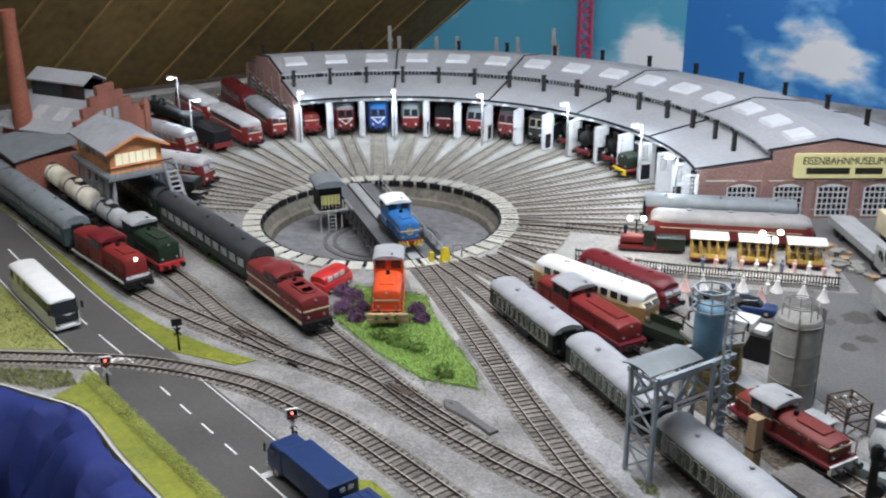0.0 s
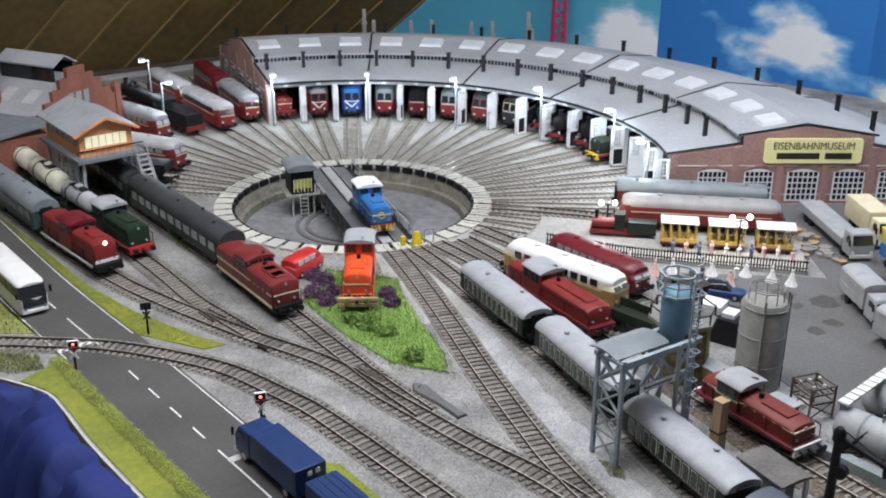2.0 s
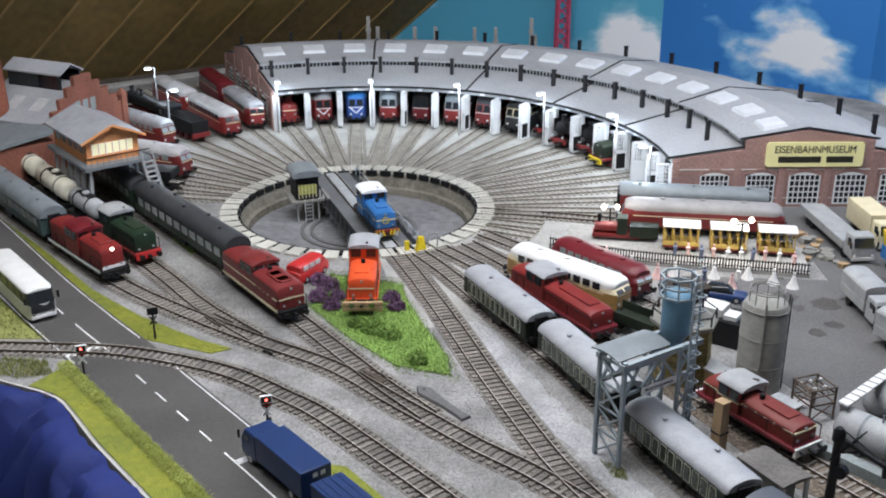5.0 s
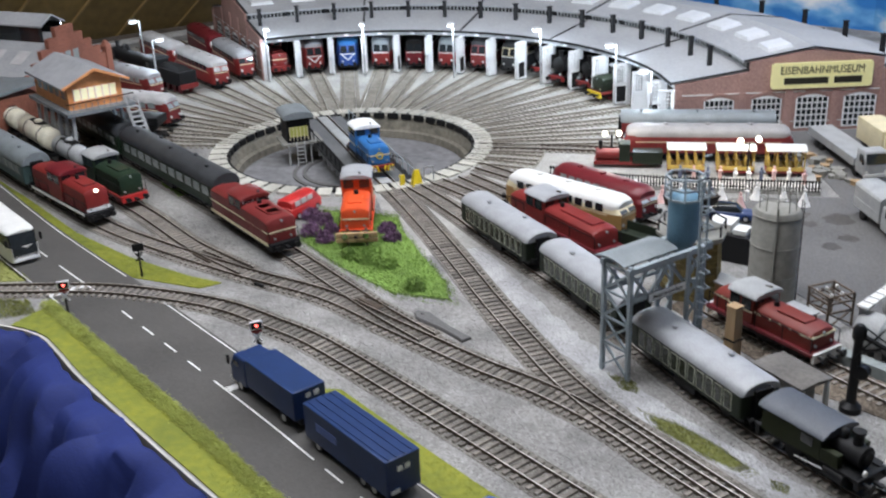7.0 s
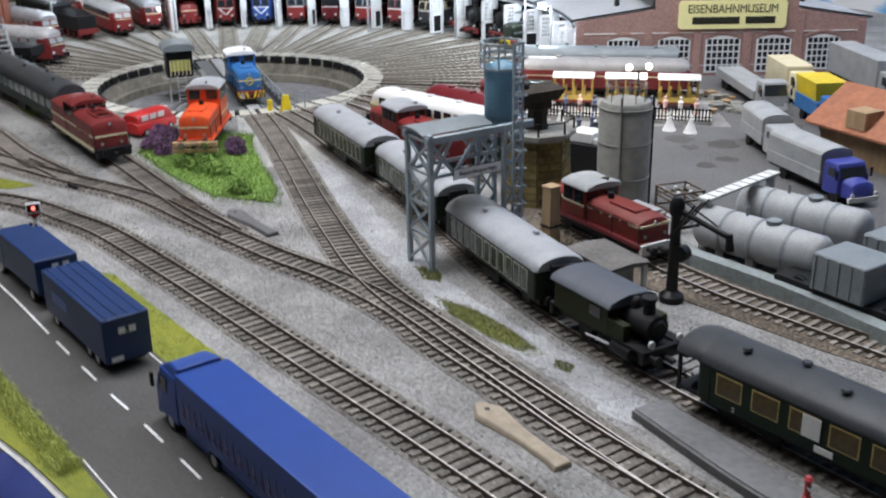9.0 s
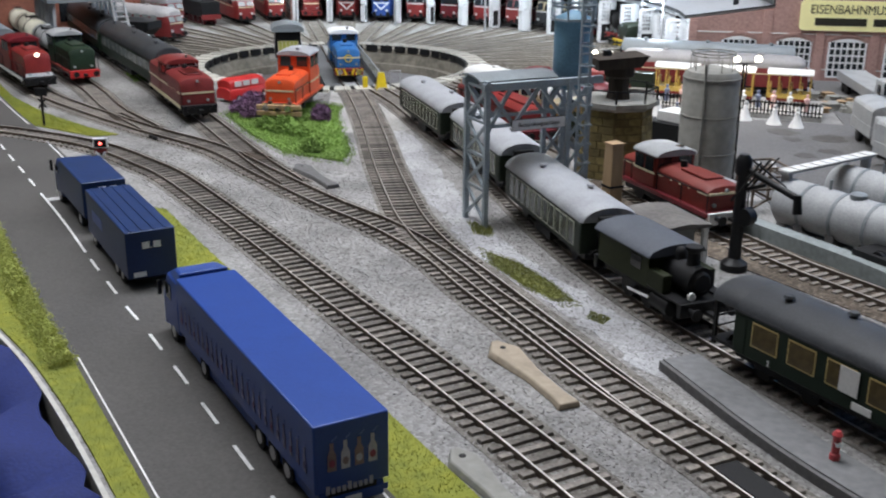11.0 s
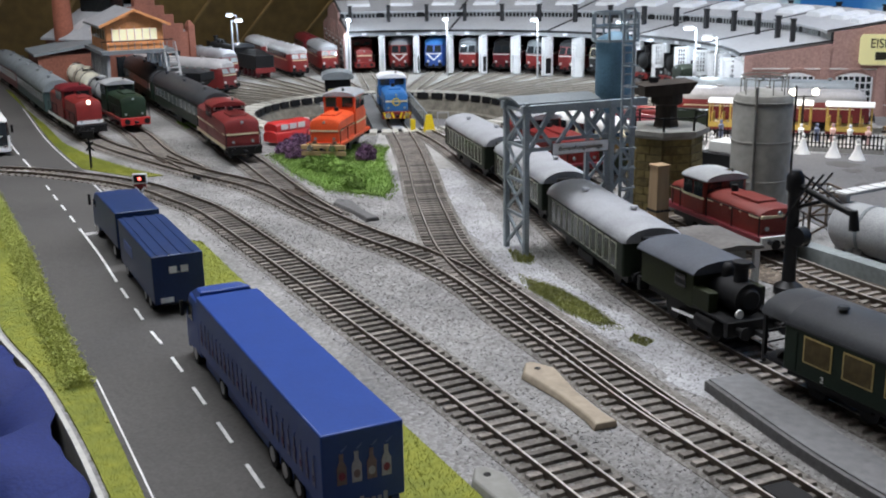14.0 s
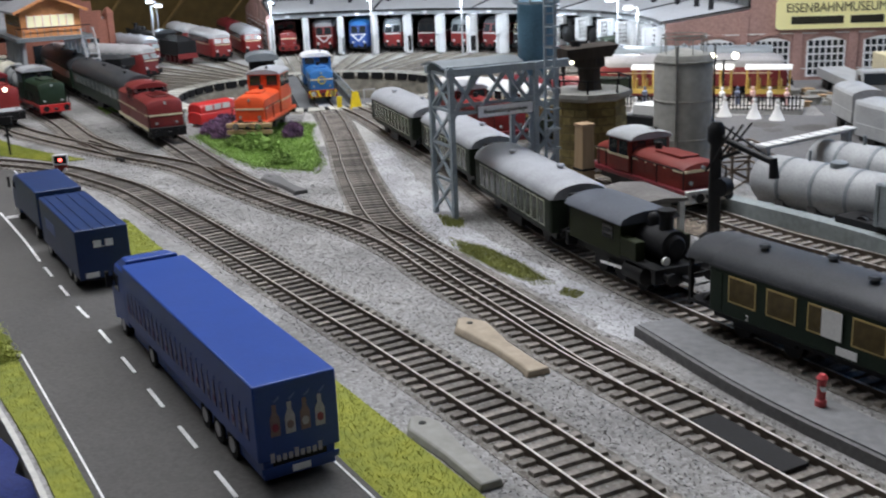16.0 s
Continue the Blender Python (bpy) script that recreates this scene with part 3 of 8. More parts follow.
for i in range(BAYS):
    a = FIRST - STEP * i
    x, y, _z = pol(48.75, a, 0)
    part("clerestory_window", win_mesh, WHITE, shed, at=(x, y, 0), turn=a)
    x, y, _z = pol(39.9 * math.cos(radians(STEP / 2)), a, 0)
    part("stall_plate", lant_mesh, WHITE, shed, at=(x, y, 6.15), turn=a)
    x, y, _z = pol(53.2, a, 0)
    sk = part("skylight", sky_mesh, WHITE, shed, "white translucent skylight")
    sk.matrix_basis = pose(x * CM, y * CM, 9.85 * CM, 0, 0, a) @ pose(0, 0, 0, 0, -9.7, 0)
    x, y, _z = pol(45.6, a + 2.2, 0)
    part("chimney", chim_mesh, SEAM, shed, "black square smoke vent", at=(x, y, 7.1), turn=a)
    x, y, _z = pol(68.5, a + 2.2, 0)
    part("chimney", chim_mesh, SEAM, shed, "black square smoke vent", at=(x, y, 7.2), turn=a)
    # two open leaves
    for sgn in (-1, 1):
        hx, hy, _z = pol(39.95, a + sgn * (STEP / 2 - 0.55), 0)
        leaf = part("door_leaf", bpy.data.meshes.get("leaf_frame") or Shape().box(0, -0.09, 0.25, 0.28, 0.09, 5.7).box(1.7, -0.09, 0.25, 1.9, 0.09, 5.7).box(0, -0.09, 0.25, 1.9, 0.09, 0.5).box(0, -0.09, 5.45, 1.9, 0.09, 5.7).box(0, -0.09, 2.7, 1.9, 0.09, 3.05).mesh("leaf_frame", WHITE), WHITE, shed, "white open shed door leaf", at=(hx, hy, 0), turn=a + 180 - sgn * 2)
        bars = bpy.data.meshes.get("lattice")
        if not bars:
            g = Shape()
            for k in range(1, 4):
                g.box(0.28 + k * 0.355 - 0.035, -0.06, 3.05, 0.28 + k * 0.355 + 0.035, 0.06, 5.45)
            for k in range(1, 5):
                g.box(0.28, -0.06, 3.05 + k * 0.48 - 0.035, 1.7, 0.06, 3.05 + k * 0.48 + 0.035)
            bars = g.mesh("lattice", WHITE)
        part("lattice", bars, WHITE, leaf)
        part("lower_panel", bpy.data.meshes.get("leaf_panel") or Shape().box(0.28, -0.04, 0.5, 1.7, 0.04, 2.7).mesh("leaf_panel", WHITE), WHITE, leaf) if i % 2 or sgn < 0 else part("wicket", bpy.data.meshes.get("leaf_wicket") or Shape().box(0.28, -0.04, 0.5, 1.7, 0.04, 2.7).mesh("leaf_wicket", MATTBLACK), MATTBLACK, leaf, "dark lower panel")


def gable(name, a, out):
    """Brick end wall of the roundhouse along one radius."""
    g = Shape()
    prof = [(40.0, 0), (40.0, 6.4), (49.0, 7.7), (49.0, 8.9), (56.8, 10.2), (65.4, 8.9), (65.4, 7.6), (73.3, 6.4), (73.3, 0)]
    t = 0.35
    c, s_ = math.cos(radians(a)), math.sin(radians(a))
    nx, ny = s_ * out, -c * out
    g.loft([[(TX + r * c + nx * d, TY + r * s_ + ny * d, z) for r, z in prof] for d in (0, t)])
    w = part(name, g, BRICKWALL, shed, "red brick gable wall", smooth=0)
    def flat(nm, r0, r1, z0, z1, d0, d1, mat, lab=""):
        g = Shape().loft([[(TX + r * c + nx * d, TY + r * s_ + ny * d, z) for r, z in ((r0, z0), (r1, z0), (r1, z1), (r0, z1))] for d in (d0, d1)])
        return part(nm, g, mat, w, lab, smooth=0)
    for r in (40.4, 48.3, 54.0, 59.8, 65.7, 72.9):
        flat("pilaster", r - 0.45, r + 0.45, 0, 6.2 if r in (40.4, 72.9) else 7.5, t, t + 0.18, BRICKWALL)
    flat("string_course", 40.0, 73.3, 5.0, 5.12, t, t + 0.08, OFFWHITE, "pale string course")
    flat("string_course", 40.0, 73.3, 1.2, 1.3, t, t + 0.06, OFFWHITE, "pale string course")
    for r0, r1, z0 in ((43.7, 47.2, 1.8), (49.6, 53.1, 0.7), (55.1, 58.9, 0.5), (61.0, 64.8, 0.5), (66.8, 70.4, 0.7)):
        z1 = 4.4
        wg = flat("window", r0 - 0.12, r1 + 0.12, z0 - 0.12, z1 - 0.2, t, t + 0.07, WHITE, "white arched lattice window")
        n = 8
        arch = [(r0 - 0.12 + (r1 - r0 + 0.24) * k / n, z1 - 0.2 + 0.45 * math.sin(math.pi * k / n)) for k in range(n + 1)]
        part("window_arch", Shape().loft([[(TX + r * c + nx * d, TY + r * s_ + ny * d, z) for r, z in arch] for d in (t, t + 0.07)]), WHITE, wg)
        cols, rows = 6, 5 if z0 < 1 else 3
        pm = None
        for i in range(cols):
            for j in range(rows):
                pw, ph = (r1 - r0) / cols, (z1 - 0.05 - z0) / rows
                rr, zz = r0 + (i + 0.5) * pw, z0 + (j + 0.5) * ph
                g = Shape().box(-pw * 0.36, -0.015, -ph * 0.38, pw * 0.36, 0.015, ph * 0.38)
                pm = pm or g.mesh("pane", GLASS)
                part("pane", pm, GLASS, w, at=(TX + rr * c + nx * (t + 0.075), TY + rr * s_ + ny * (t + 0.075), zz), turn=a)
        ar = [(r0 - 0.3 + (r1 - r0 + 0.6) * k / n, z1 - 0.1 + 0.62 * math.sin(math.pi * k / n)) for k in range(n + 1)]
        for k in range(n):
            (ra, za), (rb, zb) = ar[k], ar[k + 1]
            g = Shape().loft([[(TX + r * c + nx * d, TY + r * s_ + ny * d, z) for r, z in ((ra, za), (rb, zb), (rb, zb + 0.28), (ra, za + 0.28))] for d in (t, t + 0.12)])
            part("arch_brick", g, BRICKWALL, w, smooth=0)
    return w, (c, s_, nx, ny, t)


gable("end_wall", 0.8, 1)
gable("end_wall", A_HI, -1)
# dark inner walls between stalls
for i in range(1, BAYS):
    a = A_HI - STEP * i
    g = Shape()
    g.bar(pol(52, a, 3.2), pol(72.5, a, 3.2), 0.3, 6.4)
    part("inner_wall", g, MATTBLACK, shed, "black inner wall")

# name board on the gable
c, s_ = math.cos(radians(0.8)), math.sin(radians(0.8))
board = thing("name_board", TX + 57.8 * c, TY + 57.8 * s_ - 0.6, 7.1, 0.8, "yellow museum name board with dark lettering on brick gable", "sign")


def rounded(w, h, r, n=5):
    out = []
    for cx, cy, a in ((w / 2 - r, h / 2 - r, 0), (-w / 2 + r, h / 2 - r, 90), (-w / 2 + r, -h / 2 + r, 180), (w / 2 - r, -h / 2 + r, 270)):
        out += [(cx + r * math.cos(radians(a + 90 * k / n)), cy + r * math.sin(radians(a + 90 * k / n))) for k in range(n + 1)]
    return out


part("panel", Shape().loft([[(x, y, z) for x, z in rounded(12.4, 3.2, 0.45)] for y in (-0.12, 0.12)]), SIGNYEL, board, smooth=0)


def lettering(text, parent, at, size, mat, width=None, rx=90, rz=0):
    cu = bpy.data.curves.new("lettering", "FONT")
    cu.body, cu.size, cu.extrude, cu.align_x, cu.align_y = text, size * CM, 0.0002, "CENTER", "CENTER"
    cu.materials.append(mat)
    ob = new("lettering", cu)
    ob.parent = parent
    ob.matrix_basis = pose(at[0] * CM, at[1] * CM, at[2] * CM, rx, 0, rz)
    if width:
        bpy.context.view_layer.update()
        ob.scale = (width * CM / max(1e-5, ob.dimensions.x), 1, 1)
    return ob


LETTER = paint("letter_black", (0.03, 0.028, 0.02), 0.6)
lettering("EISENBAHNMUSEUM", board, (0, -0.14, 0.62), 1.35, LETTER, 10.2)
for k, w in enumerate((5.4, 3.4)):
    part("name_bar", Shape().box(-4.6 + k * 6.1, -0.15, -1.05, -4.6 + k * 6.1 + w, -0.12, -0.25), LETTER, board, "dark bar of lettering")

# ---- room ----
WOOD = material("wood_panel", (0.185, 0.118, 0.034), 0.5, vary=0.45, grain=60, blotch=6, bump=0.12, streak=(1, 1, 0.08), piece=0.15)
STRIP = material("wood_strip", (0.32, 0.21, 0.08), 0.5, vary=0.3, grain=60, blotch=10, bump=0.1)
ROOMWALL = material("room_wall", (0.55, 0.53, 0.5), 0.9, vary=0.12, grain=30, blotch=2, bump=0.05)
structure("wall_back", Shape().box(-260, 262, -95, 320, 272, 165), ROOMWALL, "plain wall behind the backdrop", "wall")
structure("wall_east", Shape().box(320, -260, -95, 330, 272, 165), ROOMWALL, "plain pale room wall", "wall")
structure("wall_west", Shape().box(-270, -260, -95, -260, 272, 165), ROOMWALL, "plain pale room wall", "wall")
structure("wall_south", Shape().box(-270, -270, -95, 330, -260, 165), ROOMWALL, "plain pale room wall", "wall")
structure("ceiling", Shape().box(-270, -270, 165, 330, 272, 172), ROOMWALL, "plain pale room ceiling", "ceiling")
structure("floor", Shape().box(-270, -270, -100, 330, 272, -95), material("room_floor", (0.06, 0.055, 0.05), 0.7, vary=0.3, grain=40, blotch=4), "dark room floor", "floor")
# sloping attic panelling: planks run up the slope from a skew base line
U, N = Vector((0.82, 0.57, 0)), Vector((0.57, -0.82, 0))
BASE = Vector((-56.5, 212.1, -8))
UP = (N + Vector((0, 0, 1))).normalized()
attic = thing("wall_north", 0, 0, 0, 0, "dark brown varnished wooden panelling on the attic slope", "wall", "", "structure")
RUN = (UP + 0.42 * U).normalized()
OUT = UP.cross(U).normalized()
OUT = -OUT if OUT.z > 0 else OUT
plank = Shape().loft([[tuple(RUN * q + U * u + OUT * o) for u, o in ((-5.6, 0), (5.6, 0), (5.6, -1.5), (-5.6, -1.5))] for q in (0, 250)]).mesh("plank", WOOD, 0)
batten = Shape().loft([[tuple(RUN * q + U * u + OUT * o) for u, o in ((-0.24, 0.3), (0.24, 0.3), (0.24, -1.0), (-0.24, -1.0))] for q in (0, 250)]).mesh("batten", STRIP, 0)
for k in range(-20, 14):
    p = BASE + U * (k * 11.6 + 3)
    part("plank", plank, WOOD, attic, at=tuple(p))
    part("batten", batten, STRIP, attic, at=tuple(p + U * 5.8))
# shelf and old track along the foot of the slope
ledge = Shape().loft([[tuple(BASE + U * u + N * n + Vector((0, 0, z))) for n, z in ((3, 6.5), (13.1, 6.5), (13.1, 8.6), (3, 9.0))] for u in (-120, 45)])
structure("ledge", ledge, APRON, "pale weathered ledge below the panelling", "ledge")
g = Shape()
for k in range(2):
    g.loft([[tuple(BASE + U * u + N * (9.9 + k * 1.7 + n) + Vector((0, 0, z))) for n, z in ((-0.06, 8.6), (0.06, 8.6), (0.06, 9.1), (-0.06, 9.1))] for u in (-120, 45)])
structure("ledge_track", g, RAIL, "rusty rails on the ledge", "railway track")


def sky_material(name, low, high, seedx):
    m = bpy.data.materials.new(name)
    m.use_nodes = True
    nt = m.node_tree
    b = nt.nodes["Principled BSDF"]
    b.inputs["Roughness"].default_value = 0.55
    co = nt.nodes.new("ShaderNodeTexCoord")
    mp = nt.nodes.new("ShaderNodeMapping")
    mp.inputs["Location"].default_value, mp.inputs["Scale"].default_value = (seedx, 0, 0), (1, 1, 1.8)
    nt.links.new(co.outputs["Object"], mp.inputs["Vector"])
    n = nt.nodes.new("ShaderNodeTexNoise")
    n.inputs["Scale"].default_value, n.inputs["Detail"].default_value, n.inputs["Roughness"].default_value = 3.5, 6, 0.5
    nt.links.new(mp.outputs[0], n.inputs["Vector"])
    r = nt.nodes.new("ShaderNodeValToRGB")
    e = r.color_ramp.elements
    e[0].position, e[0].color, e[1].position, e[1].color = 0.51, (*low, 1), 0.6, (0.86, 0.88, 0.9, 1)
    mid = e.new(0.55)
    mid.color = (*high, 1)
    nt.links.new(n.outputs["Fac"], r.inputs["Fac"])
    nt.links.new(r.outputs["Color"], b.inputs["Base Color"])
    return m


SKYLINE = [(-29, 240), (44, 210), (76, 184), (106, 130), (112, 60)]


def sky_panel(k, mat, label):
    (x0, y0), (x1, y1) = SKYLINE[k], SKYLINE[k + 1]
    g = Shape().slab([(x0, y0), (x1, y1), (x1 + 0.5, y1 + 0.5), (x0 + 0.5, y0 + 0.5)], -8, 110)
    structure("backdrop", g, mat, label, "backdrop")


sky_panel(0, sky_material("sky_print_teal", (0.08, 0.36, 0.52), (0.2, 0.48, 0.62), 0.42), "printed teal sky backdrop with white clouds")
blue_print = sky_material("sky_print_blue", (0.03, 0.2, 0.56), (0.16, 0.42, 0.74), 0.12)
for k in (1, 2, 3):
    sky_panel(k, blue_print, "printed deep blue sky backdrop with white clouds")
MASTRED = paint("mast_red", (0.5, 0.07, 0.14), 0.5)
mast = thing("lattice_mast", 24.6, 212, 0, 0, "red lattice mast in front of the sky backdrop", "mast")
for sx in (-1, 1):
    for sy in (-1, 1):
        part("leg", Shape().bar((sx * 1.2, sy * 1.2, 0), (sx * 0.8, sy * 0.8, 40), 0.5), MASTRED, mast)
    for k in range(20):
        part("brace", Shape().bar((-1.1 * sx, sx * 1.1, k * 2), (1.1 * sx, sx * 1.1, k * 2 + 2), 0.34), MASTRED, mast)
structure("table_front", Shape().slab([(x, y) for x, y in edge_pts] + [(x + 0.8, y + 0.6) for x, y in reversed(edge_pts)], -14, -5.9), TIMBER, "wooden frame under the layout board", "frame")

# ---- railway vehicles ----
RT = 0.36  # rail top


def sec(x, w, z0, z1, arch, n=6):
    """Ring across x: upright sides and an arched top."""
    r = [(x, -w / 2, z0), (x, -w / 2, z1 - arch)]
    r += [(x, -w / 2 * math.cos(math.pi * k / (n + 1)), z1 - arch + arch * math.sin(math.pi * k / (n + 1))) for k in range(1, n + 1)]
    return r + [(x, w / 2, z1 - arch), (x, w / 2, z0)]


WHEELS = {}


def wheel(parent, x, r, mat, spokes=False):
    """One wheelset: two discs with flanges on an axle."""
    key = (r, mat.name)
    if key not in WHEELS:
        g = Shape().cyl((0, -0.9, 0), (0, 0.9, 0), 0.12, n=8)
        for s_ in (-1, 1):
            g.cyl((0, s_ * 0.72, 0), (0, s_ * 0.98, 0), r, n=16).cyl((0, s_ * 0.66, 0), (0, s_ * 0.72, 0), r * 1.1, n=16)
        WHEELS[key] = g.mesh("wheelset", mat)
    part("wheelset", WHEELS[key], mat, parent, at=(x, 0, r + RT))


BUFFER = {}


def buffers(parent, x, way, mat, z=1.25):
    if mat.name not in BUFFER:
        BUFFER[mat.name] = Shape().cyl((0, 0, 0), (0.55, 0, 0), 0.14, n=8).cyl((0.55, 0, 0), (0.66, 0, 0), 0.3, n=12).mesh("buffer", mat)
    for s_ in (-1, 1):
        part("buffer", BUFFER[mat.name], mat, parent, at=(x, s_ * 1.0, z + RT), turn=0 if way > 0 else 180)
    part("coupling", Shape().box(min(x, x + way * 0.7), -0.15, 0.85 + RT, max(x, x + way * 0.7), 0.15, 1.05 + RT), BLACK, parent)


def lamp_disc(parent, x, y, z, way, r=0.17, mat=WARMLED, name="headlight"):
    part(name, Shape().cyl((x, y, z), (x + way * 0.12, y, z), r, n=10), mat, parent, "round lamp")


def diesel(name, x, y, turn, label, length, body, roof, frame, cab, hood_w=2.5, hood_h=3.5, cab_h=4.7, stripe=None, beam=None, wheels=(), wr=0.6, band=None, lit=True, cat="locomotive", rear_h=None, deck=1.35, wfram=3.2, chevron=False, ring=False):
    """Bonnet diesel: running plate, hoods before and behind a cab, cab roof, windows, wheels, railings."""
    ob = thing(name, x, y, 0, turn, label, cat)
    h = length / 2
    z0 = deck + RT
    part("running_plate", Shape().box(-h, -wfram / 2, z0 - 0.3, h, wfram / 2, z0), frame, ob, bevel=0.04)
    part("underframe", Shape().box(-h + 0.8, -1.15, 0.55 + RT, h - 0.8, 1.15, z0 - 0.3), BLACK, ob)
    for s_ in (-1, 1):
        bm_ = beam or frame
        part("buffer_beam", Shape().box(s_ * h - 0.15, -1.5, z0 - 0.75, s_ * h + 0.15, 1.5, z0), bm_, ob, bevel=0.03)
        buffers(ob, s_ * (h + 0.15), s_, CHROME if chevron else BLACK, deck - 0.3)
        part("side_tank", Shape().box(-1.6, s_ * 1.1 - 0.25, 0.6 + RT, 1.6, s_ * 1.1 + 0.25, z0 - 0.3), BLACK, ob, bevel=0.05)
    for wx in wheels:
        wheel(ob, wx, wr, BLACK if frame is not RED else MAROON)
    c0, c1 = cab
    ht = hood_h + RT
    front = [sec(q, w, z0, zt, a) for q, w, zt, a in ((c1 - 0.1, hood_w, ht, 0.4), (h - 1.0, hood_w, ht - 0.06, 0.4), (h - 0.55, hood_w * 0.98, ht - 0.2, 0.4), (h - 0.4, hood_w * 0.92, ht - 0.5, 0.4))]
    hood = part("front_hood", Shape().loft(front), body, ob, smooth=35)
    if c0 > -h + 1.0:
        rh = (rear_h or hood_h) + RT
        rear = [sec(q, w, z0, zt, a) for q, w, zt, a in ((c0 + 0.1, hood_w, rh, 0.4), (-h + 1.0, hood_w, rh - 0.06, 0.4), (-h + 0.55, hood_w * 0.98, rh - 0.2, 0.4), (-h + 0.4, hood_w * 0.92, rh - 0.5, 0.4))]
        part("rear_hood", Shape().loft(rear), body, ob, smooth=35)
    ct = cab_h + RT
    part("cab", Shape().box(c0, -1.52, z0, c1, 1.52, ct - 0.45), body, ob, bevel=0.08)
    part("cab_roof", Shape().loft([sec(q, w, ct - 0.5, t, 0.42) for q, w, t in ((c0 - 0.25, 3.05, ct - 0.06), (c0 - 0.1, 3.2, ct), (c1 + 0.1, 3.2, ct), (c1 + 0.25, 3.05, ct - 0.06))]), roof, ob, smooth=35)
    wz0, wz1 = max(hood_h + RT + 0.05, ct - 1.5), ct - 0.6
    if wz1 - wz0 < 0.55:
        wz0 = wz1 - 0.75
    for way, q in ((1, c1), (-1, c0)):
        for s_ in (-1, 1):
            part("window", Shape().box(min(q, q + way * 0.04), s_ * 0.78 - 0.5, wz0, max(q, q + way * 0.04), s_ * 0.78 + 0.5, wz1), GLASS, ob, "dark cab window")
    m = (c0 + c1) / 2
    for s_ in (-1, 1):
        for d in (-1, 1):
            wl = (c1 - c0) * 0.2
            q = m + d * (c1 - c0) * 0.24
            part("side_window", Shape().box(q - wl, min(s_ * 1.52, s_ * 1.56), wz0 - 0.15, q + wl, max(s_ * 1.52, s_ * 1.56), wz1), GLASS, ob, "dark cab window")
        # railing along the running plate
        for d, (p, q) in enumerate(((c1 + 0.3, h - 0.2), (-h + 0.2, c0 - 0.3))):
            if q - p > 1.2:
                part("handrail", Shape().bar((p, s_ * 1.5, z0 + 1.15), (q, s_ * 1.5, z0 + 1.15), 0.06), body if hood_w < 2.4 else BLACK, ob)
                for k in range(3):
                    g = p + (q - p) * k / 2
                    part("railing_post", Shape().bar((g, s_ * 1.5, z0), (g, s_ * 1.5, z0 + 1.15), 0.06), BLACK, ob)
        # louvres in the hood side
        hw = hood_w / 2
        for k in range(4):
            q = c1 + 0.7 + k * (h - c1 - 2) / 4
            if h - c1 > 3:
                part("louvre", Shape().box(q, min(s_ * hw, s_ * (hw + 0.03)), z0 + 0.5, q + (h - c1 - 2) / 5, max(s_ * hw, s_ * (hw + 0.03)), z0 + 1.2), body, ob, bevel=0.02)
        if stripe:
            part("stripe", Shape().box(c1, min(s_ * hw, s_ * (hw + 0.025)), z0 + 0.95, h - 0.5, max(s_ * hw, s_ * (hw + 0.025)), z0 + 1.1), stripe, ob, "pale trim line")
            part("stripe", Shape().box(c0, min(s_ * 1.52, s_ * 1.545), z0 + 0.95, c1, max(s_ * 1.52, s_ * 1.545), z0 + 1.1), stripe, ob, "pale trim line")
            if c0 > -h + 1.0:
                part("stripe", Shape().box(-h + 0.5, min(s_ * hw, s_ * (hw + 0.025)), z0 + 0.95, c0, max(s_ * hw, s_ * (hw + 0.025)), z0 + 1.1), stripe, ob, "pale trim line")
        if band:
            part("band", Shape().box(-h + 0.4, min(s_ * (wfram / 2), s_ * (wfram / 2 + 0.03)), z0 - 0.28, h - 0.4, max(s_ * (wfram / 2), s_ * (wfram / 2 + 0.03)), z0 + 0.05), band, ob, "pale band")
    if stripe:
        part("stripe", Shape().box(h - 0.5, -hood_w * 0.46, z0 + 0.95, h - 0.36, hood_w * 0.46, z0 + 1.1), stripe, ob, "pale trim line")
    for y_, z_ in ((-0.85, 0.35), (0.85, 0.35), (0, hood_h - deck - 0.45)):
        lamp_disc(ob, h - 0.42, y_, z0 + z_, 1, 0.13, WARMLED if lit else PALEGLASS)
    part("exhaust", Shape().cyl((c1 + 1.0, 0, ht - 0.1), (c1 + 1.0, 0, ht + 0.35), 0.22, n=10), MATTBLACK, ob)
    part("hood_hatch", Shape().box(c1 + 1.6, -hood_w * 0.25, ht - 0.08, h - 1.6, hood_w * 0.25, ht + 0.06), body, ob, bevel=0.03) if h - 1.6 > c1 + 2 else None
    part("horn", Shape().cyl((c1 - 0.6, 0.4, ct - 0.05), (c1 + 0.1, 0.4, ct + 0.12), 0.06, 0.12, n=8), CHROME, ob)
    if chevron:
        for s_ in (-1, 1):
            for k in range(3):
                part("hazard_stripe", Shape().bar((h + 0.16, s_ * (0.3 + k * 0.42), z0 - 0.72), (h + 0.16, s_ * (0.55 + k * 0.42), z0 - 0.05), 0.06, 0.2), YELLOW, ob, "yellow hazard stripe")
    if ring:
        part("emblem", Shape().loft([[(q, r * math.cos(TAU * k / 16), z0 + 0.95 + r * math.sin(TAU * k / 16)) for k in range(16)] for q, r in ((h - 0.42, 0.42), (h - 0.34, 0.42), (h - 0.34, 0.32), (h - 0.42, 0.32))], caps=False), YELLOW, ob, "pale yellow ring")
    return ob


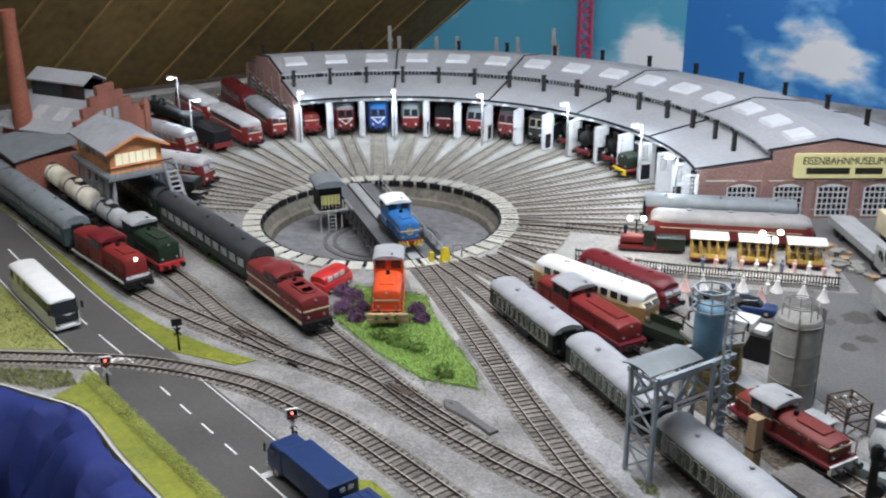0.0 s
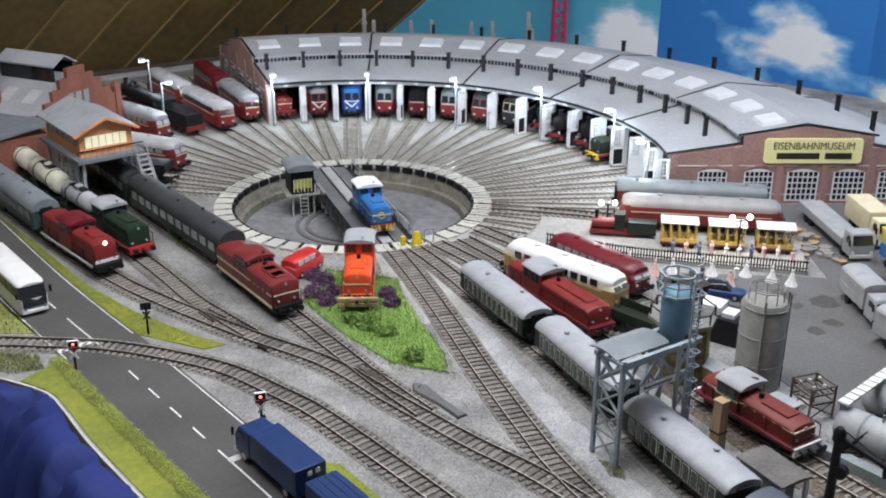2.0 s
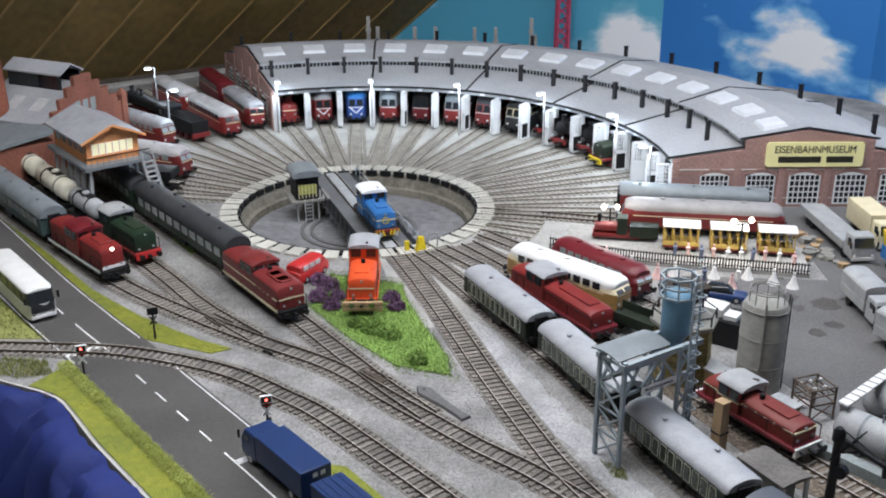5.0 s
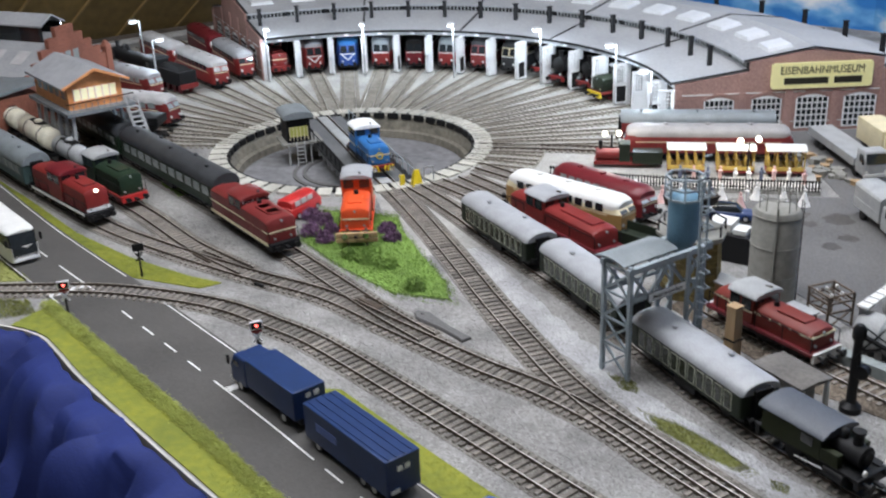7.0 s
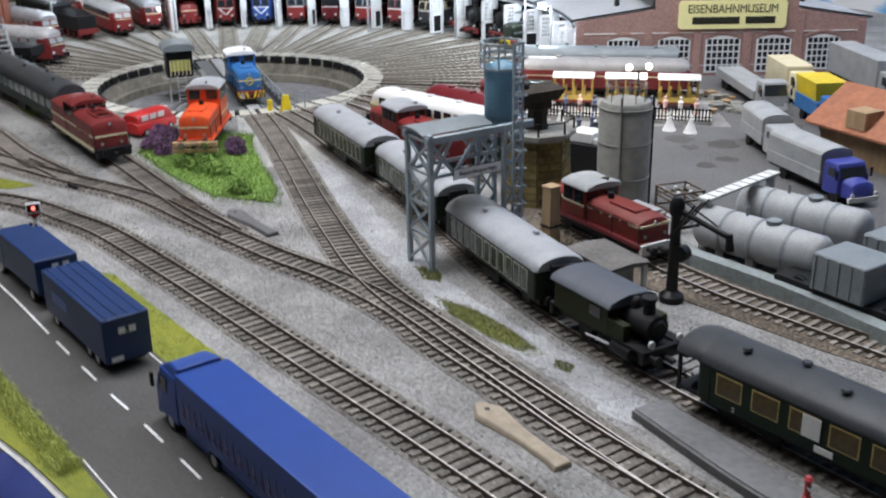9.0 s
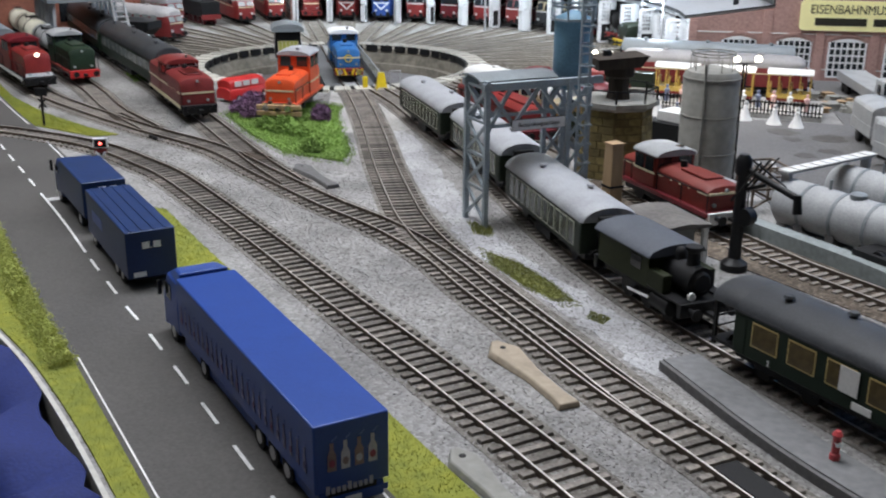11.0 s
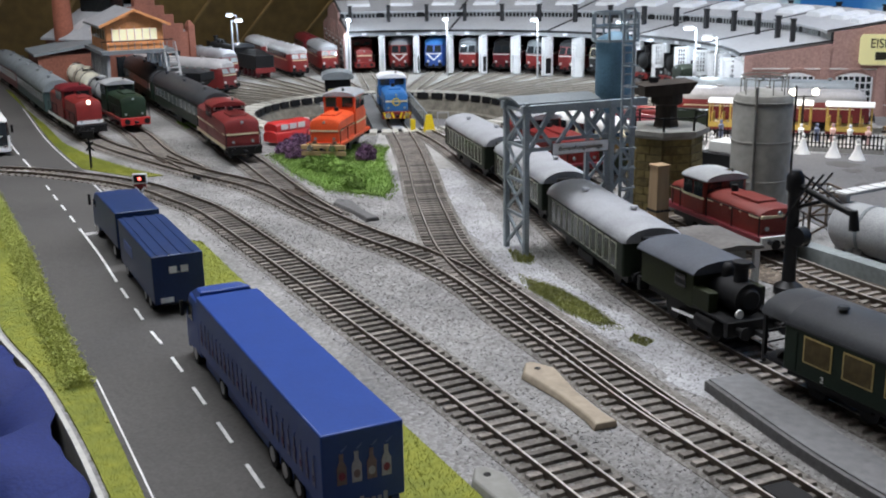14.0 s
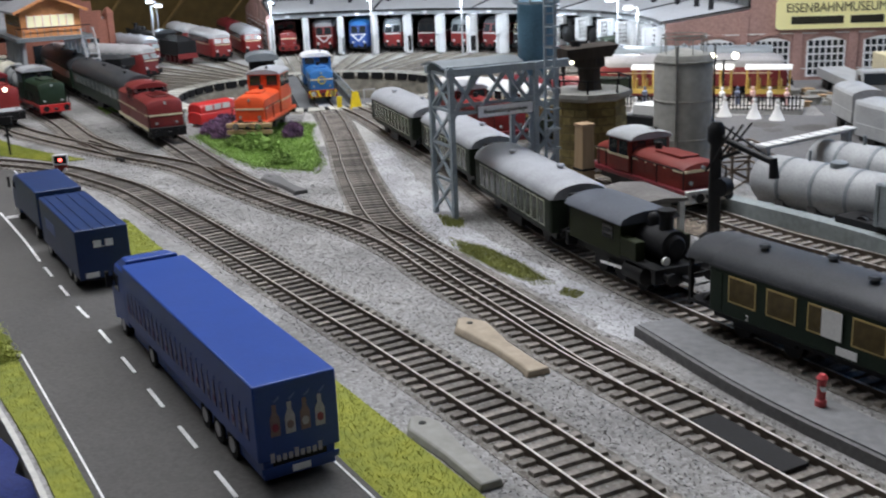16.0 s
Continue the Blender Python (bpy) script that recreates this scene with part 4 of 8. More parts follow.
def coach(name, x, y, turn, label, length, body, roof, windows=8, win_h=0.95, w=3.2, top=4.5, glass=PALEGLASS, bogie=True, cat="coach", frame=None, line=None, deep=0.62, side=3.2, vents=5, z0=1.0):
    """Passenger coach: body shell, arched roof, windows, doors, underframe, wheels, buffers."""
    ob = thing(name, x, y, 0, turn, label, cat)
    h = length / 2
    zb, zs, zt = z0 + RT, side + RT, top + RT
    part("body", Shape().box(-h, -w / 2, zb, h, w / 2, zs), body, ob, bevel=0.06)
    part("roof", Shape().loft([sec(q, ww, zs - 0.02, t, zt - zs - 0.05, 9) for q, ww, t in ((-h - 0.15, w * 0.97, zt - 0.08), (-h + 0.1, w * 1.03, zt), (h - 0.1, w * 1.03, zt), (h + 0.15, w * 0.97, zt - 0.08))]), roof, ob, smooth=35)
    part("underframe", Shape().box(-h, -1.3, zb - 0.3, h, 1.3, zb), BLACK, ob)
    part("battery_box", Shape().box(-1.2, -1.35, zb - 0.8, 1.2, 1.35, zb - 0.3), BLACK, ob)
    step = (length - 1.6) / windows
    wm = Shape().box(-step * 0.33, -0.02, 0, step * 0.33, 0.02, win_h).mesh("window", glass)
    fm = Shape().box(-step * 0.33 - 0.07, -0.012, -0.07, step * 0.33 + 0.07, 0.012, win_h + 0.07).mesh("window_frame", frame or body)
    for s_ in (-1, 1):
        for k in range(windows):
            q = -h + 0.8 + (k + 0.5) * step
            wn = part("window", wm, glass, ob, at=(q, s_ * (w / 2 + 0.02), zs - 0.3 - win_h))
            if frame:
                part("window_frame", fm, frame, wn, "pale window frame", at=(0, -s_ * 0.005, 0))
        for d in (-1, 1):
            part("door", Shape().box(d * (h - 0.42) - 0.3, min(s_ * w / 2, s_ * (w / 2 + 0.03)), zb + 0.1, d * (h - 0.42) + 0.3, max(s_ * w / 2, s_ * (w / 2 + 0.03)), zs - 0.2), body, ob, bevel=0.02)
        part("gutter", Shape().box(-h, min(s_ * w / 2, s_ * (w / 2 + 0.06)), zs - 0.06, h, max(s_ * w / 2, s_ * (w / 2 + 0.06)), zs + 0.04), roof, ob)
        if line:
            part("waist_line", Shape().box(-h, min(s_ * w / 2, s_ * (w / 2 + 0.015)), zs - 1.5, h, max(s_ * w / 2, s_ * (w / 2 + 0.015)), zs - 1.42), line, ob, "pale waist line")
    for d in (-1, 1):
        part("gangway", Shape().box(min(d * h, d * (h + 0.4)), -0.7, zb, max(d * h, d * (h + 0.4)), 0.7, zs + 0.3), BLACK, ob, bevel=0.05)
        buffers(ob, d * h, d, BLACK, z0 + 0.1)
        if bogie:
            part("bogie", Shape().box(d * (h - 2.6) - 1.6, -1.15, 0.45 + RT, d * (h - 2.6) + 1.6, 1.15, zb - 0.3), BLACK, ob, bevel=0.05)
            for e in (-1, 1):
                wheel(ob, d * (h - 2.6) + e * 1.3, deep * 0.85, BLACK)
        else:
            wheel(ob, d * (h - 2.2), deep, BLACK)
    vm = Shape().lathe((0, 0), [(0.16, -0.15), (0.16, 0.12), (0.26, 0.14), (0.2, 0.24)], 10).mesh("roof_vent", roof)
    for k in range(vents):
        part("roof_vent", vm, roof, ob, at=(-h + (k + 0.7) * length / (vents + 0.4), (0.45 if k % 2 else -0.45), zt - 0.03))
    return ob


def railcar(name, x, y, turn, label, length, body, roof, lower=None, windows=8, w=3.2, top=4.4, nose=1.4, face=None, glass=GLASS, cat="railcar", lit=False, line=CREAM, vee=False, belt=2.55):
    """Round-nosed railcar or streamlined diesel; +x is its front."""
    ob = thing(name, x, y, 0, turn, label, cat)
    h = length / 2
    zb, zt = 0.75 + RT, top + RT
    zs = zt - 0.95
    ends = [(-h, 0.72, 0.5), (-h + nose * 0.25, 0.88, 0.16), (-h + nose, 1.0, 0.0), (h - nose, 1.0, 0.0), (h - nose * 0.25, 0.88, 0.16), (h, 0.72, 0.5)]
    zm = belt + RT
    part("body", Shape().loft([[(q, -w / 2 * k, zb), (q, -w / 2 * k, zm), (q, w / 2 * k, zm), (q, w / 2 * k, zb)] for q, k, d in ends]), lower or body, ob, smooth=50)
    inset = [(q + (0.35 if q < -h + nose * 0.9 else -0.35 if q > h - nose * 0.9 else 0), k, d) for q, k, d in ends]
    part("upper_body", Shape().loft([[(q, -w / 2 * k, zm), (qi, -w / 2 * k * 0.97, zs - d * 0.2), (qi, w / 2 * k * 0.97, zs - d * 0.2), (q, w / 2 * k, zm)] for (q, k, d), (qi, _k, _d) in zip(ends, inset)]), face or body, ob, smooth=50)
    part("roof", Shape().loft([sec(q, w * k * 0.98, zs - 0.22, zt - d, max(0.15, 0.85 - d), 8) for q, k, d in inset]), roof, ob, smooth=45)
    part("skirt", Shape().box(-h + 1.0, -1.25, 0.4 + RT, h - 1.0, 1.25, zb), BLACK, ob, bevel=0.1)
    step = (length - 2 * nose - 0.6) / max(1, windows)
    if windows:
        wm = Shape().box(-step * 0.36, -0.02, 0, step * 0.36, 0.02, 0.75).mesh("window", glass)
        for s_ in (-1, 1):
            for k in range(windows):
                part("window", wm, glass, ob, at=(-h + nose + 0.3 + (k + 0.5) * step, s_ * (w / 2 * 0.985 + 0.03), zm + 0.1))
    for d in (-1, 1):
        for y_ in (-0.62, 0.62):
            g = Shape().loft([[(d * (h + 0.03) + e * d, y_ - 0.52, zm + 0.08), (d * (h + 0.03) + e * d, y_ + 0.52, zm + 0.08), (d * (h - 0.3) + e * d, y_ + 0.46, zs - 0.22), (d * (h - 0.3) + e * d, y_ - 0.46, zs - 0.22)] for e in (0, 0.03)])
            part("windscreen", g, glass, ob, "dark windscreen pane", smooth=0)
        for y_ in (-0.85, 0.85):
            lamp_disc(ob, d * h - d * 0.02, y_, zb + 0.75, d, 0.17, WARMLED if lit and d > 0 else OFFWHITE)
        part("front_trim", Shape().box(d * h - 0.03, -w / 2 * 0.7, zm - 0.22, d * h + 0.03, w / 2 * 0.7, zm - 0.08), line, ob, "pale trim line")
        buffers(ob, d * (h - 0.1), d, BLACK, 1.05)
        part("apron", Shape().box(d * h - 0.35, -1.3, 0.45 + RT, d * h + 0.05, 1.3, zb), BLACK, ob, bevel=0.06)
        if vee:
            for s_ in (-1, 1):
                part("chevron", Shape().bar((d * h + d * 0.05, 0, zb + 0.9), (d * h + d * 0.02, s_ * 1.1, zm - 0.05), 0.06, 0.17), WHITE, ob, "white V-shaped nose stripe")
        for e in (-1, 1):
            wheel(ob, d * (h - 3.0) + e * 1.2, 0.52, BLACK)
    for s_ in (-1, 1):
        part("side_line", Shape().box(-h + nose, min(s_ * w / 2, s_ * (w / 2 + 0.02)), zm - 0.2, h - nose, max(s_ * w / 2, s_ * (w / 2 + 0.02)), zm - 0.1), line, ob, "pale trim line")
    for k in range(3):
        part("roof_fan", Shape().cyl((-h * 0.5 + k * h * 0.5, 0, zt - 0.1), (-h * 0.5 + k * h * 0.5, 0, zt + 0.12), 0.35, n=12), roof, ob)
    return ob


ENGREEN = paint("sooty_green", (0.017, 0.022, 0.008), 0.5)
OLDGREEN = paint("old_coach_green", (0.011, 0.022, 0.013), 0.45)


def steam(name, x, y, turn, label, tender=True, length=14.0, deflect=True, cat="steam locomotive", tank=False):
    """Black steam locomotive; +x is the smokebox end."""
    ob = thing(name, x, y, 0, turn, label, cat)
    h = length / 2
    big = 0.62 if tank else 0.95
    part("frame", Shape().box(-h, -1.0, 0.8 + RT, h, 1.0, 1.35 + RT), MAROON if not tank else BLACK, ob)
    part("buffer_beam", Shape().box(h - 0.15, -1.5, 0.8 + RT, h + 0.15, 1.5, 1.5 + RT), RED if not tank else BLACK, ob, "red buffer beam" if not tank else "", bevel=0.03)
    part("buffer_beam", Shape().box(-h - 0.15, -1.5, 0.8 + RT, -h + 0.15, 1.5, 1.5 + RT), RED if not tank else BLACK, ob, bevel=0.03)
    buffers(ob, h + 0.15, 1, BLACK, 1.15), buffers(ob, -h - 0.15, -1, BLACK, 1.15)
    zc, rb = (2.2 if tank else 3.05) + RT, 0.7 if tank else 1.05
    cabx = -h + (4.9 if tank else 2.4)
    part("boiler", Shape().cyl((cabx, 0, zc), (h - 1.8, 0, zc), rb, n=24), MATTBLACK, ob)
    part("smokebox", Shape().cyl((h - 1.9, 0, zc), (h - 0.5, 0, zc), rb * 1.05, n=24).cyl((h - 0.5, 0, zc), (h - 0.35, 0, zc), rb * 0.8, rb * 0.6, n=20), MATTBLACK, ob)
    part("chimney", Shape().lathe((h - 1.2, 0), [(0.34, zc + rb * 0.8), (0.3, zc + rb + 0.6), (0.42, zc + rb + 0.75), (0.42, zc + rb + 0.9)], 14), MATTBLACK, ob)
    for q, r in ((h - 2.2, 0.3),) if tank else ((h - 3.2, 0.42), (h - 4.9, 0.36)):
        part("dome", Shape().lathe((q, 0), [(r, zc + rb * 0.85), (r, zc + rb + 0.3), (r * 0.75, zc + rb + 0.5), (r * 0.3, zc + rb + 0.58)], 14), MATTBLACK, ob)
    part("cab", Shape().box(-h + 0.25, -1.5, 1.35 + RT, cabx, 1.5, (3.0 if tank else 4.0) + RT), ENGREEN if tank else BLACK, ob, bevel=0.04)
    part("cab_roof", Shape().loft([sec(q, 3.3, (2.95 if tank else 3.95) + RT, (3.5 if tank else 4.55) + RT, 0.5) for q in (-h, cabx + 0.25)]), paint("engine_roof", (0.08, 0.09, 0.11), 0.5) if tank else DARKROOF, ob, smooth=35)
    for s_ in (-1, 1):
        part("cab_window", Shape().box(cabx - 1.5, min(s_ * 1.5, s_ * 1.54), (2.1 if tank else 2.8) + RT, cabx - 0.6, max(s_ * 1.5, s_ * 1.54), (2.75 if tank else 3.6) + RT), GLASS, ob)
        part("side_tank" if tank else "running_board", Shape().box(cabx, s_ * 1.25 - 0.25, 1.5 + RT, h - (1.4 if tank else 3.6), s_ * 1.25 + 0.25, (2.4 if tank else 1.7) + RT), ENGREEN if tank else BLACK, ob, bevel=0.04)
        part("running_plate", Shape().box(cabx, s_ * 1.2 - 0.3, 1.4 + RT, h, s_ * 1.2 + 0.3, 1.5 + RT), BLACK, ob)
        part("cylinder", Shape().cyl((h - 2.4, s_ * 1.2, 0.9 + RT), (h - 0.9, s_ * 1.2, 0.9 + RT), 0.42, n=14), BLACK, ob)
        part("connecting_rod", Shape().bar((h - 2.4, s_ * 1.25, 0.85 + RT), (-h * 0.25, s_ * 1.25, 0.65 + RT), 0.08, 0.16), CHROME, ob)
        lamp_disc(ob, h + 0.1, s_ * 0.95, 1.85 + RT, 1, 0.2, OFFWHITE if tank else PALEGLASS, "lamp")
        if deflect and not tank:
            part("smoke_deflector", Shape().box(h - 2.3, s_ * 1.35 - 0.04, 2.3 + RT, h - 0.5, s_ * 1.35 + 0.04, 4.3 + RT), BLACK, ob)
    for k in range(3):
        wheel(ob, -h * 0.35 + k * (1.75 if tank else 2.1), big, BLACK if tank else MAROON)
    wheel(ob, h - 1.6, 0.45, BLACK)
    if tender:
        td = part("tender", Shape().box(-h - 8, -1.45, 1.2 + RT, -h - 0.6, 1.45, 3.3 + RT), BLACK, ob, bevel=0.1)
        part("coal", Shape().loft([[(-h - 7.5, -1.2, 3.3 + RT), (-h - 1, -1.2, 3.3 + RT), (-h - 1, 1.2, 3.3 + RT), (-h - 7.5, 1.2, 3.3 + RT)], [(-h - 6, -0.6, 3.9 + RT), (-h - 2, -0.6, 3.9 + RT), (-h - 2, 0.6, 3.9 + RT), (-h - 6, 0.6, 3.9 + RT)]]), MATTBLACK, td, "heap of coal")
        part("tender_beam", Shape().box(-h - 8.15, -1.5, 0.8 + RT, -h - 7.9, 1.5, 1.5 + RT), RED, td)
        for k in range(4):
            wheel(ob, -h - 1.5 - k * 1.8, 0.55, MAROON)
    return ob


def along(line, s, back=False):
    q, d = line.at(s)
    a = math.degrees(math.atan2(d.y, d.x))
    return q.x, q.y, a + (180 if back else 0)


def on(line, x, y, shift=0.0):
    """Pose on a track near a plan point: x, y, heading along the line."""
    return along(line, line.near(x, y) + shift)


# trains on the left-hand tracks
q = on(T_B, -34.8, 105.0, -5.9)
v100 = diesel("diesel_locomotive", *q, "red diesel shunting locomotive with white stripe over black frame", 14.0, RED, MAROON, BLACK, (-1.9, 1.4), hood_w=2.6, hood_h=3.9, cab_h=4.75, stripe=None, band=WHITE, wheels=(-5, -3, 3, 5), beam=MATTBLACK, lit=False)
lamp_disc(v100, 6.62, 0, 3.55 + RT, 1, 0.2, WARMLED, "headlight")
part("white_band", Shape().box(6.6, -1.28, 1.4 + RT, 6.66, 1.28, 1.75 + RT), WHITE, v100, "white band")
s0 = T_B.near(-34.8, 105.0) - 14.0
coach("passenger_coach", *along(T_B, s0 - 12.3), "dark teal-grey express coach with blue-grey roof", 24.0, TEAL, MIDROOF, 11)
coach("passenger_coach", *along(T_B, s0 - 37.5), "red express coach with blue-grey roof", 24.0, DARKRED, MIDROOF, 11)
q = on(T_C, -32.0, 109.0, -5.2)
diesel("diesel_locomotive", *q, "dark green diesel shunter with red frame and grey cab roof", 10.4, GREEN, LIGHTGREY, RED, (-3.9, -1.0), hood_w=2.7, hood_h=3.7, cab_h=4.7, wheels=(-2.8, 0, 2.8), lit=False, rear_h=3.0, beam=paint("beam_red", (0.5, 0.03, 0.03), 0.4))


def tank_wagon(x, y, turn, label, length=10.5, mat=CREAM, r=1.35, bandm=None):
    ob = thing("tank_wagon", x, y, 0, turn, label, "tank wagon", "tank wagons")
    h = length / 2
    zc = 2.75 + RT
    g = Shape().loft([[(q, r * k * math.cos(TAU * i / 20), zc + r * k * math.sin(TAU * i / 20)) for i in range(20)] for q, k in ((-h + 0.4, 0.55), (-h + 0.5, 0.82), (-h + 0.75, 1), (h - 0.75, 1), (h - 0.5, 0.82), (h - 0.4, 0.55))])
    part("tank", g, mat, ob, smooth=50)
    for q in (-h * 0.45, h * 0.45):
        part("tank_band", Shape().loft([[(q + e, (r + d) * math.cos(TAU * i / 20), zc + (r + d) * math.sin(TAU * i / 20)) for i in range(20)] for e, d in ((-0.12, 0), (-0.12, 0.04), (0.12, 0.04), (0.12, 0))], caps=False), bandm or BLACK, ob)
        part("saddle", Shape().box(q - 0.3, -1.1, 1.2 + RT, q + 0.3, 1.1, 1.9 + RT), BLACK, ob)
    part("dome", Shape().lathe((0, 0), [(0.5, zc + r * 0.85), (0.5, zc + r + 0.3), (0.3, zc + r + 0.42)], 14), mat, ob)
    part("walkway", Shape().box(-1.8, -0.5, zc + r + 0.05, 1.8, 0.5, zc + r + 0.11), BLACK, ob)
    part("ladder", Shape().bar((0.5, -r - 0.15, 1.2 + RT), (0.5, -0.5, zc + r + 0.1), 0.08).bar((-0.1, -r - 0.15, 1.2 + RT), (-0.1, -0.5, zc + r + 0.1), 0.08), BLACK, ob)
    part("frame", Shape().box(-h, -1.2, 0.9 + RT, h, 1.2, 1.25 + RT), BLACK, ob)
    for d in (-1, 1):
        buffers(ob, d * h, d, BLACK)
        wheel(ob, d * (h - 2.4), 0.58, BLACK)
    return ob


MILK = paint("milk_white", (0.78, 0.74, 0.6), 0.4)
s1 = T_C.near(-32.0, 109.0) - 11.6
tank_wagon(*along(T_C, s1 - 4.4), "small grey tank wagon behind the green shunter", 8.0, LIGHTGREY, 1.15)
tank_wagon(*along(T_C, s1 - 14.6), "cream-white tank wagon with black frame", mat=MILK)
tank_wagon(*along(T_C, s1 - 26.2), "cream-white tank wagon with black frame", mat=MILK)
q = on(T_D, -14.0, 95.3, -5.2)
v80 = diesel("diesel_locomotive", q[0] - 0.8, q[1] - 0.1, q[2], "dark red mainline diesel locomotive with cream trim lines", 13.6, DARKRED, DARKRED, BLACK, (-1.9, 1.0), hood_w=3.1, hood_h=3.85, cab_h=4.65, stripe=CREAM, band=CREAM, wheels=(-5, -3, 3, 5), lit=False)
for s_ in (-1, 1):
    ws = part("window_surround", Shape().loft([[(1.0 + e, s_ * 0.78 - 0.62, 4.2), (1.0 + e, s_ * 0.78 + 0.62, 4.2), (0.9 + e, s_ * 0.74 + 0.5, 4.68), (0.9 + e, s_ * 0.74 - 0.5, 4.68)] for e in (0.0, 0.12)]), OFFWHITE, v80, "white window surround", smooth=0)
    part("pane", Shape().loft([[(1.13 + e, s_ * 0.78 - 0.48, 4.26), (1.13 + e, s_ * 0.78 + 0.48, 4.26), (1.05 + e, s_ * 0.74 + 0.38, 4.6), (1.05 + e, s_ * 0.74 - 0.38, 4.6)] for e in (0.0, 0.03)]), GLASS, ws, smooth=0)
for k in range(2):
    part("hood_step", Shape().box(2.2 + k * 2.0, -0.6, 4.18, 3.6 + k * 2.0, 0.6, 4.27), DARKRED, v80, bevel=0.04)
s2 = T_D.near(-14.0, 95.3) - 12.6
coach("passenger_coach", *along(T_D, s2 - 12.2), "bottle-green express coach with dark grey roof", 24.0, GREEN, DARKROOF, 11)
coach("passenger_coach", *along(T_D, s2 - 37.2), "bottle-green express coach with dark grey roof", 24.0, GREEN, DARKROOF, 11)

# orange locomotive on its buffer-stop display
diesel("display_locomotive", -7.5, 101.0, -89, "orange-red diesel shunter with grey roof on the grass", 10.0, ORANGE, GREYROOF, ORANGE, (-3.4, -0.3), hood_w=2.75, hood_h=3.6, cab_h=5.3, wheels=(-2.6, 0, 2.6), lit=False, beam=BLACK, chevron=True, stripe=CREAM)
bs = thing("buffer_stop", -7.3, 95.6, 0, -89, "wooden buffer stop with timber beams in front of locomotive", "buffer stop")
for z_ in (0.7, 1.25):
    part("beam", Shape().box(-0.2, -2.0, z_, 0.2, 2.0, z_ + 0.4), TIMBER, bs, bevel=0.04)
for s_ in (-1, 1):
    part("post", Shape().box(-0.6, s_ * 0.9 - 0.15, 0, -0.2, s_ * 0.9 + 0.15, 1.9), RAIL, bs)
    part("brace", Shape().bar((-2.2, s_ * 0.9, 0.1), (-0.3, s_ * 0.9, 1.5), 0.2), RAIL, bs)

# blue shunter on the turntable bridge
ca, sa = math.cos(ANGLE_E), math.sin(ANGLE_E)
diesel("diesel_locomotive", TX + 8.2 * ca, TY + 8.2 * sa, BRIDGE_TURN, "blue diesel shunter with white cab roof on the turntable", 9.2, BLUE, WHITE, BLACK, (-3.2, -0.4), lit=False, hood_w=2.5, hood_h=3.5, cab_h=4.8, stripe=CREAM, wheels=(-2.6, 0, 2.6), beam=RED, chevron=True, ring=True)

PANEFRAME = paint("pale_olive", (0.55, 0.57, 0.47), 0.5)
OLDPANE = material("old_pane", (0.03, 0.035, 0.022), 0.2, vary=0.5, blotch=90, bump=0.0)
# coaches on the right-hand track with a tank engine
for x, y in ((6.5, 95.0), (12.9, 82.0), (18.6, 67.9)):
    coach("branch_coach", *on(T_F, x, y, 1.1), "olive-green branch-line coach with silver-grey arched roof", 12.4, OLIVEGREEN, GREYROOF, 11, win_h=1.25, bogie=False, top=3.65, side=2.85, glass=OLDPANE, frame=PANEFRAME, vents=2)["group"] = "branch-line coaches"
q = on(T_F, 24.3, 57.4, 0.3)
steam("tank_engine", *q, "small dark green and black steam tank engine", tender=False, length=7.6, tank=True)
q = on(T_F, 28.4, 50.9, 11.1)
YPANE = paint("yellow_frame", (0.5, 0.38, 0.14), 0.5)
BROWNPANE = material("brown_pane", (0.09, 0.065, 0.025), 0.15, vary=0.5, blotch=80, bump=0.0)
gc = coach("passenger_coach", *q, "dark green old coach with black roof and yellow window frames", 21.5, OLDGREEN, DARKROOF, 10, frame=YPANE, glass=BROWNPANE, top=3.75, side=2.95, vents=8)
lettering("2", gc, (-8.6, -1.66, 1.6), 0.34, OFFWHITE)
part("porch_roof", Shape().loft([sec(q, ww, 2.95 + RT - 0.02, t, 0.7, 9) for q, ww, t in ((-12.2, 3.0, 3.66 + RT), (-12.0, 3.25, 3.72 + RT), (-10.6, 3.28, 3.74 + RT))]), DARKROOF, gc, smooth=35)
part("porch_floor", Shape().box(-12.1, -1.5, 1.0 + RT, -10.7, 1.5, 1.15 + RT), BLACK, gc)
part("porch_railing", Shape().bar((-12.05, -1.45, 2.1 + RT), (-12.05, 1.45, 2.1 + RT), 0.08).bar((-12.05, -1.45, 1.6 + RT), (-12.05, 1.45, 1.6 + RT), 0.06), BLACK, gc)
for s_ in (-1, 1):
    part("end_platform_post", Shape().box(-12.1, s_ * 1.4 - 0.08, 1.2, -11.95, s_ * 1.4 + 0.08, 3.4), BLACK, gc)
part("destination_board", Shape().box(-4.3, -1.68, 1.15 + RT, -3.4, -1.63, 1.45 + RT), OFFWHITE, gc, "white board")
part("blind", Shape().box(-5.0, -1.69, 1.65 + RT, -4.1, -1.645, 2.7 + RT), OFFWHITE, gc, "white window blind")

OXIDE = paint("oxide_red", (0.17, 0.02, 0.013), 0.55)
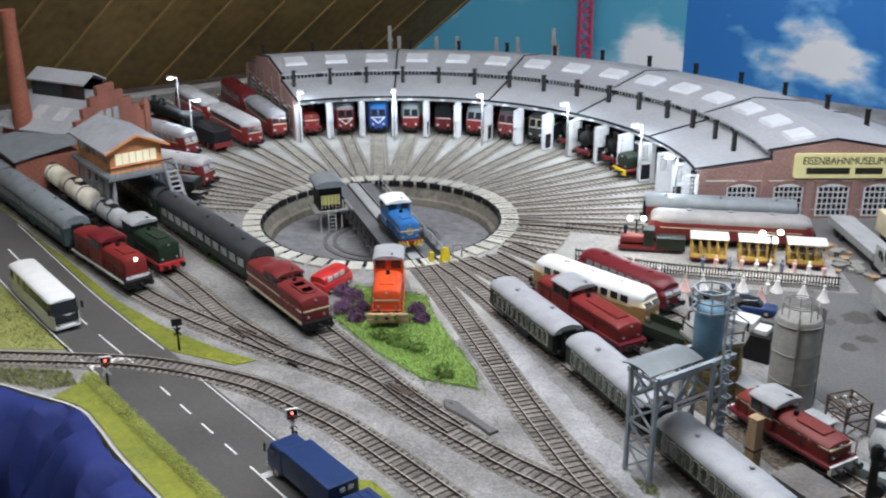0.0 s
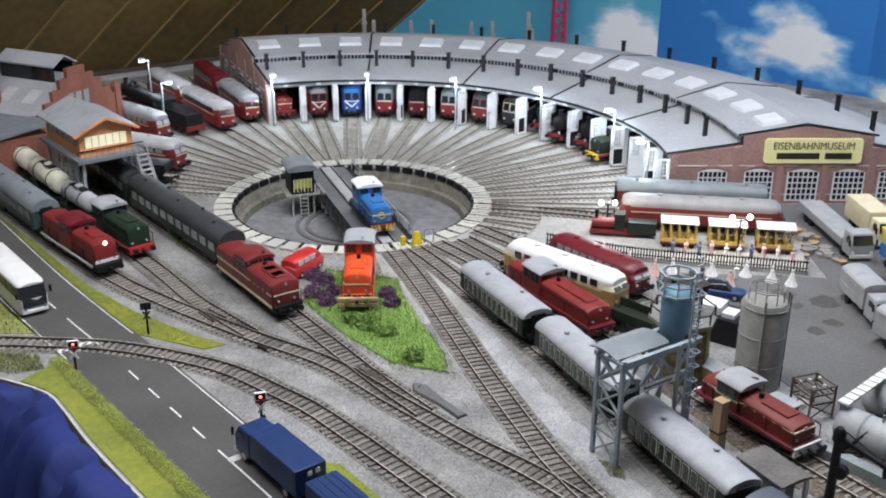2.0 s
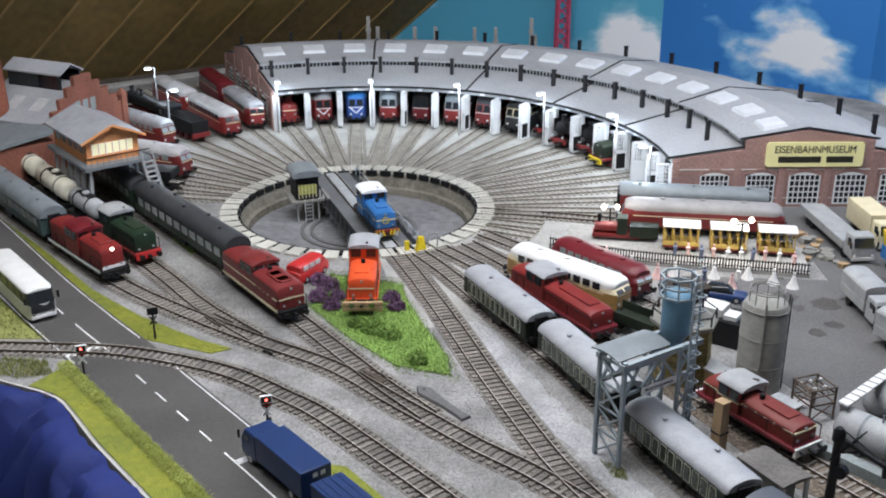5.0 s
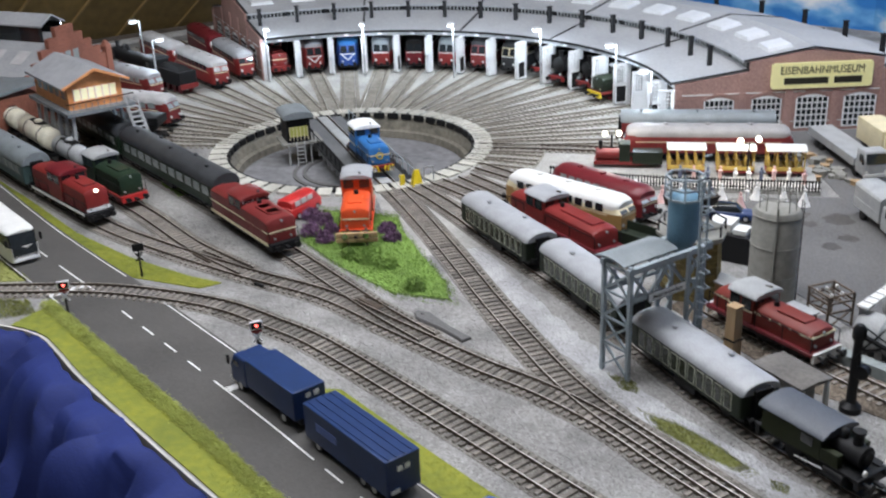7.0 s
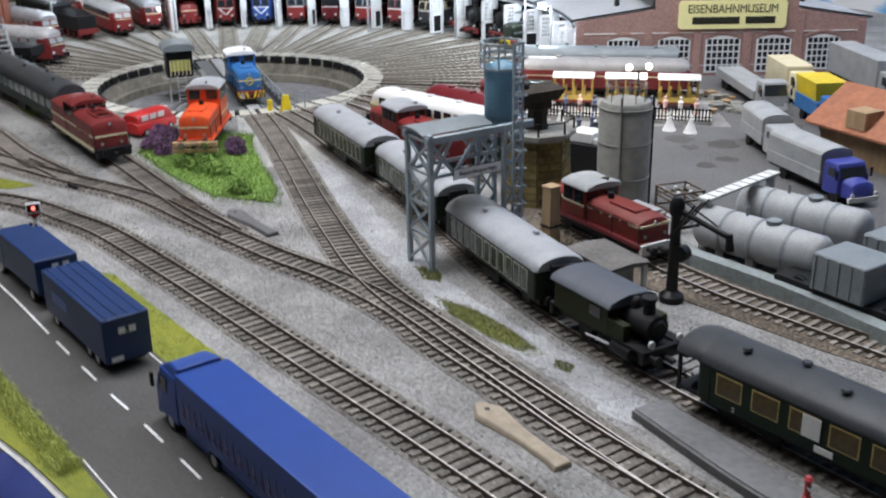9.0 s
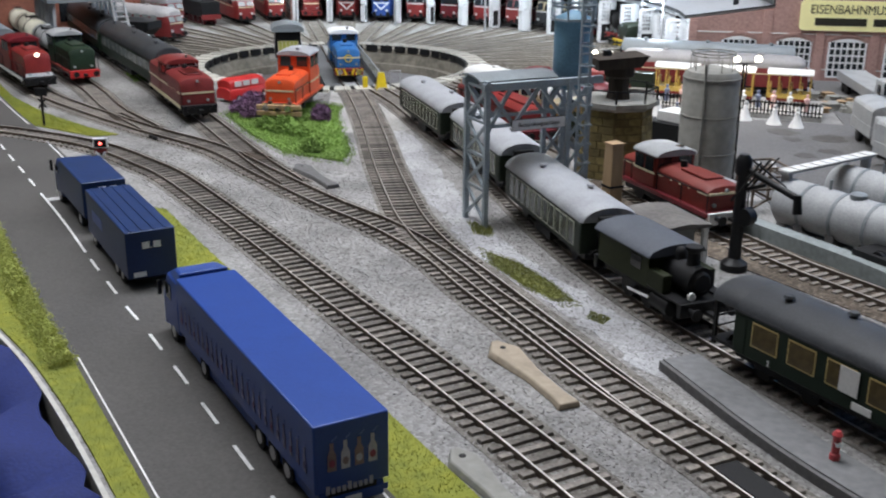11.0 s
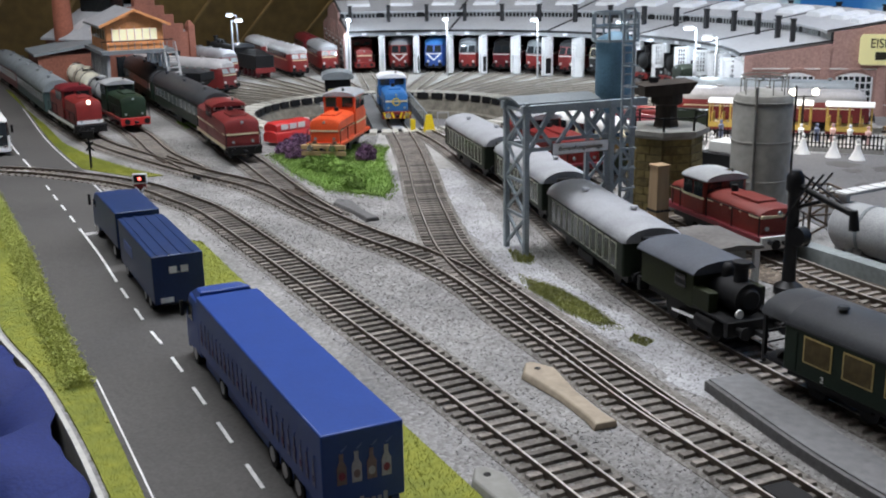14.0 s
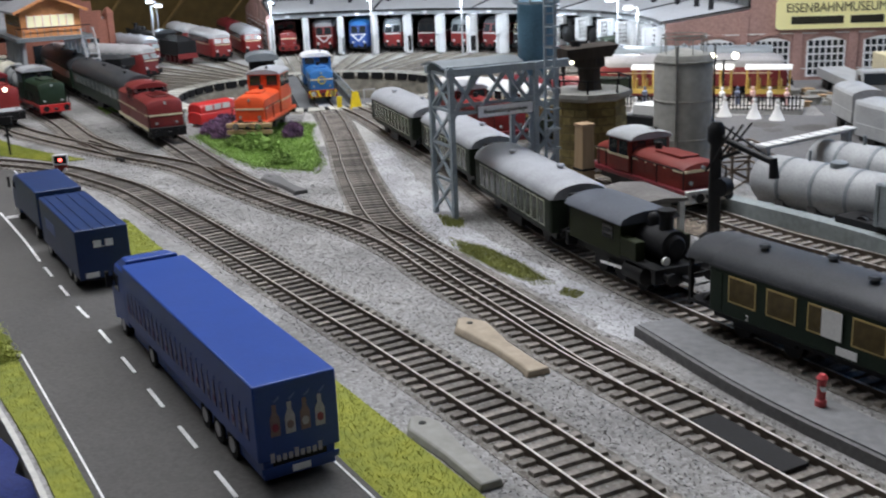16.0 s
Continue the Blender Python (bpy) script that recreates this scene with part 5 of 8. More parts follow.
# red shunter, second red locomotive and railbuses
q = on(T_H, 25.4, 75.0, 1.4)
diesel("diesel_locomotive", *q, "dull oxide-red diesel shunter with cream lines and grey cab roof", 10.6, OXIDE, LIGHTGREY, MAROON, (-3.0, -0.6), hood_w=2.6, hood_h=3.0, cab_h=3.95, stripe=CREAM, band=None, wheels=(-3.0, 0, 3.0), beam=OFFWHITE, lit=False)
q = on(T_G, 11.9, 96.4, 0.8)
diesel("diesel_locomotive", *q, "red diesel locomotive with grey cab roof beside the railbus", 14.4, RED, GREYROOF, MAROON, (-3.9, -0.9), hood_w=2.8, hood_h=3.2, cab_h=4.2, wheels=(-4, 0, 4), lit=False)
a = heading((7.6, 106.2), (18.3, 95.4))
railcar("railbus", 13.6, 100.2, a, "cream railbus with pale roof and row of windows", 14.5, CREAM, OFFWHITE, lower=paint("ochre_paint", (0.42, 0.25, 0.09)), windows=9, top=4.1)
a = heading((13.9, 109.2), (21.6, 99.6))
railcar("railcar", 17.5, 103.7, a, "maroon streamlined railcar with silver window band", 12.6, MAROON, MAROON, windows=8, top=3.6, belt=2.1, glass=PALEGLASS)
a = heading((20.5, 122.6), (42.0, 119.4))
railcar("diesel_locomotive", 31.8, 118.9, a, "long red mainline diesel locomotive with white upper body and grey roof", 19.0, paint("faded_white", (0.5, 0.46, 0.45), 0.5), paint("dull_silver", (0.3, 0.29, 0.29), 0.5), lower=DARKRED, windows=0, top=3.8, face=DARKRED, cat="locomotive", belt=2.2)
coach("passenger_coach", 31.6, 123.4, a, "grey-roofed coach standing by the brick wall", 17.6, DARKRED, MIDROOF, 8, top=4.2, side=3.1)

# open stubs on the left of the roundhouse


def fan_pose(i, r):
    a = FIRST - STEP * i
    return TX + r * math.cos(radians(a)), TY + r * math.sin(radians(a)), a + 180


railcar("railcar", *fan_pose(-1, 40.2 + 8), "red railcar with grey roof beside the shed", 14.5, RED, GREYROOF, windows=7)
railcar("railcar", *fan_pose(-1, 40.2 + 23.6), "dull red railcar trailer beside the shed", 14.5, MAROON, MAROON, windows=7)
railcar("railcar", *fan_pose(-2, 37.6 + 8), "red railcar with white roof on a stub track", 15.0, RED, SILVER, windows=8)
railcar("railcar", *fan_pose(-2, 37.6 + 24), "red railcar with white roof on a stub track", 15.0, RED, SILVER, windows=8)
st = steam("steam_locomotive", *fan_pose(-3, 35 + 19.5)[:2], fan_pose(-3, 0)[2] + 180, "large black steam locomotive with tender and red wheels", length=15)
railcar("railcar", *fan_pose(-4, 39.0 + 7), "dark red railbus with pale roof on a stub track", 13.0, DARKRED, GREYROOF, windows=7, glass=PALEGLASS)
railcar("railcar", *fan_pose(-6, 26.4 + 11), "red streamlined railcar with silver roof on a stub track", 21.0, DARKRED, SILVER, windows=11, glass=PALEGLASS)

# locomotives in the stalls
stall = [
    ("diesel", RED, RED), ("rail", RED, GREYROOF, True, None), ("rail", paint("stall_blue", (0.03, 0.08, 0.3)), BLUE, True, None),
    ("rail", RED, MIDROOF, False, MIDROOF), ("rail", MAROON, MATTBLACK, False, MATTBLACK), ("rail", RED, MIDROOF, False, MIDROOF),
    ("rail", DARKRED, DARKROOF, False, DARKRED), ("rail", DARKROOF, DARKROOF, False, CREAM),
]
for i, row in enumerate(stall):
    x, y, t_ = fan_pose(i, 40.1 + 8.5)
    if row[0] == "diesel":
        diesel("diesel_locomotive", *fan_pose(i, 40.9 + 5), "red diesel shunter standing in a shed stall", 10.0, RED, MAROON, RED, (-3.4, -0.4), wheels=(-2.6, 0, 2.6), stripe=CREAM, lit=False)["group"] = "locomotives in the shed"
    else:
        lab = ("red diesel locomotive with white V nose", "blue diesel locomotive with white V nose", "red diesel locomotive with blue-grey roof", "brownish red weathered diesel locomotive", "red diesel locomotive with blue-grey roof", "dark red diesel locomotive with dark roof", "white-topped dark grey diesel locomotive")[i - 1]
        railcar("diesel_locomotive", x, y, t_, lab + " in a shed stall", 17.0, row[4] or row[1], row[2], lower=row[1], windows=3, top=5.0, w=3.5, vee=row[3], face=row[4] if i in (2, 7) else None, cat="locomotive", line=OFFWHITE, belt=2.75, nose=2.2)["group"] = "locomotives in the shed"
for i, r in ((8, 40.2), (9, 37.5), (10, 38.0)):
    steam("steam_locomotive", *fan_pose(i, r + 7.4), "black steam locomotive with red buffer beam at a stall door", tender=False, length=14)["group"] = "locomotives in the shed"
diesel("small_shunter", *fan_pose(11, 36.5 + 4), "small green and red shunter with yellow beam at a stall", 8.0, OLIVEGREEN, LIGHTGREY, RED, (-2.6, 0.4), wheels=(-1.8, 1.8), beam=YELLOW, lit=False)


def open_wagon(x, y, turn, label, length=9.0):
    ob = thing("hopper_wagon", x, y, 0, turn, label, "wagon")
    h = length / 2
    part("hopper", Shape().loft([[(-h * 0.6, -0.9, 1.2 + RT), (h * 0.6, -0.9, 1.2 + RT), (h * 0.6, 0.9, 1.2 + RT), (-h * 0.6, 0.9, 1.2 + RT)], [(-h, -1.5, 2.6 + RT), (h, -1.5, 2.6 + RT), (h, 1.5, 2.6 + RT), (-h, 1.5, 2.6 + RT)], [(-h, -1.5, 3.5 + RT), (h, -1.5, 3.5 + RT), (h, 1.5, 3.5 + RT), (-h, 1.5, 3.5 + RT)]]), MATTBLACK, ob, smooth=0)
    part("load", Shape().loft([[(-h * 0.9, -1.3, 3.5 + RT), (h * 0.9, -1.3, 3.5 + RT), (h * 0.9, 1.3, 3.5 + RT), (-h * 0.9, 1.3, 3.5 + RT)], [(-h * 0.6, -0.4, 3.9 + RT), (h * 0.6, -0.4, 3.9 + RT), (h * 0.6, 0.4, 3.9 + RT), (-h * 0.6, 0.4, 3.9 + RT)]]), DARKROOF, ob)
    part("frame", Shape().box(-h, -1.1, 0.9 + RT, h, 1.1, 1.2 + RT), BLACK, ob)
    for d in (-1, 1):
        buffers(ob, d * h, d, BLACK)
        wheel(ob, d * (h - 1.6), 0.55, BLACK)
        for k in range(4):
            part("rib", Shape().box(-h * 0.8 + k * h * 0.5, d * 1.5 - 0.05, 2.6 + RT, -h * 0.8 + k * h * 0.5 + 0.15, d * 1.5 + 0.05, 3.5 + RT), MATTBLACK, ob)
    return ob


open_wagon(*fan_pose(-8, 28.6), "dark grey hopper wagon on a short stub track", 8.0)

# ---- buildings ----


def house_place(name, x, y, turn, label, cat):
    return thing(name, x, y, 0, turn, label, cat)


# orange signal cabin on trestles across the coach track; local +x looks along the track to the viewer
cab = house_place("signal_cabin", -43.3, 129.5, heading((-50, 138.5), (-39.5, 125)), "orange wooden signal cabin on grey trestles with lit windows", "signal cabin")
ORANGEWOOD = paint("orange_boards", (0.76, 0.33, 0.13), 0.6)
part("cabin_body", Shape().box(-5.8, -3.3, 7.3, 5.6, 3.3, 10.3).loft([[(x, -3.3, 10.3), (x, 3.3, 10.3), (x, 0, 11.7)] for x in (-5.8, 5.6)]), ORANGEWOOD, cab, smooth=0)
for s_ in (-1, 1):
    part("roof_slope", Shape().loft([[(x, 0, 12.0), (x, s_ * 4.1, 10.2), (x, s_ * 4.1, 9.95), (x, 0, 11.72)] for x in (-6.5, 6.4)]), GREYROOF, cab, "grey felt roof", smooth=0)
    part("barge_board", Shape().bar((6.42, 0, 11.86), (6.42, s_ * 4.1, 10.06), 0.12, 0.3), ORANGEWOOD, cab)
    for k in range(5):
        part("side_window", Shape().box(-4.6 + k * 2, min(s_ * 3.3, s_ * 3.36), 8.5, -3.2 + k * 2, max(s_ * 3.3, s_ * 3.36), 9.7), PALEGLASS, cab)
for k in range(6):
    part("front_window", Shape().box(5.6, -2.55 + k * 0.88, 8.3, 5.66, -1.82 + k * 0.88, 9.7), LITWIN, cab, "warm lit window pane")
    part("mullion", Shape().box(5.6, -2.64 + k * 0.88, 8.2, 5.72, -2.56 + k * 0.88, 9.8), WHITE, cab)
part("sill_board", Shape().box(5.6, -3.3, 7.9, 5.75, 3.3, 8.15), ORANGEWOOD, cab)
part("platform", Shape().box(-6.2, -4.2, 6.9, 7.2, 4.2, 7.3), MIDROOF, cab, "grey plank platform")
for k in range(12):
    part("rail_post", Shape().box(7.0, -4.1 + k * 0.745, 7.3, 7.08, -4.04 + k * 0.745, 8.2), MIDROOF, cab)
part("rail_bar", Shape().box(7.0, -4.1, 8.35, 7.12, 4.1, 8.47), MATTBLACK, cab)
for s_ in (-1, 1):
    for k in range(6):
        x = -5.5 + k * 2.4
        part("trestle_post", Shape().bar((x, s_ * 3.6, 0), (x, s_ * 3.4, 6.9), 0.35), STEEL if s_ > 0 else LIGHTGREY, cab)
        if k < 5:
            part("trestle_brace", Shape().bar((x, s_ * 3.6, 0.4), (x + 2.4, s_ * 3.45, 6.4), 0.2), LIGHTGREY, cab)
for k in range(12):
    part("stair_tread", Shape().box(7.2 + k * 0.34, 2.9, 6.8 - k * 0.55, 7.7 + k * 0.34, 4.3, 6.92 - k * 0.55), LIGHTGREY, cab)
for y in (2.9, 4.3):
    part("stringer", Shape().bar((7.2, y, 6.9), (11.5, y, 0.1), 0.15, 0.4), LIGHTGREY, cab)
    part("stair_rail", Shape().bar((7.2, y, 8.1), (11.5, y, 1.3), 0.1), LIGHTGREY, cab)

# brick works with stepped gable, lantern roof and chimney
fac = house_place("brick_works", -51.0, 149.5, -25, "red-brick works hall with stepped gable and grey lantern roof", "factory")
FBRICK = material("works_brick", (0.27, 0.1, 0.065), 0.85, vary=0.4, grain=350, blotch=20, bump=0.3)
steps = [(-10, 0), (-10, 8.2), (-8.2, 8.2), (-8.2, 9.6), (-6.2, 9.6), (-6.2, 11.2), (-4.2, 11.2), (-4.2, 12.7), (-2.2, 12.7), (-2.2, 14.2), (2.2, 14.2), (2.2, 12.7), (4.2, 12.7), (4.2, 11.2), (6.2, 11.2), (6.2, 9.6), (8.2, 9.6), (8.2, 8.2), (10, 8.2), (10, 0)]
fac.scale = (0.8, 0.8, 0.88)
part("stepped_gable", Shape().extrude(steps, -0.5, 0.3), FBRICK, fac, smooth=0)
part("hall_wall", Shape().box(-16, -9.7, 0, -0.5, 9.7, 7.8), FBRICK, fac)
for s_ in (-1, 1):
    part("hall_roof", Shape().loft([[(x, s_ * 10.3, 7.6), (x, s_ * 10.3, 7.9), (x, 0, 13.0), (x, 0, 12.6)] for x in (-16.6, -0.4)]), SHEDROOF, fac, "grey roof", smooth=0)
    for k in range(2):
        part("roof_light", Shape().loft([[(x, s_ * 7.6, 9.15), (x, s_ * 4.6, 10.62), (x, s_ * 4.6, 10.75), (x, s_ * 7.6, 9.28)] for x in (-6 - k * 5.5, -3.4 - k * 5.5)]), SILVER, fac, "pale roof light", smooth=0)
    part("lantern_side", Shape().box(-15, s_ * 2.4 - 0.1, 11.6, -2.5, s_ * 2.4 + 0.1, 14.4), GLASS, fac, "dark glazed lantern side")
    part("lantern_roof", Shape().loft([[(x, s_ * 3.0, 14.2), (x, s_ * 3.0, 14.45), (x, 0, 15.9), (x, 0, 15.6)] for x in (-15.6, -2.0)]), SHEDROOF, fac, smooth=0)
for y in (-1.9, 0, 1.9):
    part("gable_window", Shape().box(0.3, y - 0.65, 8.0, 0.36, y + 0.65, 10.2), PALEGLASS, fac, "pale lattice gable window")
for y in (-6, 6):
    part("gable_window", Shape().box(0.3, y - 1.0, 2.0, 0.36, y + 1.0, 5.2), GLASS, fac)
part("corner_turret", Shape().box(-0.7, 9.2, 0, 0.6, 10.6, 9.0).loft([[(-0.8, 9.1, 9.0), (0.7, 9.1, 9.0), (0.7, 10.7, 9.0), (-0.8, 10.7, 9.0)], [(-0.2, 9.7, 10.0), (0.1, 9.7, 10.0), (0.1, 10.1, 10.0), (-0.2, 10.1, 10.0)]]), FBRICK, fac)
ann = house_place("brick_annexe", -58.5, 142.0, heading((-50, 138.5), (-39.5, 125)), "low red-brick annexe with arched dark doorway", "building")
part("annexe_wall", Shape().box(-6, -5, 0, 6, 3.4, 5.6), FBRICK, ann)
part("annexe_roof", Shape().loft([[(x, -5.4, 5.5), (x, -5.4, 5.8), (x, 3.8, 7.2), (x, 3.8, 6.8)] for x in (-6.4, 6.4)]), MIDROOF, ann, "grey lean-to roof", smooth=0)
part("doorway", Shape().box(6.0, -1.0, 0.5, 6.06, 0.6, 3.6), MATTBLACK, ann, "dark arched doorway")
stack = house_place("factory_chimney", -62.4, 147.2, 20, "tall tapering red-brick factory chimney on square base", "chimney")
STACKBRICK = material("stack_brick", (0.3, 0.1, 0.06), 0.85, vary=0.35, grain=350, blotch=20, bump=0.3)
part("base_block", Shape().box(-2.6, -2.6, 0, 2.6, 2.6, 5.4), STACKBRICK, stack)
part("base_cornice", Shape().box(-2.9, -2.9, 5.2, 2.9, 2.9, 5.8), FBRICK, stack)
part("shaft", Shape().lathe((0, 0), [(1.5, 5.7), (1.4, 7), (0.95, 22), (1.1, 22.6), (1.1, 23.4)], 12), STACKBRICK, stack)

# coaling / sanding gantry with blue tank
gt = thing("sanding_gantry", 13.4, 69.6, 0, heading((13.4, 69.6), (20.0, 74.0)), "grey-blue steel sanding gantry spanning a track, with blue tank", "gantry")
for y, x0 in ((-1.35, 0.0), (1.35, 0.0)):
    part("leg", Shape().bar((x0, y, 0), (x0, y, 9.2), 0.3), STEEL, gt)
for k in range(4):
    z0, z1 = 0.3 + k * 2.1, 0.3 + (k + 1) * 2.1
    part("leg_brace", Shape().bar((0, -1.35, z0), (0, 1.35, z1), 0.16), STEEL, gt)
    part("leg_brace", Shape().bar((0, 1.35, z0), (0, -1.35, z1), 0.16), STEEL, gt)
    part("leg_tie", Shape().bar((0, -1.35, z1), (0, 1.35, z1), 0.16), STEEL, gt)
for y in (-1.35, 1.35):
    part("top_beam", Shape().box(-0.3, y - 0.18, 8.6, 8.0, y + 0.18, 9.05), STEEL, gt)
    part("lower_beam", Shape().box(0, y - 0.12, 6.35, 7.2, y + 0.12, 6.55), STEEL, gt)
    for k in range(4):
        part("lattice_bar", Shape().bar((k * 1.8, y, 6.45 if k % 2 else 8.7), (k * 1.8 + 1.8, y, 8.7 if k % 2 else 6.45), 0.2), STEEL, gt)
    part("knee_brace", Shape().bar((0, y, 6.0), (1.5, y, 8.6), 0.2), STEEL, gt)
part("canopy", Shape().loft([[(x, -0.8 + 3.0 * k / 8, 8.95 + 0.4 * math.sin(math.pi * (k + 1) / 10)) for k in range(9)] + [(x, 2.2 - 3.0 * k / 8, 8.87 + 0.36 * math.sin(math.pi * (9 - k) / 10)) for k in range(9)] for x in (-0.2, 5.2)]), MIDROOF, gt, "curved grey canopy sheet")
for x in (5.6, 7.0):
    for y in (-1.5, 1.5):
        part("tower_leg", Shape().bar((x, y, 0), (x, y, 9.0), 0.26), STEEL, gt)
for y in (-1.5, 1.5):
    for k in range(5):
        part("tower_brace", Shape().bar((5.6, y, k * 1.75), (7.0, y, k * 1.75 + 1.75), 0.15), STEEL, gt)
        part("tower_brace", Shape().bar((7.0, y, k * 1.75), (5.6, y, k * 1.75 + 1.75), 0.15), STEEL, gt)
part("tank", Shape().lathe((6.8, 0.4), [(0.5, 8.0), (1.1, 9.1), (1.15, 9.2), (1.15, 12.3), (1.05, 12.5), (0.2, 12.9)], 20), TANKBLUE, gt, "blue cylindrical sand tank")
g = Shape()
for k in range(8):
    a = TAU * k / 8
    part("tank_rail_post", Shape().bar((6.8 + 1.4 * math.cos(a), 0.4 + 1.4 * math.sin(a), 12.3), (6.8 + 1.4 * math.cos(a), 0.4 + 1.4 * math.sin(a), 14.0), 0.1), STEEL, gt)
    for z_ in (12.4, 13.2, 14.0):
        b = TAU * (k + 1) / 8
        part("tank_rail", Shape().bar((6.8 + 1.4 * math.cos(a), 0.4 + 1.4 * math.sin(a), z_), (6.8 + 1.4 * math.cos(b), 0.4 + 1.4 * math.sin(b), z_), 0.14), STEEL, gt)
lad = part("ladder", Shape().bar((5.9, -2.1, 0), (5.9, -2.1, 14.3), 0.14).bar((6.6, -2.1, 0), (6.6, -2.1, 14.3), 0.14), STEEL, gt, "caged ladder")
for k in range(26):
    part("rung", Shape().bar((5.9, -2.1, 0.5 + k * 0.63), (6.6, -2.1, 0.5 + k * 0.63), 0.1), STEEL, lad)
for k in range(11):
    part("cage_hoop", Shape().bar((5.9, -2.1, 1.5 + k * 1.2), (6.0, -2.75, 1.5 + k * 1.2), 0.09).bar((6.0, -2.75, 1.5 + k * 1.2), (6.5, -2.75, 1.5 + k * 1.2), 0.09).bar((6.5, -2.75, 1.5 + k * 1.2), (6.6, -2.1, 1.5 + k * 1.2), 0.09), STEEL, lad)
sg = part("sign_plate", Shape().box(1.6, -1.62, 6.1, 5.3, -1.55, 6.75), WHITE, gt, "white sign plate with dark border")
part("sign_border", Shape().box(1.57, -1.6, 6.07, 5.33, -1.52, 6.78), BLACK, sg)
lettering("Besandungsanlage", sg, (3.45, -1.63, 6.42), 0.36, LETTER, 2.9)

# stone tower with dark lookout
DARKTIMBER = material("dark_timber", (0.055, 0.045, 0.037), 0.8, vary=0.5, grain=200, blotch=60, bump=0.4, streak=(1, 1, 0.2))
tw = thing("stone_tower", 22.0, 83.7, 0, 20, "octagonal ochre stone tower with dark lookout and railing", "tower")
tw.scale = (1, 1, 0.87)
oct_ = lambda r, z: [(r * math.cos(TAU * (k + 0.5) / 8), r * math.sin(TAU * (k + 0.5) / 8), z) for k in range(8)]
part("shaft", Shape().loft([oct_(2.65, 0), oct_(2.45, 5.9)]), BRICK_OCHRE, tw, smooth=0)
STONE = material("tower_stone", (0.2, 0.155, 0.06), 0.9, vary=0.45, grain=300, blotch=60, bump=0.4, piece=0.25)
for row in range(9):
    for k in range(8):
        r = 2.65 - 0.2 * (row + 0.5) / 9
        for half in range(2):
            a0 = TAU * (k + 0.5) / 8
            p0, p1 = Vector((r * math.cos(a0), r * math.sin(a0), 0)), Vector((r * math.cos(a0 + TAU / 8), r * math.sin(a0 + TAU / 8), 0))
            cut = 0.5 if row % 2 else 0.34
            a_, b_ = (p0.lerp(p1, 0.02), p0.lerp(p1, cut - 0.02)) if half == 0 else (p0.lerp(p1, cut + 0.02), p0.lerp(p1, 0.98))
            zc = (row + 0.5) * 5.9 / 9
            part("stone", Shape().bar((a_.x, a_.y, zc), (b_.x, b_.y, zc), 0.2, 0.56), STONE, tw, smooth=0)
part("cornice", Shape().loft([oct_(2.6, 5.8), oct_(3.0, 6.1), oct_(3.0, 6.45), oct_(2.8, 6.5)]), CONCRETE, tw, smooth=0)
part("lookout", Shape().lathe((0, 0), [(0.95, 6.4), (0.8, 7.2), (0.78, 8.2), (1.15, 8.4), (1.15, 9.3)], 8), DARKTIMBER, tw)
part("lookout_roof", Shape().loft([[(-2.0, -1.2, 9.0), (1.2, -1.2, 9.2), (1.2, 1.2, 9.2), (-2.0, 1.2, 9.0)], [(-2.1, -1.4, 9.9), (1.7, -1.4, 10.15), (1.7, 1.4, 10.15), (-2.1, 1.4, 9.9)]]), DARKTIMBER, tw)
part("lookout_vent", Shape().cyl((-0.9, 0.3, 9.9), (-0.9, 0.3, 10.4), 0.35, n=8), MATTBLACK, tw)
for k in range(8):
    a, b = TAU * (k + 0.5) / 8, TAU * (k + 1.5) / 8
    part("railing_post", Shape().bar((2.8 * math.cos(a), 2.8 * math.sin(a), 6.4), (2.8 * math.cos(a), 2.8 * math.sin(a), 7.6), 0.12), MATTBLACK, tw)
    part("railing", Shape().bar((2.8 * math.cos(a), 2.8 * math.sin(a), 7.5), (2.8 * math.cos(b), 2.8 * math.sin(b), 7.5), 0.1), MATTBLACK, tw)
pil = thing("timber_pillar", 21.8, 69.0, 0, -55, "pale timber-clad square pillar beside the red shunter", "pillar")
part("shaft", Shape().loft([[(-0.5, -0.5, 0), (0.5, -0.5, 0), (0.5, 0.5, 0), (-0.5, 0.5, 0)], [(-0.4, -0.4, 5.6), (0.4, -0.4, 5.6), (0.4, 0.4, 5.6), (-0.4, 0.4, 5.6)]]), TIMBER, pil, bevel=0.05)
part("band", Shape().box(-0.49, -0.49, 3.0, 0.49, 0.49, 3.12), MATTBLACK, pil)
part("cap", Shape().box(-0.45, -0.45, 5.6, 0.45, 0.45, 5.72), TIMBER, pil)
hut = thing("lineside_shed", 24.9, 65.2, 0, heading((22.5, 71), (26.8, 63.2)), "low grey-roofed lineside shed with pale posts", "shed")
part("roof", Shape().loft([[(x, -1.5, 3.1), (x, 1.5, 3.1), (x, 1.5, 3.3), (x, 0, 3.5), (x, -1.5, 3.3)] for x in (-2.2, 2.4)]), material("hut_roofing", (0.15, 0.14, 0.13), 0.85, vary=0.4, grain=300, blotch=40), hut, smooth=0)
hut.scale = (1, 1, 0.76)
part("wall", Shape().box(-2.0, -1.2, 0, 1.2, 1.2, 3.1), CONCRETE, hut)
for y in (-1.2, 1.2):
    part("post", Shape().box(2.05, y - 0.15, 0, 2.3, y + 0.15, 3.1), OFFWHITE, hut)

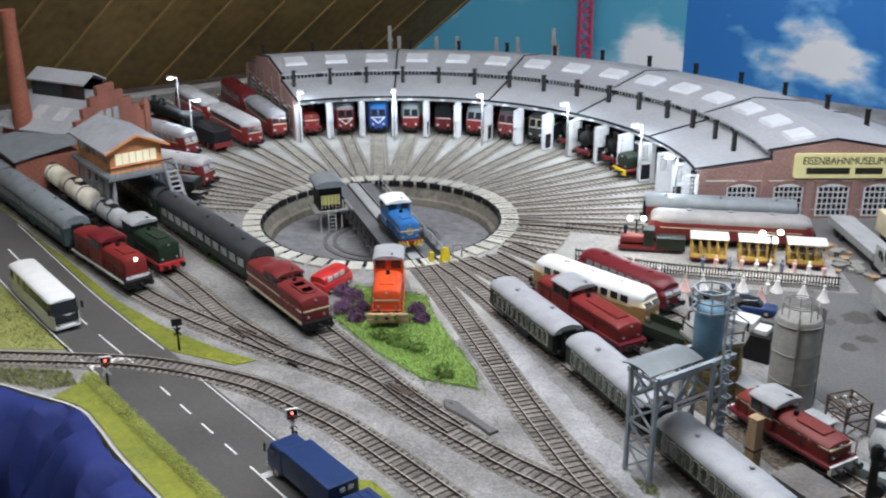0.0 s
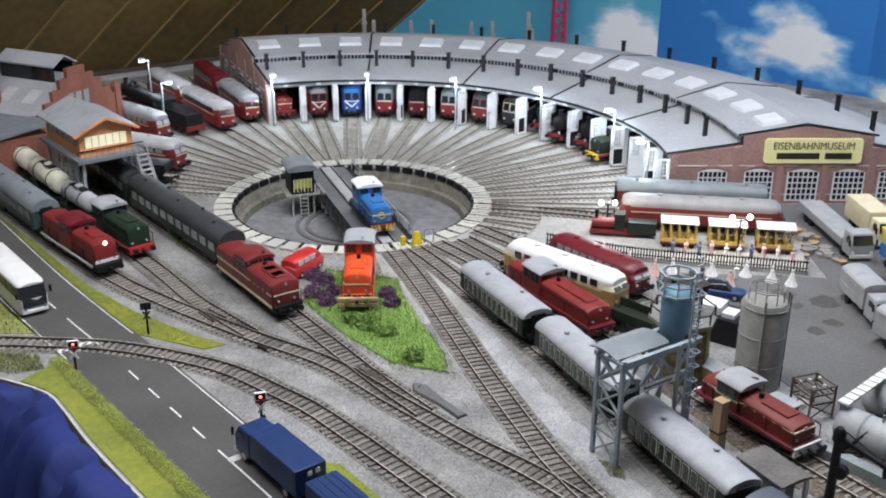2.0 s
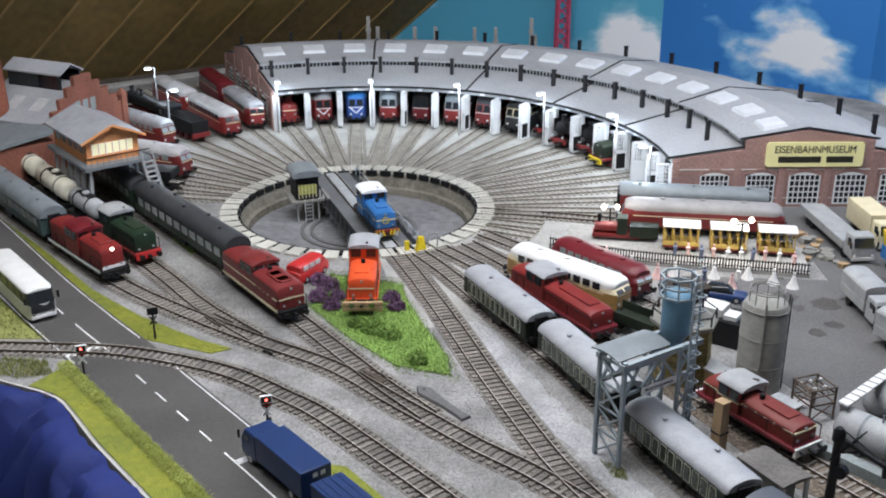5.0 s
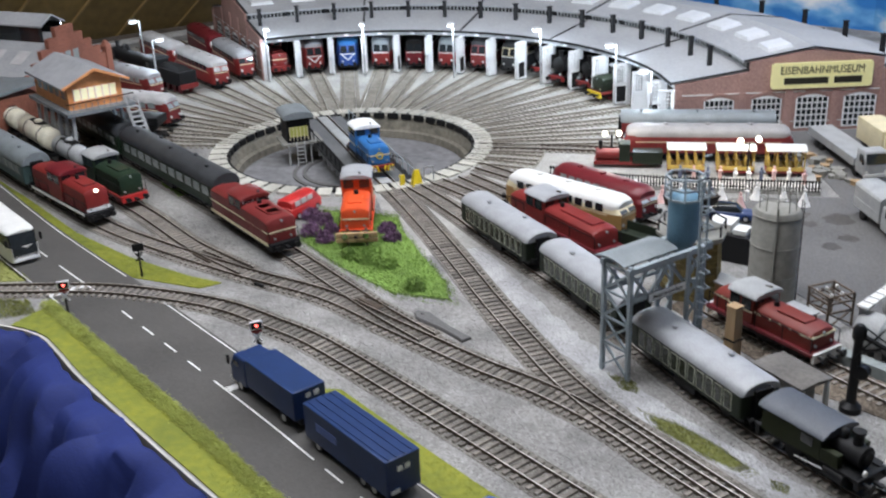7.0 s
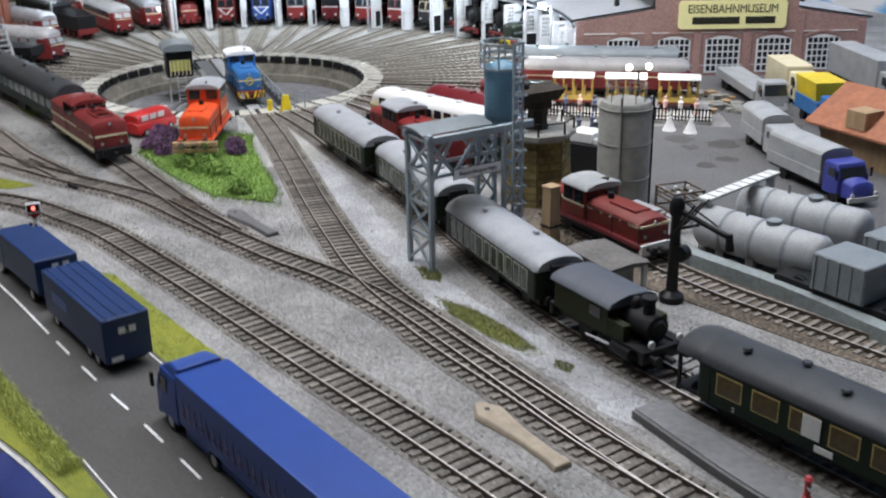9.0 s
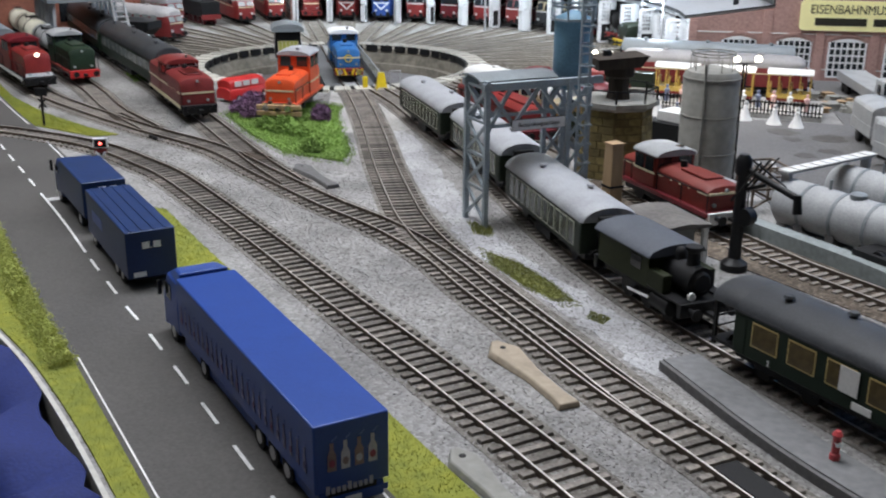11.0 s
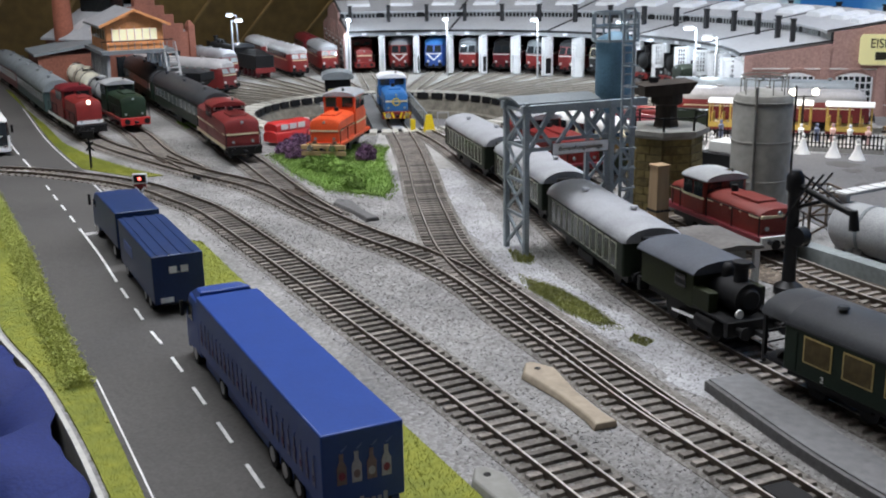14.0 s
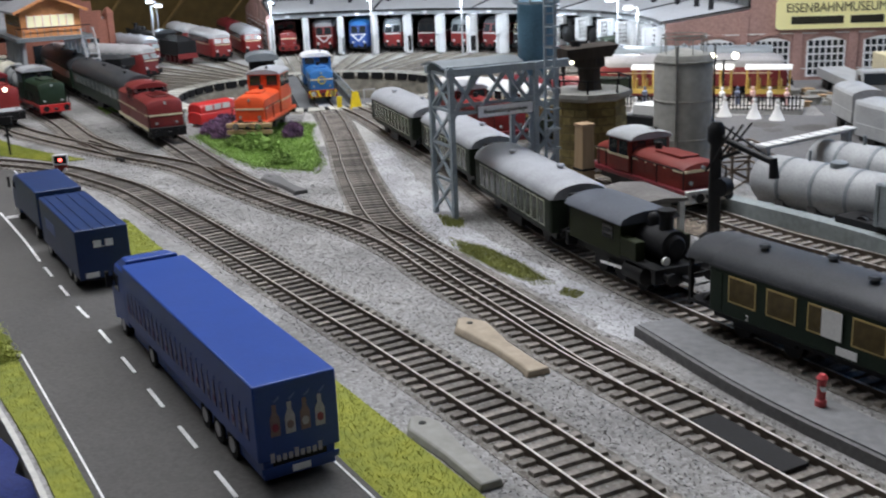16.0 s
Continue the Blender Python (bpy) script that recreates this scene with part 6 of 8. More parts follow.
# grey silo
silo = thing("storage_silo", 28.3, 81.3, 0, 0, "grey cylindrical storage silo with ring seams and railing", "silo")
part("shell", Shape().lathe((0, 0), [(1.95, 0), (1.95, 7.9), (1.75, 8.25), (0.35, 8.6)], 32), CONCRETE, silo)
for z_ in (2.6, 5.2, 7.8):
    part("ring_seam", Shape().lathe((0, 0), [(1.94, z_ - 0.08), (2.0, z_ - 0.05), (2.0, z_ + 0.05), (1.94, z_ + 0.08)], 32), CONCRETE, silo)
part("pipe", Shape().cyl((-0.6, -1.95, 0), (-0.6, -1.95, 8.9), 0.1, n=8), CONCRETE, silo)
for k in range(10):
    a, b = TAU * k / 10, TAU * (k + 1) / 10
    part("rail_post", Shape().bar((1.5 * math.cos(a), 1.5 * math.sin(a), 8.15), (1.5 * math.cos(a), 1.5 * math.sin(a), 9.3), 0.07), CONCRETE, silo)
    for z_ in (9.5, 9.3):
        part("top_rail", Shape().bar((1.5 * math.cos(a), 1.5 * math.sin(a), z_), (1.5 * math.cos(b), 1.5 * math.sin(b), z_), 0.07), CONCRETE, silo)
part("ladder", Shape().bar((2.05, -0.25, 0), (2.05, -0.25, 8.8), 0.08).bar((2.05, 0.25, 0), (2.05, 0.25, 8.8), 0.08), MATTBLACK, silo)

# water crane
wc = thing("water_crane", 28.7, 63.7, 0, -42, "black cast-iron water crane with hanging spout", "water crane")
part("column", Shape().lathe((0, 0), [(0.75, 0), (0.75, 0.4), (0.36, 0.7), (0.3, 5.4), (0.46, 5.6), (0.46, 6.3), (0.25, 6.6)], 14), BLACK, wc)
part("arm", Shape().cyl((0, 0, 5.9), (2.0, 0, 5.3), 0.2, 0.17, n=12).cyl((2.0, 0, 5.3), (3.5, 0, 4.9), 0.17, 0.2, n=12), BLACK, wc)
part("spout", Shape().cyl((3.45, 0, 5.1), (3.55, 0, 4.1), 0.2, 0.27, n=12), BLACK, wc)
part("stay", Shape().bar((0, 0.2, 6.5), (2.6, 0.2, 5.3), 0.08), BLACK, wc)
part("lower_pipe", Shape().cyl((0, 0, 4.6), (1.5, 0, 5.2), 0.1, n=8), BLACK, wc)
part("hand_wheel", Shape().cyl((0.5, -0.3, 3.2), (0.5, 0.3, 3.2), 0.5, n=12), BLACK, wc)
for k in range(3):
    part("brace", Shape().bar((-0.3, -0.4 + 0.4 * k, 4.0), (1.6, -0.8 + 0.8 * k, 6.6), 0.09), BLACK, wc)

# platform in front of the green coach
pf = Line([(24.7, 50.0), (28.4, 43.4), (32.1, 38.2), (37.4, 31), (43.4, 23)])
plat = structure("platform", pf.ribbon(-0.5, 1.3, -0.1, 0.5), material("platform_concrete", (0.17, 0.172, 0.175), 0.85, vary=0.3, grain=250, blotch=20, bump=0.3), "low grey concrete platform beside the coach", "platform")
part("edge_wall", pf.ribbon(-0.7, -0.5, -0.1, 0.44), YARD, plat, "darker platform edge")
hy = thing("hydrant", 30.1, 42.0, 0.5, 0, "small red hydrant standing on the platform", "hydrant")
part("barrel", Shape().lathe((0, 0), [(0.2, 0), (0.2, 0.2), (0.15, 0.25), (0.15, 0.9), (0.2, 1.0), (0.1, 1.15)], 12), paint("hydrant_red", (0.55, 0.07, 0.08), 0.4), hy)
part("outlet", Shape().cyl((0, -0.3, 0.7), (0, 0.3, 0.7), 0.1, n=8), CHROME, hy)

# low wall, grey tank wagons and container on the right
lw = Line([(28.6, 72.6), (31.4, 69.2), (35.9, 63.4), (39.6, 57.2), (44, 51)])
structure("low_wall", lw.ribbon(-0.5, 0.5, -0.1, 0.95), material("green_grey_wall", (0.24, 0.27, 0.27), 0.8, vary=0.3), "low green-grey retaining wall", "wall")
def storage_tank(x, y, turn, length, r):
    ob = thing("storage_tank", x, y, 0, turn, "grey steel storage tank lying on low saddles", "tank", "storage tanks")
    h, zc = length / 2, r + 0.25
    ring = lambda q, k: [(q, r * k * math.cos(TAU * i / 24), zc + r * k * math.sin(TAU * i / 24)) for i in range(24)]
    part("shell", Shape().loft([ring(q, k) for q, k in ((-h, 0.5), (-h + 0.15, 0.82), (-h + 0.5, 1), (h - 0.5, 1), (h - 0.15, 0.82), (h, 0.5))]), LIGHTGREY, ob, smooth=50)
    for q in (-h * 0.5, 0.0, h * 0.5):
        part("tank_band", Shape().loft([[(q + e, (r + d) * math.cos(TAU * i / 24), zc + (r + d) * math.sin(TAU * i / 24)) for i in range(24)] for e, d in ((-0.1, 0), (-0.1, 0.04), (0.1, 0.04), (0.1, 0))], caps=False), MIDROOF, ob)
        part("saddle", Shape().box(q - 0.3, -r * 0.8, 0, q + 0.3, r * 0.8, zc - r * 0.6), YARD, ob)
    part("manhole", Shape().lathe((0.8, 0), [(0.5, zc + r * 0.9), (0.5, zc + r + 0.2), (0.3, zc + r + 0.3)], 14), MIDROOF, ob)
    part("vent_pipe", Shape().cyl((-1.2, 0, zc + r * 0.9), (-1.2, 0, zc + r + 0.6), 0.1, n=8), MIDROOF, ob)
    return ob


storage_tank(35.5, 69.2, -49, 9.4, 1.45)
storage_tank(39.6, 73.8, -46, 9.4, 1.45)
gp = thing("gangway_bridge", 35.4, 75.0, 0, heading((33.2, 72.8), (39.4, 78.6)), "pale grey loading gangway above the storage tanks", "gangway")
part("deck", Shape().box(-4.4, -0.4, 3.5, 4.4, 0.4, 3.65), LIGHTGREY, gp)
for k in range(9):
    part("plank", Shape().box(-4.3 + k, -0.45, 3.65, -3.5 + k, 0.45, 3.72), OFFWHITE, gp)
for x in (-4.0, 4.0):
    part("post", Shape().box(x - 0.15, -0.3, 0, x + 0.15, 0.3, 3.5), LIGHTGREY, gp)
ct = thing("container_wagon", 38.8, 61.8, 0, heading((36.3, 63.3), (38.3, 60.5)), "grey container with ribbed sides on a flat wagon", "wagon")
part("container", Shape().box(-1.8, -1.6, 1.3, 1.8, 1.6, 3.6), MIDROOF, ct, bevel=0.12)
for k in range(5):
    part("rib", Shape().box(-1.7 + k * 0.8, -1.66, 1.4, -1.5 + k * 0.8, 1.66, 3.5), MIDROOF, ct)
part("chassis", Shape().box(-4.5, -1.3, 0.9, 4.5, 1.3, 1.3), BLACK, ct)
for x in (-3, 3):
    wheel(ct, x, 0.55, BLACK)
ct2 = copy_thing(ct, pose(0.428, 0.648, 0, 0, 0, heading((36.3, 63.3), (38.3, 60.5))))
RUSTY = material("rusty_steel", (0.17, 0.13, 0.1), 0.8, metal=0.2, vary=0.5, grain=300, blotch=50)
fb = thing("scaffold_frame", 31.7, 76.8, 0, 20, "rusty brown lattice scaffold frame standing in the yard", "scaffold")
for x in (-1.2, 1.2):
    for y in (-1.2, 1.2):
        part("post", Shape().bar((x, y, 0), (x, y, 2.9), 0.14), RUSTY, fb)
        part("brace", Shape().bar((x, y, 0.2), (-x, y, 1.5), 0.1), RUSTY, fb)
for z_ in (1.5, 2.3, 2.9):
    for k in (-1.2, 1.2):
        part("rail", Shape().bar((-1.3, k, z_), (1.3, k, z_), 0.12), RUSTY, fb)
        part("rail", Shape().bar((k, -1.3, z_), (k, 1.3, z_), 0.12), RUSTY, fb)
for k in range(5):
    part("lamp", Shape().sphere((-1.0 + k * 0.5, 0.6 * (-1) ** k, 2.75), 0.16, 8), OFFWHITE, fb, "small white lamp")
    part("slat", Shape().bar((-1.0 + k * 0.5, -1.2, 2.5), (-1.0 + k * 0.5, 1.2, 2.5), 0.08), RUSTY, fb)

# low pale loading sheds beside the oxide-red shunter
for x, y, l, w_, h_ in ((24.7, 81.6, 1.9, 0.95, 1.6), (28.7, 75.1, 1.3, 0.8, 2.0)):
    sh_ = thing("loading_shed", x, y, 0, -57, "low shed with dusty pale flat roof beside the shunter", "shed")
    part("wall", Shape().box(-l + 0.2, -w_ + 0.15, 0, l - 0.2, w_ - 0.15, h_), TIMBER, sh_)
    part("roof", Shape().box(-l, -w_, h_, l, w_, h_ + 0.18), LIGHTGREY, sh_, "dusty pale roof", bevel=0.05)

# black bunker with white lid, loading dock beside the railbus
bk = thing("bunker", 27.4, 91.0, 0, -35, "black loading bunker with white crates on top", "bunker")
part("body", Shape().box(-2.4, -1.8, 0, 2.4, 1.8, 2.6), MATTBLACK, bk, bevel=0.05)
part("crate", Shape().box(-1.8, -1.2, 2.6, 0.4, 1.0, 3.4), OFFWHITE, bk, bevel=0.05)
part("crate", Shape().box(0.6, -1.4, 2.6, 1.9, 0.2, 3.1), OFFWHITE, bk, bevel=0.05)
wg = thing("flat_wagon", 20.0, 91.2, 0, heading((7.6, 106.2), (18.3, 95.4)), "olive flat wagon with low side boards", "wagon")
part("deck", Shape().box(-3.5, -1.4, 1.2, 3.5, 1.4, 1.5), OLIVEGREEN, wg)
for s_ in (-1, 1):
    part("side_board", Shape().box(-3.5, s_ * 1.4 - 0.06, 1.5, 3.5, s_ * 1.4 + 0.06, 2.3), OLIVEGREEN, wg)
    wheel(wg, s_ * 2.2, 0.55, BLACK)

# ---- road vehicles ----
WHEELT = {}


def road_wheel(parent, x, y, r=0.5, rim=SILVER):
    if (r, rim.name) not in WHEELT:
        WHEELT[(r, rim.name)] = (Shape().cyl((0, -0.2, 0), (0, 0.2, 0), r, n=18).mesh("tyre", TYRE), Shape().cyl((0, -0.22, 0), (0, 0.22, 0), r * 0.55, n=14).mesh("rim", rim))
    ty, ri = WHEELT[(r, rim.name)]
    w = part("wheel", ty, TYRE, parent, at=(x, y, r))
    part("rim", ri, rim, w)


def lorry(name, x, y, turn, label, length, cabm, boxm, box_h=4.0, w=2.9, cab_len=2.3, axles=(), hard=True, rim=SILVER, cat="lorry", cab_h=3.2, bonnet=False, z=0.06, box0=0.0):
    """Lorry: cab with windows, load box, chassis and wheels; +x is the front."""
    ob = thing(name, x, y, z, turn, label, cat)
    h = length / 2
    part("chassis", Shape().box(-h, -0.9, 0.55, h - 0.3, 0.9, 0.95), BLACK, ob)
    cx0, cx1 = h - cab_len, h
    if bonnet:
        part("bonnet", Shape().loft([sec(q, ww, 0.6, t, 0.4) for q, ww, t in ((h - 1.4, 2.2, 2.0), (h - 0.2, 2.0, 1.9), (h, 1.7, 1.6))]), cabm, ob)
        cx1 = h - 1.3
    part("cab", Shape().loft([[(cx0, -w / 2 * 0.95, 0.55), (cx1, -w / 2 * 0.95, 0.55), (cx1, w / 2 * 0.95, 0.55), (cx0, w / 2 * 0.95, 0.55)], [(cx0, -w / 2 * 0.95, 1.9), (cx1 + 0.02, -w / 2 * 0.95, 1.9), (cx1 + 0.02, w / 2 * 0.95, 1.9), (cx0, w / 2 * 0.95, 1.9)], [(cx0, -w / 2 * 0.9, cab_h), (cx1 - 0.45, -w / 2 * 0.86, cab_h), (cx1 - 0.45, w / 2 * 0.86, cab_h), (cx0, w / 2 * 0.9, cab_h)]]), cabm, ob, bevel=0.12)
    part("windscreen", Shape().loft([[(cx1 + 0.03 + e, -w * 0.4, 1.95), (cx1 + 0.03 + e, w * 0.4, 1.95), (cx1 - 0.38 + e, w * 0.38, cab_h - 0.25), (cx1 - 0.38 + e, -w * 0.38, cab_h - 0.25)] for e in (0, 0.03)]), GLASS, ob, smooth=0)
    part("bumper", Shape().box(h - 0.15, -w * 0.46, 0.4, h + 0.12, w * 0.46, 0.8), OFFWHITE if cabm is not TRUCKBLUE else TRUCKBLUE, ob, bevel=0.05)
    for s_ in (-1, 1):
        part("door_window", Shape().box(cx1 - 1.3, min(s_ * w * 0.46, s_ * w * 0.48), 1.95, cx1 - 0.5, max(s_ * w * 0.46, s_ * w * 0.48), cab_h - 0.4), GLASS, ob)
        lamp_disc(ob, h + 0.02, s_ * w * 0.36, 1.0, 1, 0.16, OFFWHITE)
        part("mirror", Shape().box(cx1 - 0.1, s_ * (w / 2 + 0.1) - 0.08, 1.9, cx1 + 0.05, s_ * (w / 2 + 0.1) + 0.08, 2.6), BLACK, ob)
        for q in axles:
            road_wheel(ob, q, s_ * (w / 2 - 0.28), 0.5, rim)
    if hard:
        part("load_box", Shape().box(-h + box0, -w / 2, 0.95, cx0 - 0.25, w / 2, box_h), boxm, ob, bevel=0.06)
    else:
        part("side_board", Shape().box(-h + box0, -w / 2, 0.95, cx0 - 0.25, w / 2, 1.9), boxm, ob, bevel=0.04)
        part("tilt_cover", Shape().loft([sec(q, w * 0.98, 1.9, box_h, 0.5) for q in (-h + box0 + 0.05, cx0 - 0.3)]), boxm, ob, "grey canvas tilt cover", smooth=30)
    return ob


def on_road(s, off, away=True):
    p, d = road.at(s)
    return p.x - d.y * off, p.y + d.x * off, math.degrees(math.atan2(d.y, d.x)) + (180 if away else 0)


sr = road.near(11.6, 35.2)  # rear of the articulated lorry
semi = lorry("articulated_lorry", *on_road(sr - 9.1, 2.1), "bright blue articulated lorry with picture panels on its box trailer", 18.3, TRUCKBLUE, TRUCKBLUE, 3.5, 2.75, 2.4, (-6.4, -5.0, -3.6, 3.2, 7.7), cab_h=3.1)
part("roof_deflector", Shape().loft([[(6.7, -1.2, 3.05), (8.75, -1.12, 3.05), (8.75, 1.12, 3.05), (6.7, 1.2, 3.05)], [(6.7, -1.12, 3.6), (8.0, -0.95, 3.45), (8.0, 0.95, 3.45), (6.7, 1.12, 3.6)]]), TRUCKBLUE, semi, bevel=0.08)
LABELS = [paint("print_brown", (0.22, 0.15, 0.17)), paint("print_pale", (0.45, 0.44, 0.52)), paint("print_red", (0.25, 0.04, 0.08)), paint("print_blue", (0.1, 0.16, 0.45))]


# darker copies of the inks: the trailer side's shade is put into their colour
SHADED_INKS = [paint("shaded_brown", (0.09, 0.075, 0.16)), paint("shaded_pale", (0.15, 0.15, 0.27)), paint("shaded_red", (0.13, 0.04, 0.12)), paint("shaded_blue", (0.05, 0.1, 0.34))]


def bottle(parent, at, rot, size, k, inks=LABELS):
    """Flat printed bottle: body, neck and round emblem."""
    c, s_ = math.cos(radians(rot)), math.sin(radians(rot))
    def flat(nm, outline, mat, d):
        part(nm, Shape().loft([[(at[0] + u * c + s_ * e, at[1] + u * s_ - c * e, at[2] + v) for u, v in outline] for e in (0, d)]), mat, parent, smooth=0)
    z = size
    flat("printed_bottle", [(-0.28 * z, 0), (0.28 * z, 0), (0.28 * z, 1.0 * z), (0.12 * z, 1.35 * z), (0.12 * z, 1.8 * z), (-0.12 * z, 1.8 * z), (-0.12 * z, 1.35 * z), (-0.28 * z, 1.0 * z)], inks[k % 2], 0.015)
    flat("printed_emblem", [(0.2 * z * math.cos(TAU * q / 10), 0.5 * z + 0.25 * z * math.sin(TAU * q / 10)) for q in range(10)], inks[(k + 1) % 2] if k % 3 else inks[2], 0.03)
    flat("printed_splash", [(-0.05 * z, 1.95 * z), (0.35 * z, 2.25 * z), (0.3 * z, 2.1 * z), (0.05 * z, 1.9 * z)], inks[3], 0.02)


for k in range(4):
    bottle(semi, (-9.17, 0.75 - k * 0.5, 1.75), -90, 0.58, k)
for k in range(24):
    bottle(semi, (5.9 - k * 0.62, 1.385, 1.5), 180, 0.5, k, SHADED_INKS)
for k in range(9):
    part("lettering_bar", Shape().box(-9.18, 0.85 - k * 0.2, 0.9, -9.15, 0.98 - k * 0.2, 1.1 if k % 4 else 1.2), LABELS[1], semi, "pale bar of lettering")
part("tail_frame", Shape().box(-9.19, -1.3, 0.55, -9.14, 1.3, 0.75), TRUCKBLUE, semi)
part("number_plate", Shape().box(-9.23, -0.3, 0.45, -9.18, 0.3, 0.66), WHITE, semi, "blank white number plate")
part("side_skirt", Shape().box(-9.1, -1.2, 0.3, 6.3, 1.2, 0.95), TRUCKBLUE, semi, bevel=0.05)

sk = road.near(-2.9, 53.2)
trl = lorry("box_lorry", *on_road(sk - 16.2, 1.98), "dark blue box lorry with curved cab waiting on the road", 9.0, NAVY, NAVY, 3.15, 2.6, 2.2, (-2.8, 3.2), cab_h=2.8)
part("initial_plate", Shape().box(-4.54, -0.75, 2.45, -4.5, -0.35, 2.8).box(-4.54, -0.1, 2.45, -4.5, 0.3, 2.8), WHITE, trl, "white painted marks")
dr = thing("box_trailer", *on_road(sk - 5.8, 2.0)[:2], 0.06, on_road(sk - 5.8, 2.0)[2], "dark blue box trailer coupled behind the lorry", "trailer")
part("box", Shape().box(-4.9, -1.3, 0.6, 4.5, 1.3, 3.15), NAVY, dr, bevel=0.06)
part("chassis", Shape().box(-4.8, -0.9, 0.5, 5.2, 0.9, 0.95), BLACK, dr)
part("drawbar", Shape().bar((4.9, 0, 0.7), (6.6, 0, 0.7), 0.2), BLACK, dr)
for s_ in (-1, 1):
    for q in (-3.4, -2.2, 3.0):
        road_wheel(dr, q, s_ * 1.05, 0.45)
    part("side_mark", Shape().box(0.6, s_ * 1.31 - 0.01, 1.7, 3.0, s_ * 1.31 + 0.01, 2.3), LABELS[3], dr, "faint lettering bar")
part("initial_plate", Shape().box(-4.94, 0.08, 2.2, -4.89, 0.46, 2.55).box(-4.94, -0.5, 2.2, -4.89, -0.12, 2.55).box(-4.94, -0.04, 2.2, -4.89, 0.02, 2.26), WHITE, dr, "white painted marks")
part("number_plate", Shape().box(-4.96, 0.35, 0.7, -4.9, 1.0, 0.95), WHITE, dr, "blank white number plate")
for k in range(4):
    part("roof_rib", Shape().box(-4.8, -0.9 + k * 0.6, 3.15, 4.4, -0.78 + k * 0.6, 3.2), NAVY, dr)


def motor_coach(x, y, turn):
    ob = thing("motor_coach", x, y, 0.06, turn, "white touring coach with large dark windscreen at the crossing", "bus")
    h, w = 6.6, 2.9
    part("body", Shape().loft([[(q, -w / 2 * k, 0.4), (q, -w / 2 * k, 1.9), (q, w / 2 * k, 1.9), (q, w / 2 * k, 0.4)] for q, k in ((-h, 0.94), (-h + 0.3, 1), (h - 0.5, 1), (h, 0.86))]), OFFWHITE, ob, smooth=50)
    part("glass_band", Shape().loft([[(q, -w / 2 * k, 1.9), (q - d, -w / 2 * k * 0.96, 3.1), (q - d, w / 2 * k * 0.96, 3.1), (q, w / 2 * k, 1.9)] for q, k, d in ((-h, 0.93, 0), (-h + 0.3, 0.99, 0), (h - 0.5, 0.99, 0.2), (h, 0.85, 0.45))]), GLASS, ob, "dark tinted glass", smooth=50)
    part("roof", Shape().loft([sec(q, w * k, 3.05, t, 0.35) for q, k, t in ((-h, 0.9, 3.45), (-h + 0.4, 0.96, 3.6), (h - 1.0, 0.96, 3.6), (h - 0.45, 0.82, 3.35))]), OFFWHITE, ob, smooth=40)
    for s_ in (-1, 1):
        for q in (-3.6, 3.9):
            road_wheel(ob, q, s_ * 1.2, 0.5)
        lamp_disc(ob, h - 0.02, s_ * 0.95, 0.95, 1, 0.16, CHROME)
        part("mirror", Shape().box(h - 0.1, s_ * 1.65 - 0.1, 2.2, h + 0.1, s_ * 1.65 + 0.1, 2.9), BLACK, ob)
        for k in range(6):
            part("window_pillar", Shape().box(-h + 1 + k * 2.1, min(s_ * 1.36, s_ * 1.45), 1.9, -h + 1.12 + k * 2.1, max(s_ * 1.36, s_ * 1.45), 3.1), BLACK, ob)
    part("windscreen", Shape().loft([[(h + 0.01 + e, -1.16, 1.0), (h + 0.01 + e, 1.16, 1.0), (h + 0.03 + e, 1.18, 1.9), (h - 0.4 + e, 1.12, 3.12), (h - 0.4 + e, -1.12, 3.12), (h + 0.03 + e, -1.18, 1.9)] for e in (0, 0.04)]), GLASS, ob, "large black windscreen", smooth=0)
    part("bumper", Shape().box(h - 0.1, -1.2, 0.4, h + 0.08, 1.2, 0.75), WHITE, ob, bevel=0.05)
    part("number_plate", Shape().box(h + 0.08, -0.35, 0.5, h + 0.1, 0.35, 0.68), WHITE, ob, "blank white number plate")
    return ob


sb = road.near(-38.0, 96.6)
motor_coach(*on_road(sb - 5.5, -1.95, away=False))

# yard lorries
lorry("tipper_lorry", 47.2, 116.5, -86, "long grey flatbed lorry loaded with pipes", 15.0, LIGHTGREY, LIGHTGREY, 1.9, 2.9, 2.2, (-5, -3.8, 5.4), rim=MATTBLACK)
lorry("timber_lorry", 51.8, 117.2, -87, "cream lorry with wooden crate load", 9.0, CREAM, CREAM, 3.6, 2.8, 2.2, (-2.6, 3.0), rim=MATTBLACK)
lorry("canvas_lorry", 43.7, 95.6, -86, "old grey lorry with canvas cover and bonnet", 9.2, LIGHTGREY, LIGHTGREY, 3.6, 2.8, 3.4, (-2.6, 3.4), hard=False, bonnet=True, rim=MATTBLACK, cab_h=2.9)
lorry("canvas_lorry", 44.6, 85.4, -72, "grey canvas-covered lorry with blue cab", 10.5, paint("violet_blue", (0.05, 0.06, 0.3)), LIGHTGREY, 3.7, 2.9, 3.2, (-3, 3.6), hard=False, bonnet=True, rim=MATTBLACK, cab_h=3.0)
lorry("box_lorry", 60.5, 119.0, -84, "grey articulated trailer with flat roof by the shed", 14.0, LIGHTGREY, LIGHTGREY, 4.2, 2.9, 2.2, (-5, -3.8, 5), rim=MATTBLACK)
mx = lorry("dump_truck", 51.4, 105.2, -85, "yellow and blue dump truck in the yard", 8.0, BLUE, BLUE, 2.4, 2.9, 2.4, (-2.2, 2.6), rim=MATTBLACK)
